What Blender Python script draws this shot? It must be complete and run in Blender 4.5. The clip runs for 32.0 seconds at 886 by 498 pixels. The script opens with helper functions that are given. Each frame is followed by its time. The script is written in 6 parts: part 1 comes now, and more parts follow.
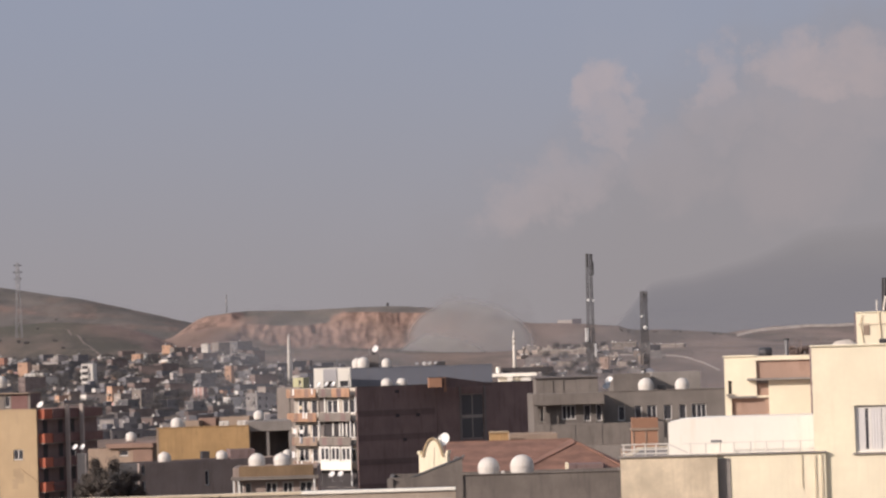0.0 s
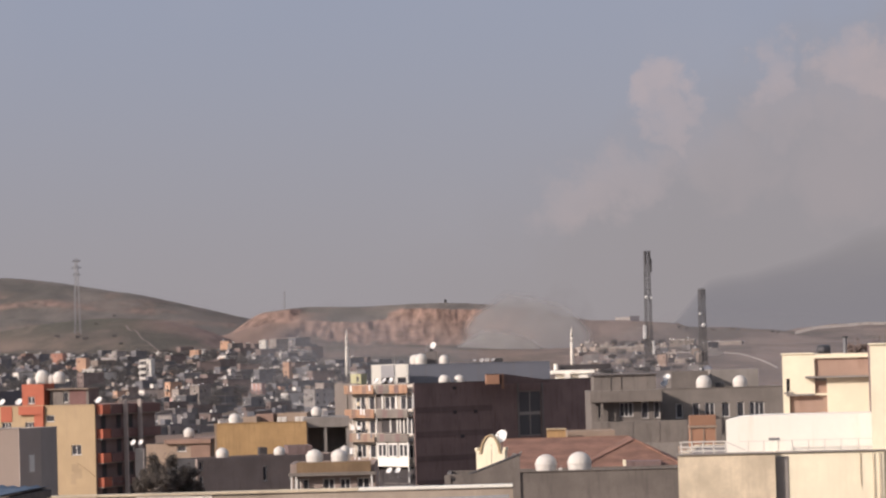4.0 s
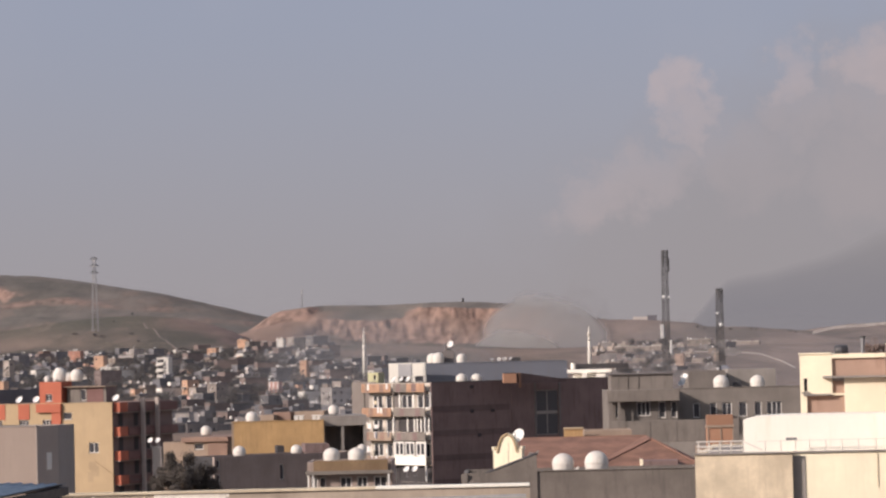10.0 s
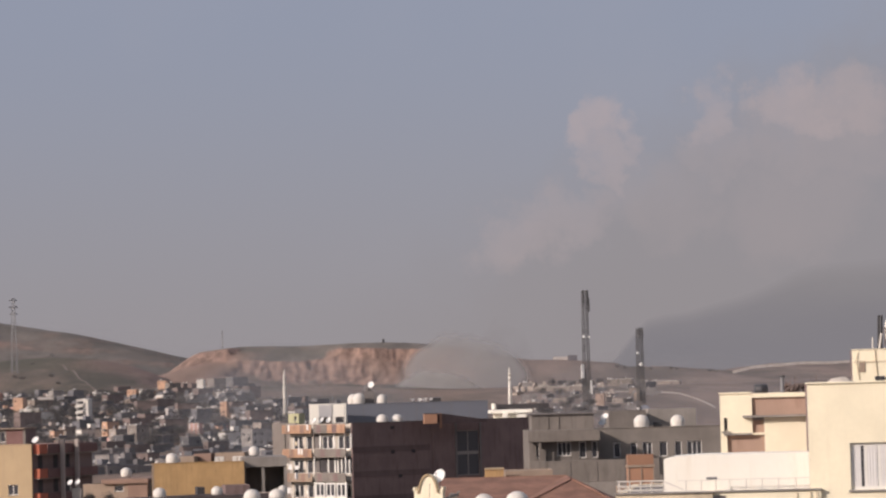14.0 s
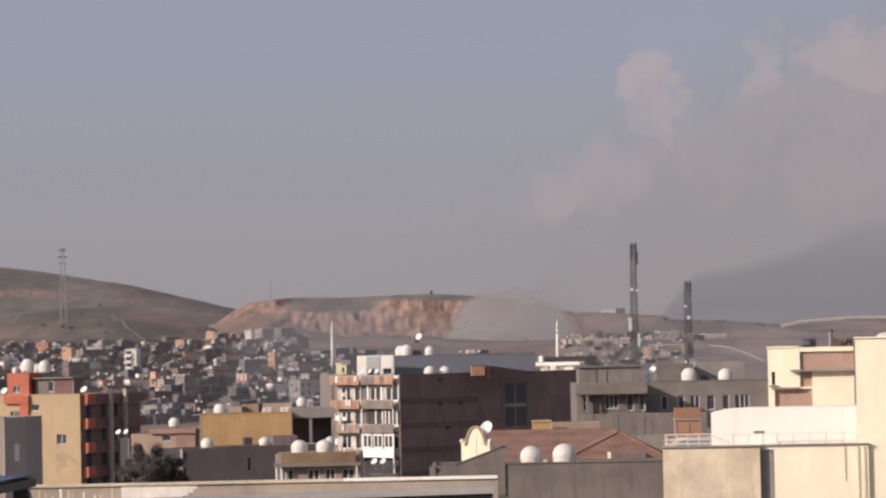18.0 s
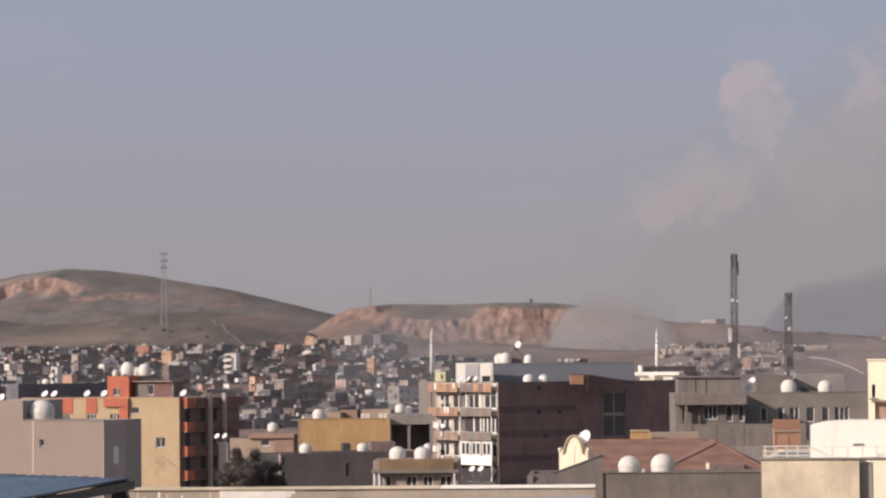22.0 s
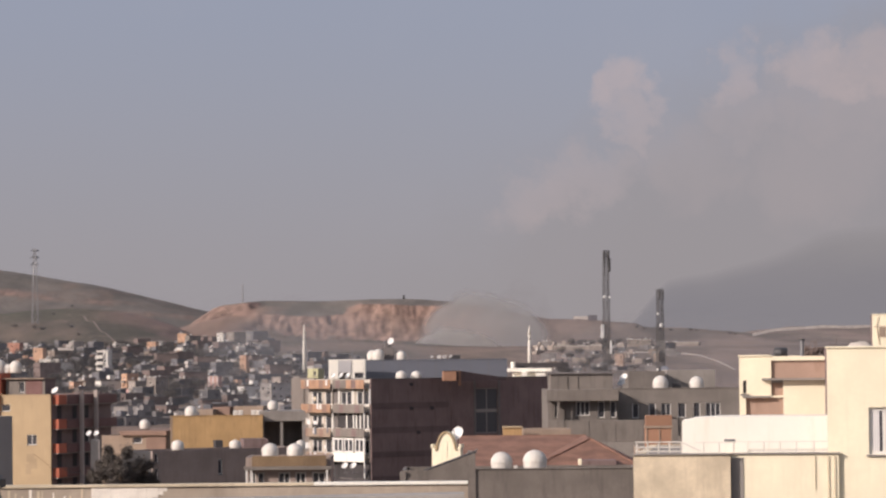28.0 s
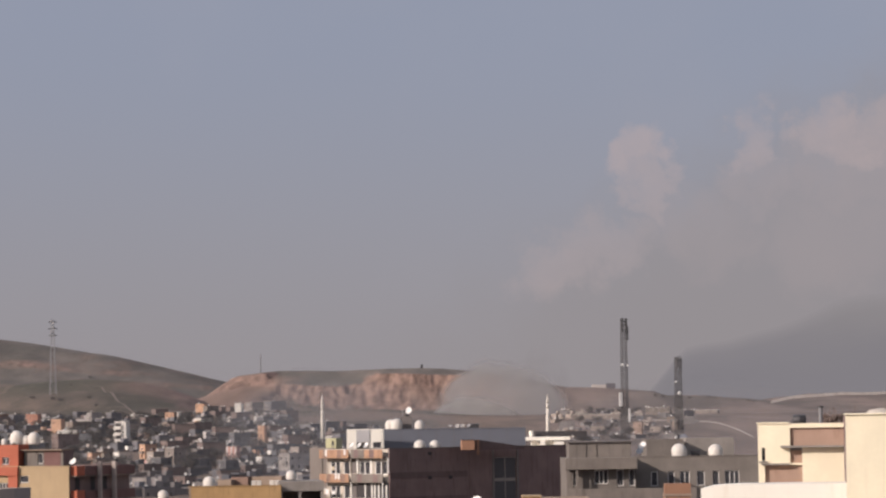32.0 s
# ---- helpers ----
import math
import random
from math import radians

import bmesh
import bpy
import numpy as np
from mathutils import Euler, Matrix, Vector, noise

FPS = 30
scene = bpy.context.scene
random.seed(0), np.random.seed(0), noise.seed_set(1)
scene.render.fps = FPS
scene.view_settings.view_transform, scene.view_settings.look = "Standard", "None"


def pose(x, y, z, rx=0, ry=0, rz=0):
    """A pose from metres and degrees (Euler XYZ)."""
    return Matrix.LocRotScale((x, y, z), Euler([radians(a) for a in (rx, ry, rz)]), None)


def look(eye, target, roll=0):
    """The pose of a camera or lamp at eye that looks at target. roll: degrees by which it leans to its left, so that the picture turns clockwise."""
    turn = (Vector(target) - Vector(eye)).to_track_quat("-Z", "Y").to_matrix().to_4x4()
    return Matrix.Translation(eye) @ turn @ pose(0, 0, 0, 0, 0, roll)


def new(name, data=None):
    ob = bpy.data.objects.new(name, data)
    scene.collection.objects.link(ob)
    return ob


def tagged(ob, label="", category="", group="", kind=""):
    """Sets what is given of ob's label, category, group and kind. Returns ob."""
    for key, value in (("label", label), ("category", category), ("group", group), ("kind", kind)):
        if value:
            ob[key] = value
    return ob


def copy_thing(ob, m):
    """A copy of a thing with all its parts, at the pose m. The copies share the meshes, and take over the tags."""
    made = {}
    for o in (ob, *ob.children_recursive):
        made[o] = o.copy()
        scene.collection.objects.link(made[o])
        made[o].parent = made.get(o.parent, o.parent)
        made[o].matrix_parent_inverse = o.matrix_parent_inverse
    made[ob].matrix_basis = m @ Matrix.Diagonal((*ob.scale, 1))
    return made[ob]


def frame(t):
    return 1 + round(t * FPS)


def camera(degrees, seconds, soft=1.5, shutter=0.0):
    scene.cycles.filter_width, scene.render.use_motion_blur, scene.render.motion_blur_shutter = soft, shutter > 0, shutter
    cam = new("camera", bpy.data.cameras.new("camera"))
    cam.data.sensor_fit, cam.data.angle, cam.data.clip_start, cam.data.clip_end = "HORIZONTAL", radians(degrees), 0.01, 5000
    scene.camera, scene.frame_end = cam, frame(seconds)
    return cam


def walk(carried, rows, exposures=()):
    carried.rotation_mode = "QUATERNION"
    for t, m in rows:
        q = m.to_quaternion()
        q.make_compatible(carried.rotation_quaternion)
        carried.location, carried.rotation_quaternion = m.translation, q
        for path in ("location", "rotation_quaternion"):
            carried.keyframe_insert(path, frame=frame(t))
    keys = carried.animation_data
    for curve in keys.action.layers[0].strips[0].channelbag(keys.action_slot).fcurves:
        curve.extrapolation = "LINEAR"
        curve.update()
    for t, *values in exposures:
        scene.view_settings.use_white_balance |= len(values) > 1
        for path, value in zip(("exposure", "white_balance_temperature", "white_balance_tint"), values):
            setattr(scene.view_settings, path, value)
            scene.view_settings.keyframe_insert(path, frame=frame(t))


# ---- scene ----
cam = camera(15.4, 32.0, soft=2.35)
EYE = 17.0
ROWS = [
    (0.0, 0.000, 1.966, 1.700),
    (0.5, 0.118, 1.929, 1.757),
    (1.0, 0.335, 1.939, 1.747),
    (1.5, 0.470, 1.977, 1.717),
    (2.0, 0.556, 1.975, 1.613),
    (2.5, 0.612, 1.944, 1.578),
    (4.5, 1.173, 1.929, 1.514),
    (5.0, 1.348, 1.898, 1.517),
    (5.5, 1.632, 1.860, 1.501),
    (6.0, 2.003, 1.758, 1.433),
    (6.5, 2.287, 1.720, 1.541),
    (7.0, 2.481, 1.716, 1.759),
    (7.5, 2.314, 1.779, 1.839),
    (8.0, 2.251, 1.797, 1.708),
    (8.5, 2.046, 1.830, 1.523),
    (9.0, 1.783, 1.831, 1.310),
    (9.5, 1.542, 1.877, 1.351),
    (10.0, 1.310, 1.923, 1.355),
    (10.5, 1.039, 1.942, 1.363),
    (11.0, 0.566, 1.953, 1.274),
    (11.5, 0.252, 2.019, 1.289),
    (12.0, -0.034, 2.137, 1.370),
    (12.5, -0.272, 2.302, 1.330),
    (13.0, -0.229, 2.396, 1.309),
    (13.5, -0.195, 2.501, 1.391),
    (14.0, -0.077, 2.597, 1.548),
    (14.5, 0.042, 2.434, 1.313),
    (16.5, 0.288, 2.128, 1.215),
    (17.0, 0.447, 1.977, 1.266),
    (17.5, 0.613, 1.853, 1.275),
    (18.0, 0.756, 1.779, 1.199),
    (18.5, 1.015, 1.934, 1.188),
    (19.0, 1.240, 2.135, 1.169),
    (19.5, 1.451, 2.045, 1.098),
    (20.0, 1.597, 2.099, 1.046),
    (20.5, 1.717, 2.003, 0.772),
    (21.0, 1.909, 1.950, 0.533),
    (21.5, 2.189, 1.949, 0.429),
    (22.0, 2.488, 1.939, 0.468),
    (22.5, 2.765, 2.046, 0.607),
    (23.0, 3.042, 2.143, 0.630),
    (23.5, 3.268, 2.158, 0.746),
    (24.0, 2.878, 2.097, 0.579),
    (24.5, 2.560, 2.075, 0.471),
    (25.0, 2.290, 2.013, 0.531),
    (25.5, 1.974, 1.953, 0.579),
    (27.5, 0.532, 1.881, 0.598),
    (28.0, 0.263, 1.859, 0.557),
    (28.5, -0.071, 1.855, 0.370),
    (29.0, -0.400, 1.927, 0.424),
    (29.5, -0.550, 2.069, 0.571),
    (30.0, -0.727, 2.161, 0.654),
    (30.5, -0.323, 2.516, 0.745),
    (31.0, 0.153, 2.677, 1.017),
    (31.5, 0.374, 2.913, 0.981),
    (32.0, 0.581, 3.069, 0.868),
]
walk(cam, [(t, pose(0, 0, EYE, 90 + pitch, roll, yaw)) for t, yaw, pitch, roll in ROWS],
     exposures=((0, -0.08), (1, -0.06), (5, -0.01), (8, 0.05), (12, -0.06), (14, -0.14), (17, -0.06), (19, -0.02), (21, 0.02), (25, 0.02), (29, -0.06), (32, -0.14)))

# ---- light: a low, warm afternoon sun behind the camera's left shoulder, hazy sky ----
SUN_AZ, SUN_EL = radians(-122), radians(23)      # azimuth clockwise from +y, elevation
to_sun = Vector((math.sin(SUN_AZ) * math.cos(SUN_EL), math.cos(SUN_AZ) * math.cos(SUN_EL), math.sin(SUN_EL)))
sun_data = bpy.data.lights.new("sun", "SUN")
sun_data.energy, sun_data.angle, sun_data.color = 4.35, radians(0.6), (1.0, 0.86, 0.785)
sun = new("sun", sun_data)
sun.matrix_world = look((0, 0, 400), Vector((0, 0, 400)) - to_sun)


class Nodes:
    """A short way to write node trees."""

    def __init__(self, tree):
        self.tree = tree
        tree.nodes.clear()

    def add(self, kind, **settings):
        node = self.tree.nodes.new(kind)
        if "operation" in settings:
            node.operation = settings["operation"]
        if "use_clamp" in settings:
            node.use_clamp = settings["use_clamp"]
        if "interpolation_type" in settings:
            node.interpolation_type = settings["interpolation_type"]
        if "data_type" in settings:
            node.data_type, node.blend_type = settings["data_type"], settings["blend_type"]
        if "attribute_name" in settings:
            node.attribute_name = settings["attribute_name"]
        return node

    def link(self, a, b):
        self.tree.links.new(a, b)

    def feed(self, socket, value):
        if hasattr(value, "links"):
            self.link(value, socket)
        else:
            socket.default_value = value

    def math(self, op, a, b=0.0, clamp=False):
        node = self.add("ShaderNodeMath", operation=op, use_clamp=clamp)
        self.feed(node.inputs[0], a)
        self.feed(node.inputs[1], b)
        return node.outputs[0]

    def ramp(self, value, a, b, lo=0.0, hi=1.0):
        node = self.add("ShaderNodeMapRange", interpolation_type="SMOOTHSTEP")
        self.feed(node.inputs["Value"], value)
        for key, v in (("From Min", a), ("From Max", b), ("To Min", lo), ("To Max", hi)):
            self.feed(node.inputs[key], v)
        return node.outputs[0]

    def mix(self, factor, a, b, blend="MIX"):
        node = self.add("ShaderNodeMix", data_type="RGBA", blend_type=blend)
        self.feed(node.inputs[0], factor)
        for socket, value in ((node.inputs[6], a), (node.inputs[7], b)):
            self.feed(socket, (*value, 1) if isinstance(value, tuple) and len(value) == 3 else value)
        return node.outputs[2]

    def noise(self, scale, detail=3.0, vector=None, rough=0.55):
        node = self.add("ShaderNodeTexNoise")
        node.inputs["Scale"].default_value, node.inputs["Detail"].default_value = scale, detail
        node.inputs["Roughness"].default_value = rough
        if vector is not None:
            self.link(vector, node.inputs["Vector"])
        return node.outputs[0]


def make_sky():
    world = bpy.data.worlds.new("sky")
    scene.world = world
    world.use_nodes = True
    n = Nodes(world.node_tree)
    sky = n.add("ShaderNodeTexSky")
    sky.sky_type, sky.sun_disc = "NISHITA", False
    sky.sun_elevation, sky.sun_rotation = SUN_EL, SUN_AZ
    sky.air_density, sky.dust_density, sky.altitude = 1.2, 4.0, 400
    clear = n.mix(1.0, sky.outputs[0], (0.24, 0.23, 0.22), "MULTIPLY")
    way = n.add("ShaderNodeTexCoord").outputs["Generated"]
    xyz = n.add("ShaderNodeSeparateXYZ")
    n.link(way, xyz.inputs[0])
    x, y, z = xyz.outputs
    azim = n.math("MULTIPLY", n.math("ARCTAN2", x, y), 57.2958)
    elev = n.math("MULTIPLY", n.math("ARCSINE", z), 57.2958)
    # haze: grey-mauve at the horizon, blue-grey higher up
    lift = n.ramp(elev, -0.5, 7.5)
    haze = n.mix(lift, HAZE_LOW, HAZE_HIGH)
    base = n.mix(n.ramp(elev, 8.0, 35.0, 0.96, 0.35), clear, haze)
    wisps = n.noise(9.0, 5.0, way)
    base = n.mix(n.ramp(wisps, 0.45, 0.75, 0.0, 0.10), base, (0.50, 0.46, 0.48))
    # the bank of smoke and cloud that drifts over the hills
    warp = n.math("MULTIPLY", n.math("SUBTRACT", n.noise(62.0, 8.0, way, 0.6), 0.5), 2.4)
    warp2 = n.math("MULTIPLY", n.math("SUBTRACT", n.noise(48.0, 8.0, way, 0.6), 0.5), 2.2)
    wa, we = n.math("ADD", azim, warp), n.math("ADD", elev, warp2)
    bank_edge = n.math("ADD", n.math("MULTIPLY", wa, 0.50), 2.5)       # upper rim rises along the bank
    bank = n.math("MULTIPLY", n.ramp(n.math("SUBTRACT", bank_edge, we), -1.0, 1.8), n.ramp(wa, -3.2, 3.6))
    base = n.mix(n.math("MULTIPLY", bank, 0.58), base, SMOKE)
    puffs = None
    for a, e, ra, re, k in PUFFS:
        da = n.math("DIVIDE", n.math("SUBTRACT", wa, a), ra)
        de = n.math("DIVIDE", n.math("SUBTRACT", we, e), re)
        d2 = n.math("ADD", n.math("MULTIPLY", da, da), n.math("MULTIPLY", de, de))
        puff = n.ramp(d2, 1.5, 0.0, 0.0, k * 0.92)
        puffs = puff if puffs is None else n.math("MAXIMUM", puffs, puff)
    billow = n.ramp(n.noise(90.0, 5.0, way), 0.25, 0.7, 0.72, 1.0)
    base = n.mix(n.math("MULTIPLY", puffs, billow), base, PUFF)
    back = n.add("ShaderNodeBackground")
    n.link(base, back.inputs[0])
    back.inputs[1].default_value = 1.0
    out = n.add("ShaderNodeOutputWorld")
    n.link(back.outputs[0], out.inputs[0])


HAZE_LOW, HAZE_HIGH = (0.350, 0.320, 0.335), (0.302, 0.328, 0.430)
SMOKE, PUFF = (0.322, 0.292, 0.300), (0.54, 0.432, 0.425)
PUFFS = [  # azimuth, elevation, half width, half height, weight
    (2.950, 4.655, 0.52, 0.62, 0.62),
    (3.100, 4.000, 0.42, 0.72, 0.42),
    (5.002, 4.693, 0.48, 0.62, 0.50),
    (5.216, 4.045, 0.70, 0.60, 0.22),
    (6.521, 4.943, 0.80, 0.60, 0.62),
    (7.496, 4.914, 0.80, 0.60, 0.50),
    (6.982, 4.140, 1.60, 0.90, 0.25),
    (9.137, 4.668, 1.10, 1.00, 0.50),
    (1.524, 2.673, 0.85, 0.62, 0.36),
    (2.328, 3.093, 0.85, 0.55, 0.30),
    (4.013, 3.340, 1.10, 0.85, 0.18),
    (6.361, 3.072, 1.50, 0.90, 0.18),
]
make_sky()


# ---- materials ----
def material(name, colour, rough=0.85, vary=0.18, grain=6.0, patch=0.35, bump=0.15, metal=0.0, dirt=None, each=0.0, spec=0.3):
    """A weathered surface: patches about 1/patch metres wide, grain about 1/grain metres wide, streaks of dirt, a change from piece to piece."""
    m = bpy.data.materials.new(name)
    m.use_nodes = True
    n = Nodes(m.node_tree)
    place = n.add("ShaderNodeTexCoord").outputs["Object"]
    big = n.noise(patch, 4.0, place)
    fine = n.noise(grain, 5.0, place, 0.65)
    dark = tuple(c * (1 - vary) for c in colour)
    light = tuple(min(1, c * (1 + vary * 0.6)) for c in colour)
    tint = n.mix(n.ramp(big, 0.3, 0.7), dark, light)
    tint = n.mix(n.ramp(fine, 0.3, 0.7, 0.0, 0.35), tint, dark)
    if dirt:
        tall = n.add("ShaderNodeMapping")
        tall.inputs["Scale"].default_value = (1.6, 1.6, 0.22)
        n.link(place, tall.inputs["Vector"])
        streak = n.noise(1.3, 5.0, tall.outputs[0], 0.7)
        tint = n.mix(n.ramp(streak, 0.48, 0.74, 0.0, 0.7), tint, dirt)
    if each:
        which = n.add("ShaderNodeObjectInfo").outputs["Random"]
        tint = n.mix(1.0, tint, n.mix(which, (1 - each,) * 3, (1 + each * 0.5,) * 3), "MULTIPLY")
    surf = n.add("ShaderNodeBsdfPrincipled")
    n.link(tint, surf.inputs["Base Color"])
    surf.inputs["Metallic"].default_value = metal
    surf.inputs["Specular IOR Level"].default_value = spec
    n.link(n.ramp(fine, 0.2, 0.8, max(0.05, rough - 0.12), min(1, rough + 0.1)), surf.inputs["Roughness"])
    if bump:
        b = n.add("ShaderNodeBump")
        b.inputs["Strength"].default_value, b.inputs["Distance"].default_value = bump, 0.05
        n.link(fine, b.inputs["Height"])
        n.link(b.outputs[0], surf.inputs["Normal"])
    out = n.add("ShaderNodeOutputMaterial")
    n.link(surf.outputs[0], out.inputs[0])
    return m


def glass_material(name, colour, rough=0.08):
    m = bpy.data.materials.new(name)
    m.use_nodes = True
    n = Nodes(m.node_tree)
    surf = n.add("ShaderNodeBsdfPrincipled")
    surf.inputs["Base Color"].default_value = (*colour, 1)
    surf.inputs["Roughness"].default_value = rough
    surf.inputs["Specular IOR Level"].default_value = 0.22
    out = n.add("ShaderNodeOutputMaterial")
    n.link(surf.outputs[0], out.inputs[0])
    return m


CREAM = material("cream_plaster", (0.91, 0.83, 0.635), dirt=(0.80, 0.70, 0.53), vary=0.08, patch=0.6)
WHITE_WALL = material("white_plaster", (0.90, 0.865, 0.78), dirt=(0.82, 0.76, 0.66), vary=0.04)
BEIGE = material("beige_concrete", (0.67, 0.57, 0.425), dirt=(0.47, 0.39, 0.29), vary=0.24, patch=0.9)
TAUPE = material("taupe_plaster", (0.292, 0.238, 0.207), dirt=(0.25, 0.205, 0.18), vary=0.06)
# Copy of the taupe for its shaded walls, with the greyer tone in the colour.
TAUPE_DARK = material("shade_side_grey_plaster", (0.335, 0.305, 0.288), vary=0.10)
YELLOW = material("yellow_plaster", (0.435, 0.328, 0.205), dirt=(0.37, 0.28, 0.185), vary=0.08)
ORANGE = material("orange_plaster", (0.43, 0.135, 0.085), vary=0.12)
OCHRE = material("ochre_plaster", (0.445, 0.29, 0.142), dirt=(0.24, 0.16, 0.09), vary=0.18)
BROWN = material("brown_brick", (0.212, 0.152, 0.145), dirt=(0.10, 0.07, 0.06), vary=0.15, grain=9)
BRICK = material("orange_brick", (0.42, 0.235, 0.155), vary=0.15, each=0.3)
GREY = material("grey_roughcast", (0.203, 0.180, 0.163), dirt=(0.115, 0.102, 0.094), vary=0.2)
GABLE_GREY = material("stained_grey_roughcast", (0.192, 0.168, 0.150), dirt=(0.11, 0.097, 0.088), vary=0.2, patch=0.5)
GREY_LIGHT = material("light_grey_roughcast", (0.215, 0.190, 0.170), dirt=(0.125, 0.112, 0.10), vary=0.2)
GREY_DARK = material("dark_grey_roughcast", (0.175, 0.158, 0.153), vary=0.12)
BLUE_GREY = material("blue_grey_cladding", (0.150, 0.160, 0.192), vary=0.06, rough=0.6)
CONCRETE = material("concrete", (0.29, 0.265, 0.245), dirt=(0.22, 0.20, 0.18), vary=0.2)
TAN = material("tan_concrete", (0.33, 0.255, 0.20), dirt=(0.26, 0.19, 0.14), vary=0.15)
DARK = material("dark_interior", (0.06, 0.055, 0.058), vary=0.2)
PVC = material("white_frame", (0.78, 0.76, 0.72), rough=0.45, vary=0.05, bump=0.02)
TANK = material("white_tank_shell", (0.70, 0.665, 0.615), rough=0.55, vary=0.16, patch=1.2, dirt=(0.42, 0.37, 0.32), bump=0.05)
DISH = material("dish_paint", (0.74, 0.73, 0.71), rough=0.4, vary=0.06, bump=0.02)
STEEL = material("galvanised_steel", (0.26, 0.26, 0.27), rough=0.5, metal=0.4, vary=0.2)
RAIL = material("white_rail_paint", (0.74, 0.70, 0.64), rough=0.5, vary=0.08, bump=0.02)
ROOF_TILE = material("clay_roof_tile", (0.255, 0.138, 0.098), vary=0.3, grain=5, patch=0.6, dirt=(0.17, 0.095, 0.075), each=0.12)
STAINED_OCHRE = material("stained_ochre", (0.24, 0.165, 0.10), vary=0.3, dirt=(0.12, 0.09, 0.07))
WEATHERED = material("weathered_concrete", (0.44, 0.37, 0.30), vary=0.22, patch=0.9, dirt=(0.30, 0.25, 0.20))
STREAKED = material("streaked_whitewash", (0.86, 0.80, 0.72), vary=0.12, patch=2.5, dirt=(0.62, 0.54, 0.46))
RIDGE = material("ridge_tile", (0.28, 0.155, 0.112), vary=0.25, grain=10)
LOGGIA = material("brown_loggia_paint", (0.43, 0.30, 0.235), vary=0.12, dirt=(0.28, 0.18, 0.14))
MAST = material("weathered_mast_steel", (0.085, 0.083, 0.086), rough=0.6, metal=0.2, vary=0.2)
PALE_TAN = material("pale_orange_plaster", (0.40, 0.245, 0.165), vary=0.2, patch=1.0, dirt=(0.27, 0.165, 0.115))
PALE_FACE = material("pale_balcony_wall", (0.60, 0.54, 0.47), vary=0.2, dirt=(0.36, 0.31, 0.27))
# Brown for walls seen in shade; their dimness sits in the colour.
DIM = material("dim_brown_roughcast", (0.345, 0.278, 0.245), vary=0.18, dirt=(0.22, 0.175, 0.155))
# Lighter copy of the grey, so the wing reads as sunlit.
WING_GREY = material("sunlit_grey_roughcast", (0.232, 0.207, 0.186), vary=0.2, dirt=(0.22, 0.20, 0.18))
BLUE_ROOF = material("blue_sheet_metal", (0.105, 0.145, 0.200), rough=0.45, vary=0.2, metal=0.2)
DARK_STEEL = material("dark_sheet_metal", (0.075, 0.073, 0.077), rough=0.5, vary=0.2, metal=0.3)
SHEET = material("pale_sheet_metal", (0.37, 0.35, 0.325), rough=0.8, vary=0.15, dirt=(0.30, 0.28, 0.26))
MINARET = material("pale_limestone", (0.70, 0.66, 0.60), vary=0.08)
GLASS = glass_material("window_glass", (0.06, 0.06, 0.068))
CURTAIN = material("pale_curtain", (0.74, 0.72, 0.71), vary=0.12, grain=3.0)
# Foliage tone matched to the wall shadow that the yard trees replace.
FOLIAGE = material("dark_foliage", (0.125, 0.108, 0.096), vary=0.4, grain=3)
# Town leaves greyed, with distance haze put into the colour.
TOWN_FOLIAGE = material("hazed_foliage", (0.098, 0.090, 0.086), vary=0.35, grain=2)
BARK = material("bark", (0.12, 0.09, 0.07))
SCRAP = material("rusty_scrap", (0.20, 0.15, 0.13), vary=0.5, patch=4.0, grain=12)
FLATS_TAUPE = material("pale_taupe_roughcast", (0.35, 0.305, 0.275), vary=0.12, dirt=(0.27, 0.235, 0.21))
DAMP = material("damp_yellow_plaster", (0.375, 0.285, 0.185), vary=0.12)
LOWER_GREY = material("pale_grey_render", (0.265, 0.238, 0.216), vary=0.15, dirt=(0.18, 0.16, 0.145))
RUST = material("rust_brown_render", (0.275, 0.185, 0.148), vary=0.2, dirt=(0.22, 0.14, 0.11))
MAROON = material("maroon_plaster", (0.185, 0.105, 0.098), vary=0.15)
PALE_GREY = material("pale_grey_panel", (0.50, 0.49, 0.50), vary=0.08)
# Lighter shaded copy, for half the side wall and the balcony columns.
SIDE_TAUPE = material("shaded_taupe_plaster", (0.42, 0.36, 0.325), vary=0.08, dirt=(0.40, 0.34, 0.31))
STAIR_GLASS = glass_material("stair_glass", (0.085, 0.085, 0.092), 0.2)
DULL_SHELL = material("dulled_dish_paint", (0.46, 0.44, 0.43), rough=0.6, vary=0.2, dirt=(0.3, 0.28, 0.26))
TARP_BLUE = material("blue_tarpaulin", (0.10, 0.13, 0.30), rough=0.6, vary=0.25)


# ---- building blocks ----
def box(bm, x0, x1, y0, y1, z0, z1, bevel=0.0):
    v = [bm.verts.new((x, y, z)) for z in (z0, z1) for x, y in ((x0, y0), (x1, y0), (x1, y1), (x0, y1))]
    faces = [bm.faces.new([v[i] for i in q]) for q in ((3, 2, 1, 0), (4, 5, 6, 7), (0, 1, 5, 4), (1, 2, 6, 5), (2, 3, 7, 6), (3, 0, 4, 7))]
    if bevel:
        edges = list({e for f in faces for e in f.edges})
        bmesh.ops.bevel(bm, geom=edges, offset=bevel, segments=1, affect="EDGES")


def box_bm(*a, bevel=0.0):
    bm = bmesh.new()
    box(bm, *a, bevel=bevel)
    return bm


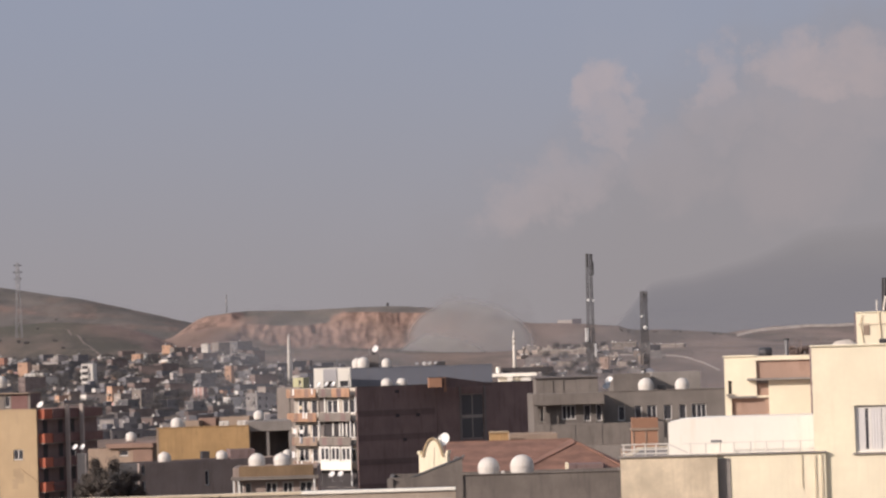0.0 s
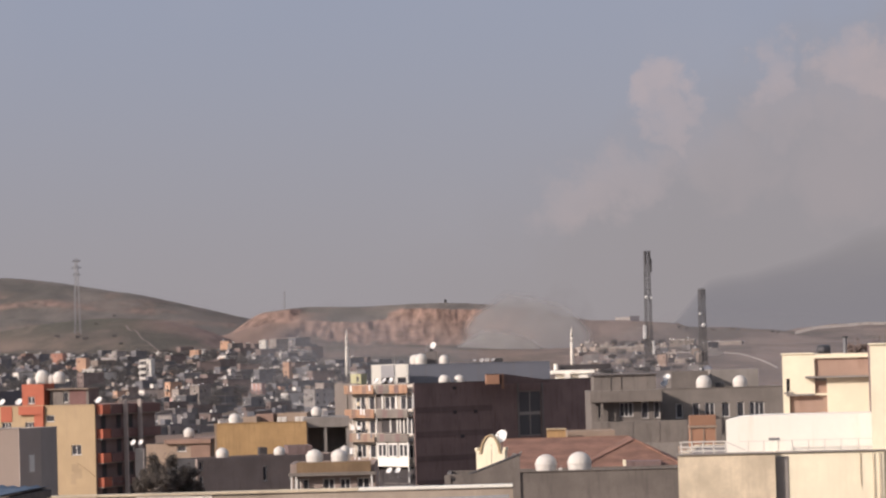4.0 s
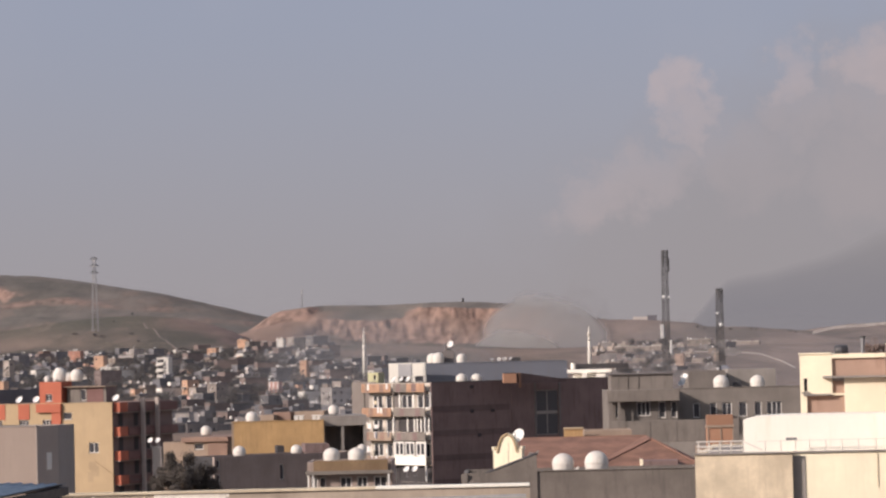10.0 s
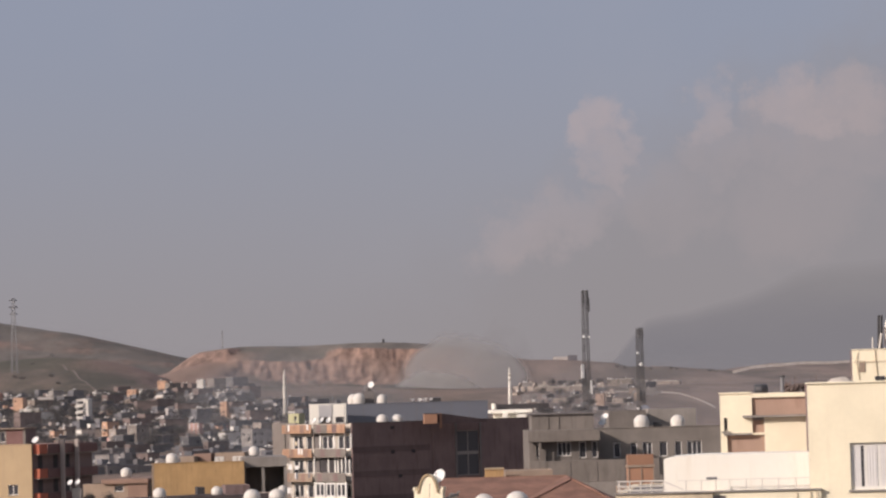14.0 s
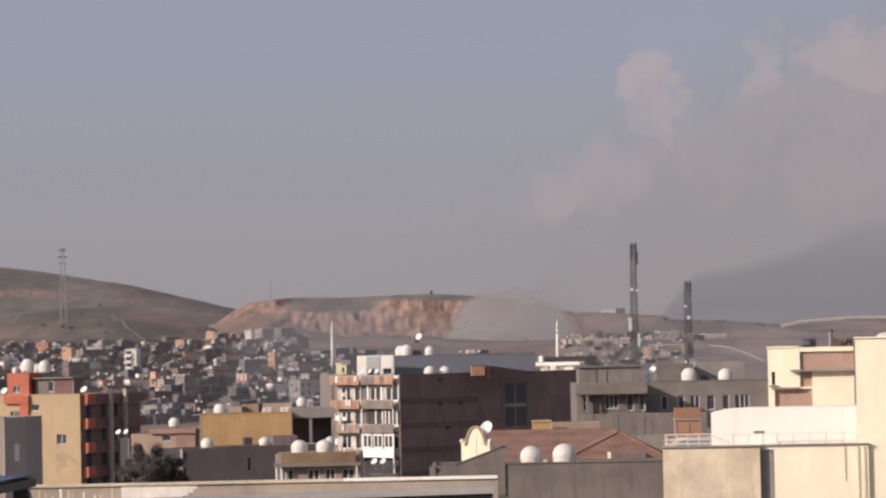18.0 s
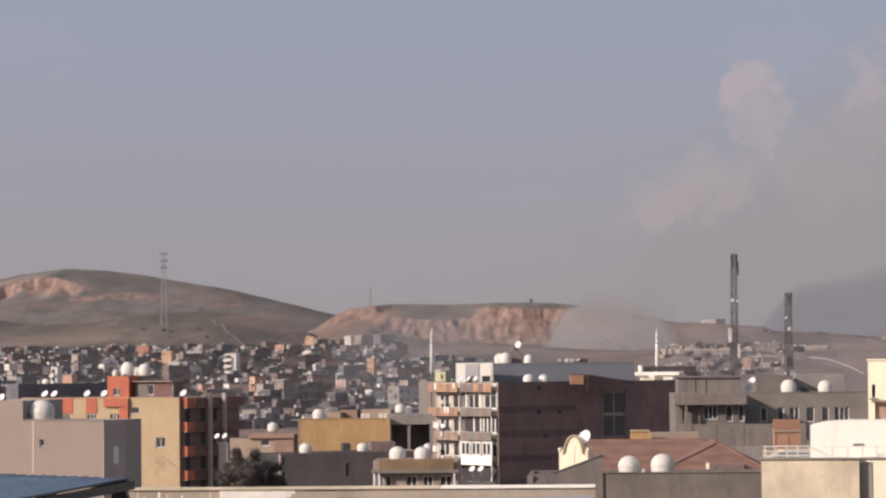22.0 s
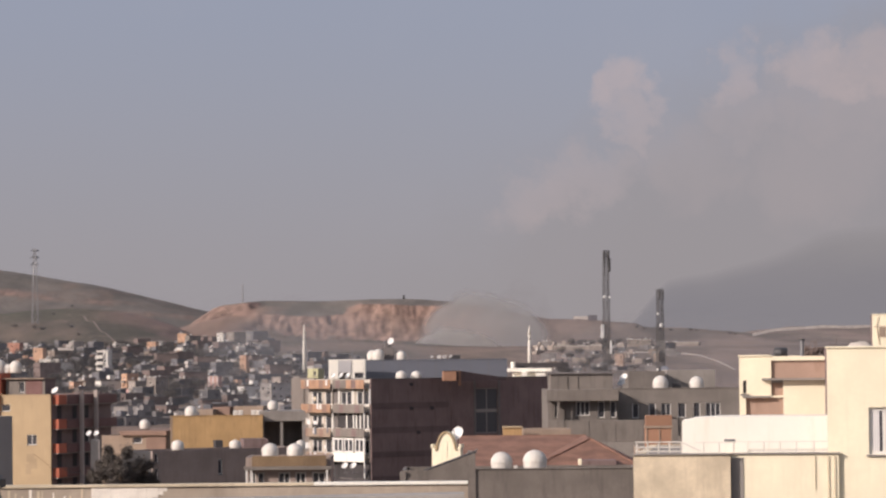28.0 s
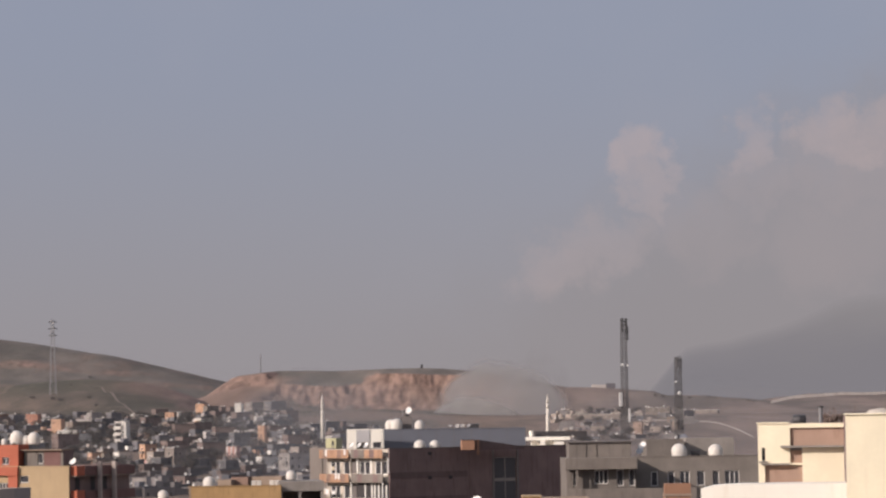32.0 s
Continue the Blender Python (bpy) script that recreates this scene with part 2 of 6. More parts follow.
def tube(bm, a, b, r0, r1=None, sides=8):
    a, b = Vector(a), Vector(b)
    r1 = r0 if r1 is None else r1
    q = (b - a).to_track_quat("Z", "Y").to_matrix()
    rings = []
    for c, r in ((a, r0), (b, r1)):
        rings.append([bm.verts.new(c + q @ Vector((r * math.cos(k * math.tau / sides), r * math.sin(k * math.tau / sides), 0))) for k in range(sides)])
    for k in range(sides):
        bm.faces.new((rings[0][k], rings[0][(k + 1) % sides], rings[1][(k + 1) % sides], rings[1][k]))
    bm.faces.new(rings[0][::-1])
    bm.faces.new(rings[1])


def tube_bm(*a, **k):
    bm = bmesh.new()
    tube(bm, *a, **k)
    return bm


def lathe_bm(profile, sides=24):
    """A turned body from (radius, height) pairs, bottom to top."""
    bm = bmesh.new()
    rings = [[bm.verts.new((r * math.cos(k * math.tau / sides), r * math.sin(k * math.tau / sides), z)) for k in range(sides)] for r, z in profile]
    for lo, hi in zip(rings, rings[1:]):
        for k in range(sides):
            f = bm.faces.new((lo[k], lo[(k + 1) % sides], hi[(k + 1) % sides], hi[k]))
            f.smooth = True
    bm.faces.new(rings[0][::-1])
    bm.faces.new(rings[-1])
    return bm


def mesh_of(name, bm, mat):
    me = bpy.data.meshes.new(name)
    bm.normal_update()
    bm.to_mesh(me)
    bm.free()
    me.materials.append(mat)
    return me


def part(name, bm, mat, parent, label="", m=None):
    """bm (a bmesh, or a mesh to share) as one mesh object under parent."""
    me = bm if isinstance(bm, bpy.types.Mesh) else mesh_of(name, bm, mat)
    ob = new(name, me)
    ob.parent = parent
    if m is not None:
        ob.matrix_basis = m
    if label:
        tagged(ob, label)
    return ob


def thing(name, m, label, category, group="", kind=""):
    ob = new(name)
    ob.empty_display_size = 0.2
    ob.matrix_basis = m
    return tagged(ob, label, category, group, kind)


def wall_bm(w, h, holes=(), t=0.25):
    """An upright wall along x, front at y = 0, with rectangular holes (x0, x1, z0, z1) right through it."""
    xs = sorted({0, w, *(q for o in holes for q in o[:2])})
    zs = sorted({0, h, *(q for o in holes for q in o[2:4])})
    bm = bmesh.new()
    grid = {}

    def vert(i, y, k):
        if (i, y, k) not in grid:
            grid[i, y, k] = bm.verts.new((xs[i], t * y, zs[k]))
        return grid[i, y, k]

    def open_at(i, k):
        if not (0 <= i < len(xs) - 1 and 0 <= k < len(zs) - 1):
            return True
        cx, cz = (xs[i] + xs[i + 1]) / 2, (zs[k] + zs[k + 1]) / 2
        return any(o[0] < cx < o[1] and o[2] < cz < o[3] for o in holes)

    for i in range(len(xs) - 1):
        for k in range(len(zs) - 1):
            if open_at(i, k):
                continue
            bm.faces.new((vert(i, 0, k), vert(i + 1, 0, k), vert(i + 1, 0, k + 1), vert(i, 0, k + 1)))
            bm.faces.new((vert(i, 1, k + 1), vert(i + 1, 1, k + 1), vert(i + 1, 1, k), vert(i, 1, k)))
            if open_at(i - 1, k):
                bm.faces.new((vert(i, 0, k + 1), vert(i, 1, k + 1), vert(i, 1, k), vert(i, 0, k)))
            if open_at(i + 1, k):
                bm.faces.new((vert(i + 1, 0, k), vert(i + 1, 1, k), vert(i + 1, 1, k + 1), vert(i + 1, 0, k + 1)))
            if open_at(i, k - 1):
                bm.faces.new((vert(i, 0, k), vert(i, 1, k), vert(i + 1, 1, k), vert(i + 1, 0, k)))
            if open_at(i, k + 1):
                bm.faces.new((vert(i, 0, k + 1), vert(i + 1, 0, k + 1), vert(i + 1, 1, k + 1), vert(i, 1, k + 1)))
    return bm


def window(parent, o, m=None, lights=2, casement=PVC, glass=GLASS, sill=True, curtain=False, bar=0.07):
    """A casement in the hole o of a wall: frame with its bars, panes, sill."""
    x0, x1, z0, z1 = o[:4]
    m = Matrix() if m is None else m
    b = min(bar, (x1 - x0) * 0.12)
    step = (x1 - x0 - b) / lights
    gaps = [(b + k * step, (k + 1) * step, b, z1 - z0 - b) for k in range(lights)]
    fr = part("window", wall_bm(x1 - x0, z1 - z0, gaps, 0.06), casement, parent, m=m @ pose(x0, 0.10, z0))
    for k, g in enumerate(gaps):
        part("pane", box_bm(g[0], g[1], 0.025, 0.035, g[2], g[3]), glass, fr)
        if curtain:
            bm = bmesh.new()
            wide = (g[1] - g[0]) * (0.95 if k % 2 else 0.72)
            rows = [[bm.verts.new((g[0] + wide * q / 24, 0.004 + 0.006 * math.sin(q * 0.9), z)) for q in range(25)] for z in (g[2], g[3])]
            for q in range(24):
                bm.faces.new((rows[0][q], rows[0][q + 1], rows[1][q + 1], rows[1][q])).smooth = True
            part("curtain", bm, CURTAIN, fr)
    if sill:
        part("sill", box_bm(-0.08, x1 - x0 + 0.08, -0.17, 0.02, -0.06, -0.002), CONCRETE, fr)
    return fr


def block(name, x, y, rz, w, depth, z0, z1, mat, label, category="building", front=(), right=(), left=(), side=None, roof=CONCRETE, parapet=0.35, group="", lights=2, casement=PVC, left_mat=None, curtain=False, bar=0.07):
    """A flat-roofed building. Its front left corner stands at (x, y), the front runs along the turned x axis for w metres. Holes are (x0, x1, z0, z1[, lights or 0]) with z from the roof line down (negative) and become windows unless lights is 0."""
    ob = thing(name, pose(x, y, z0, 0, 0, rz), label, category, group)
    h = z1 - z0
    side = side or mat

    def real(holes):
        return [(o[0], o[1], o[2] + h, o[3] + h, *o[4:]) for o in holes]

    walls = (
        (front, w, Matrix(), mat),
        (right, depth - 0.25, pose(w, 0.25, 0, 0, 0, 90), side),
        (left, depth - 0.25, pose(0, depth, 0, 0, 0, -90), left_mat or side),
        ((), w - 0.5, pose(w - 0.25, depth, 0, 0, 0, 180), side),
    )
    for holes, length, m, mt in walls:
        holes = real(holes)
        part("wall", wall_bm(length, h, holes), mt, ob, m=m)
        for o in holes:
            n = o[4] if len(o) > 4 else lights
            if n:
                window(ob, o, m, n, casement, curtain=curtain, bar=bar)
    part("roof", box_bm(0.2, w - 0.2, 0.2, depth - 0.2, h - parapet - 0.2, h - parapet), roof, ob)
    part("floor_slab", box_bm(0.2, w - 0.2, 0.2, depth - 0.2, 0.3, 0.5), DARK, ob)
    if h > 5:
        part("floor_slab", box_bm(0.2, w - 0.2, 0.26, depth - 0.26, h - 3.4, h - 3.2), DARK, ob)
    return ob


def tank(x, y, z, d=1.5, squat=1.0, ball=True, tilt=0.0):
    """A white plastic roof tank, round with a waist band, on a low stand."""
    ob = thing("water_tank", pose(x, y, z, 0, tilt, 0), "white domed plastic water tank on a flat roof", "water tank", "roof water tanks")
    r = d / 2
    h = d * 0.86 * squat
    prof = [(r * 0.80, 0.0), (r * 0.90, h * 0.03), (r * 0.95, h * 0.16), (r * 0.985, h * 0.30), (r * 0.99, h * 0.355), (r * 0.955, h * 0.37), (r * 0.955, h * 0.39), (r, h * 0.405)]
    prof += [(r * math.cos(a * math.pi / 36) * (1 - 0.022 * (a % 4 == 3)), h * 0.46 + h * 0.53 * math.sin(a * math.pi / 36)) for a in range(0, 18)]
    part("shell", lathe_bm(prof, 28), TANK, ob, m=pose(0, 0, 0.10))
    part("band", lathe_bm([(r * 0.96, h * 0.385), (r * 1.03, h * 0.395), (r * 1.03, h * 0.43), (r * 0.96, h * 0.44)]), TANK, ob, "moulded rim of the tank", m=pose(0, 0, 0.10))
    part("lid", lathe_bm([(r * 0.26, 0), (r * 0.26, 0.025), (r * 0.20, 0.045), (r * 0.05, 0.05)], 12), TANK, ob, m=pose(0, 0, 0.10 + h * 0.945))
    for k in range(3):
        a = k * math.tau / 3 + 0.4
        part("foot", box_bm(-0.06, 0.06, -0.06, 0.06, 0, 0.105), CONCRETE, ob, m=pose(r * 0.6 * math.cos(a), r * 0.6 * math.sin(a), 0))
    return ob


def dish(x, y, z, d=0.9, turn=35.0, up=38.0, paint=None):
    """A satellite dish on a bent mast."""
    ob = thing("satellite_dish", pose(x, y, z, 0, 0, 0), "white satellite dish on a short roof mast", "satellite dish", "satellite dishes")
    part("mast", tube_bm((0, 0, 0), (0, 0, 0.75), 0.03), STEEL, ob)
    r = d / 2
    prof_out = [(r * q / 6, 0.16 * d * (q / 6) ** 2) for q in range(1, 7)]
    bm = lathe_bm(prof_out + [(r * q / 6, 0.16 * d * (q / 6) ** 2 + 0.02) for q in range(6, 0, -1)], 20)
    m = pose(0, 0, 0.8, 90 - up, 0, turn)
    bowl = part("bowl", bm, paint or DISH, ob, m=m)
    bm = bmesh.new()
    tube(bm, (0, -r * 0.9, 0.14 * d), (0, 0, d * 0.55), 0.015, sides=5)
    tube(bm, (0, 0, d * 0.48), (0, 0, d * 0.60), 0.04, sides=6)
    part("arm", bm, STEEL, bowl)
    return ob


# ---- ground: one sheet, flat under the town, rising to the hills ----
def smooth(a, b, v):
    q = np.clip((v - a) / (b - a), 0, 1)
    return q * q * (3 - 2 * q)


def fbm(x, y, scale, octaves=4):
    total = np.zeros(np.broadcast(x, y).shape)
    amp = 1.0
    for k in range(octaves):
        total += amp * (np.sin(x / scale + 1.7 * np.sin(y / scale * 0.83 + k)) * np.cos(y / scale * 1.13 + 2.1 * k + np.sin(x / scale * 0.71)))
        scale, amp = scale * 0.47, amp * 0.5
    return total


FAR = 1.7       # the slopes beyond the flats are laid out about the eye at this scale
HILL_X = [-900, -620, -492.6, -469.8, -446.9, -424.2, -410.5, -378.7, -333.4, -288.2, -243.1, -207.0, -195.8, 0, 300]
HILL_Z = [40, 70, 81.9, 82.6, 87.7, 90.6, 92.2, 89.1, 82.7, 74.5, 64.0, 54.6, 51.8, 20, 10]
SPUR_X = [-700, -360.1, -343.4, -326.8, -293.6, -277.0, -260.4, -243.8, -227.2, -210.7, -194.2, -177.7, -161.3, -145.3, 0]
SPUR_Z = [30, 43.6, 42.1, 38.6, 39.2, 41.4, 44.5, 46.6, 47.0, 46.2, 44.3, 39.2, 32.8, 23.9, 10]
MESA_X = [-182.2, -169.1, -158.1, -154.5, -149.0, -134.4, -123.5, -61.8, -36.5, 0, 20.6, 38.7, 56.8, 111.1, 116.5, 147.3, 183.5, 201.7, 219.8, 296, 600]
MESA_Z = [29.6, 38.7, 46.2, 48.3, 50.1, 51.7, 52.7, 52.9, 53.3, 50.6, 47.0, 43.2, 39.8, 36.9, 34.3, 32.7, 28.8, 30.8, 32.1, 32.6, 60]
LIP_X, LIP_Z = [-190, -160, -145, -130, -124, -100, -85, -70, -60, -40, 60], [29, 39, 42, 42, 44.3, 43.8, 42.6, 44.1, 49.5, 49.4, 46]
FOOT_X, FOOT_Z = [-190, -152, -121, -111, -100, -83, -66, -49, 0, 60], [27, 33.0, 33.2, 31.0, 28.6, 26.6, 27.0, 26.2, 25, 25]


def height(x, y):
    """Ground height at x, y (arrays or numbers), in metres."""
    x, y = np.asarray(x, float) / FAR, np.asarray(y, float) / FAR
    west = np.interp(y, [500, 600, 700, 900, 1050, 1200, 1300, 1450, 1700], [1.0, 3.5, 6.4, 11.4, 14.8, 17.8, 19.4, 21.0, 24.5])
    east = np.interp(y, [500, 700, 1000, 1150, 1350, 1450, 1700], [3.0, 5.0, 9.0, 12.5, 18.6, 20.0, 21.5])
    town = west + (east - west) * smooth(-60, 20, x)
    hill, spur, mesa = np.interp(x, HILL_X, HILL_Z), np.interp(x, SPUR_X, SPUR_Z), np.interp(x, MESA_X, MESA_Z)
    lip, foot = np.minimum(np.interp(x, LIP_X, LIP_Z), mesa), np.interp(x, FOOT_X, FOOT_Z)
    rough = (fbm(x, y, 90) * 0.9 + fbm(x * 1.3, y * 0.6, 24) * 0.5) * smooth(1400, 1900, y)
    z1 = town + (spur - town) * smooth(1600, 1900, y + 22 * fbm(x, y, 60, 3)) * (1 - smooth(1930, 2120, y))
    # the long hill, with a crag of broken rock under its summit
    rise = smooth(2120, 2600, y + 20 * fbm(x, y, 80, 3) * (1 - smooth(2500, 2600, y)))
    z2 = town * 0.8 + (hill - town * 0.8) * rise * (1 - 0.5 * smooth(2700, 3600, y))
    blocks = fbm(x, y * 0.25, 5.5, 3) - 0.8 * np.abs(fbm(x * 1.4, y * 0.1, 2.6, 2))
    brow = 2482 - np.minimum(0.011 * (x + 424) ** 2, 60) + 6 * blocks
    scar = smooth(-500, -446, x) * smooth(-376, -396, x) * (0.7 + 0.3 * np.sin(x * 0.21))
    z2 = z2 - scar * 7.0 * smooth(2395, 2470, y) * (1 - smooth(brow - 5, brow + 6, y))
    # the flat-topped hill: worn bare lobe to the west, then a cliff cut by rain under a grassy brow
    lobe = smooth(-122, -133, x)
    gully = fbm(x, y * 0.12, 15, 2) * 3.5 + (1 - np.abs(fbm(x * 1.2, y * 0.2, 4.2, 3))) * (5 - 2.6 * smooth(-85, -60, x)) * (1 - lobe)
    start, end = 1994 - 54 * lobe, 2110 - 40 * lobe
    cut = np.clip((y + gully - start) / (38 + 50 * lobe), 0, 1) ** 1.4
    brim = smooth(2026 + 12 * lobe, end, y)
    z3 = town + (foot - town) * smooth(1780, 1985, y) + (lip - foot) * cut + (mesa - lip) * brim
    face = smooth(42.4, -1.0, x)
    z3 = z3 * face + (town + (mesa - town) * smooth(1700, 2100, y)) * (1 - face)
    z3 = town + (z3 - town) * (1 - 0.4 * smooth(2300, 3000, y))
    z = np.maximum(np.maximum(np.maximum(z1, z2), z3), town) + rough
    z = z * smooth(300, 560, y) * (1 - 0.8 * smooth(3600, 4800, y))
    return FAR * z - (FAR - 1) * EYE * smooth(330, 700, y)


def earth_material():
    """Dry grass on the gentle ground, bare red earth where it is steep."""
    m = bpy.data.materials.new("dry_hillside")
    m.use_nodes = True
    n = Nodes(m.node_tree)
    geo = n.add("ShaderNodeNewGeometry")
    place = n.add("ShaderNodeTexCoord").outputs["Object"]
    xyz = n.add("ShaderNodeSeparateXYZ")
    n.link(geo.outputs["Normal"], xyz.inputs[0])
    drawn = n.add("ShaderNodeMapping")
    drawn.inputs["Scale"].default_value = (0.6, 0.13, 0.95)      # plots and slips run down the slopes
    n.link(place, drawn.inputs["Vector"])
    place = drawn.outputs[0]
    patch = n.noise(0.02, 7.0, place, 0.62)
    fine = n.noise(0.16, 7.0, place, 0.72)
    grass = n.mix(n.ramp(patch, 0.35, 0.65), (0.120, 0.109, 0.096), (0.218, 0.187, 0.164))
    runs = n.add("ShaderNodeMapping")
    runs.inputs["Scale"].default_value = (0.095, 0.06, 0.011)     # rain-cut runnels in the bare faces
    n.link(geo.outputs["Position"], runs.inputs["Vector"])
    runnel = n.noise(1.0, 6.0, runs.outputs[0], 0.65)
    soil = n.mix(n.ramp(runnel, 0.32, 0.62), (0.150, 0.104, 0.088), (0.335, 0.225, 0.182))
    steep = n.math("ADD", xyz.outputs[2], n.math("MULTIPLY", n.math("SUBTRACT", fine, 0.5), 0.05))
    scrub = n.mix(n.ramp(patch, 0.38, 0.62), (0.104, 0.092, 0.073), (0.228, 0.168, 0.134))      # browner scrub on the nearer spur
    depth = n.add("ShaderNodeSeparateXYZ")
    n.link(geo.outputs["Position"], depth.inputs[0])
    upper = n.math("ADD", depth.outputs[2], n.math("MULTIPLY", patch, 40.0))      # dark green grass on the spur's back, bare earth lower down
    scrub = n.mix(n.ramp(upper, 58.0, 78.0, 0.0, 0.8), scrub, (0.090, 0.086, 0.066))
    # Beyond the spur the grass turns paler and greyer: haze put into its colour.
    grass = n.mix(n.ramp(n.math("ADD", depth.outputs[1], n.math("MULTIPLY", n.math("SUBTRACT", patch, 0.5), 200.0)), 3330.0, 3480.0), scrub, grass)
    grass = n.mix(n.ramp(depth.outputs[0], -60.0, 80.0), grass, n.mix(n.ramp(patch, 0.35, 0.65), (0.150, 0.125, 0.110), (0.270, 0.212, 0.185)))      # paler bare slope to the east
    worn = n.math("MULTIPLY", n.ramp(n.math("ADD", depth.outputs[0], n.math("MULTIPLY", patch, 60.0)), -320.0, -290.0), n.ramp(n.math("ADD", depth.outputs[0], n.math("MULTIPLY", patch, 90.0)), -135.0, -175.0))
    worn = n.math("MULTIPLY", worn, n.math("MULTIPLY", n.ramp(depth.outputs[1], 2960.0, 3160.0), n.ramp(depth.outputs[1], 3540.0, 3500.0)))
    grass = n.mix(n.math("MULTIPLY", worn, 0.85), grass, (0.262, 0.180, 0.146))      # worn bare lobe at the west end of the flat hill
    tint = n.mix(n.ramp(steep, 0.979, 0.930), grass, soil)
    tint = n.mix(n.ramp(n.noise(0.035, 5.0, place, 0.65), 0.55, 0.72, 0.0, 0.65), tint, (0.225, 0.168, 0.138))
    tint = n.mix(n.ramp(n.noise(0.6, 4.0, place, 0.7), 0.56, 0.7, 0.0, 0.5), tint, (0.082, 0.077, 0.066))
    surf = n.add("ShaderNodeBsdfPrincipled")
    n.link(tint, surf.inputs["Base Color"])
    surf.inputs["Roughness"].default_value = 0.95
    surf.inputs["Specular IOR Level"].default_value = 0.1
    b = n.add("ShaderNodeBump")
    b.inputs["Strength"].default_value, b.inputs["Distance"].default_value = 0.5, 3.4
    n.link(fine, b.inputs["Height"])
    n.link(b.outputs[0], surf.inputs["Normal"])
    out = n.add("ShaderNodeOutputMaterial")
    n.link(surf.outputs[0], out.inputs[0])
    return m


def make_ground():
    xs = np.concatenate([-np.geomspace(4500, 760, 14), np.arange(-750, -505, 6.0), np.arange(-505, -372, 1.8), np.arange(-372, -180, 4.0), np.arange(-180, 60, 1.3), np.arange(60, 600, 5.0), np.geomspace(610, 4500, 14)])
    ys = np.concatenate([-np.geomspace(3000, 60, 10), np.arange(0, 700, 35.0), np.arange(700, 1500, 14.0), np.arange(1500, 1930, 6.0), np.arange(1930, 2115, 2.2), np.arange(2115, 2405, 7.0), np.arange(2405, 2500, 2.2), np.arange(2500, 2700, 6.0), np.geomspace(2710, 4950, 40)])
    X, Y = np.meshgrid(xs * FAR, ys * FAR)
    Z = height(X, Y)
    nx, ny = len(xs), len(ys)
    verts = np.stack([X, Y, Z], -1).reshape(-1, 3)
    i, j = np.meshgrid(np.arange(nx - 1), np.arange(ny - 1))
    a = (j * nx + i).ravel()
    faces = np.stack([a, a + 1, a + nx + 1, a + nx], -1)
    me = bpy.data.meshes.new("ground")
    me.from_pydata(verts.tolist(), [], faces.tolist())
    me.shade_smooth()
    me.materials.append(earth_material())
    tagged(new("ground", me), "dry brown hills and flat town ground with eroded earth cliffs", "ground", kind="structure")


make_ground()


def make_mountain():
    """The far blue-grey range beyond the smoke, a glowing sheet with its haze painted in."""
    m = bpy.data.materials.new("hazy_range_glow")
    m.use_nodes = True
    n = Nodes(m.node_tree)
    place = n.add("ShaderNodeTexCoord").outputs["Object"]
    up = n.add("ShaderNodeSeparateXYZ")
    n.link(place, up.inputs[0])
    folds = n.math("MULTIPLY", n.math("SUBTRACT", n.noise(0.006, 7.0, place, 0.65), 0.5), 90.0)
    # Glow gets paler with height, haze put into the colour.
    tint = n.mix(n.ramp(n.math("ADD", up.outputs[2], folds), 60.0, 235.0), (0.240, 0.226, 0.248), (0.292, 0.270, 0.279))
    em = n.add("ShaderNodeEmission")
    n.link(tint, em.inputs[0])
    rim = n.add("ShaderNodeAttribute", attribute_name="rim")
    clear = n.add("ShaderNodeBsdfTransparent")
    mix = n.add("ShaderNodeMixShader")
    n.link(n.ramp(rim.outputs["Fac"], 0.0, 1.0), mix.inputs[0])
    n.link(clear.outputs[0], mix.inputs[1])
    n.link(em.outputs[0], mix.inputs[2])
    out = n.add("ShaderNodeOutputMaterial")
    n.link(mix.outputs[0], out.inputs[0])
    xs = np.linspace(240.95, 1600, 90)
    crest = np.interp(xs, [240.0, 264, 285, 298, 318, 359, 391, 440, 473, 522, 563, 655, 1100, 1600], [50.0, 79, 107, 121, 126, 131, 139, 151, 164, 186, 194, 199, 240, 200])
    crest = crest + fbm(xs, xs * 0.3, 60) * 2.0
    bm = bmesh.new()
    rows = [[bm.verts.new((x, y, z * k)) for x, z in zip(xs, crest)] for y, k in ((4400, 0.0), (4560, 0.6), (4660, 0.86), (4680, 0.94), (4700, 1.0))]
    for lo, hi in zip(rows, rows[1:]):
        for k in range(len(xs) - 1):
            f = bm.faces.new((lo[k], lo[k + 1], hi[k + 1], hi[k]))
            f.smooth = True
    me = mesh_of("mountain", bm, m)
    rim = me.attributes.new("rim", "FLOAT", "POINT")       # the crest thins to clear, as haze painted into the sheet
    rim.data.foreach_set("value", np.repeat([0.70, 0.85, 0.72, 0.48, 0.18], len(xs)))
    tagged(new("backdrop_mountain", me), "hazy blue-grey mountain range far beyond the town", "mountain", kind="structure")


make_mountain()

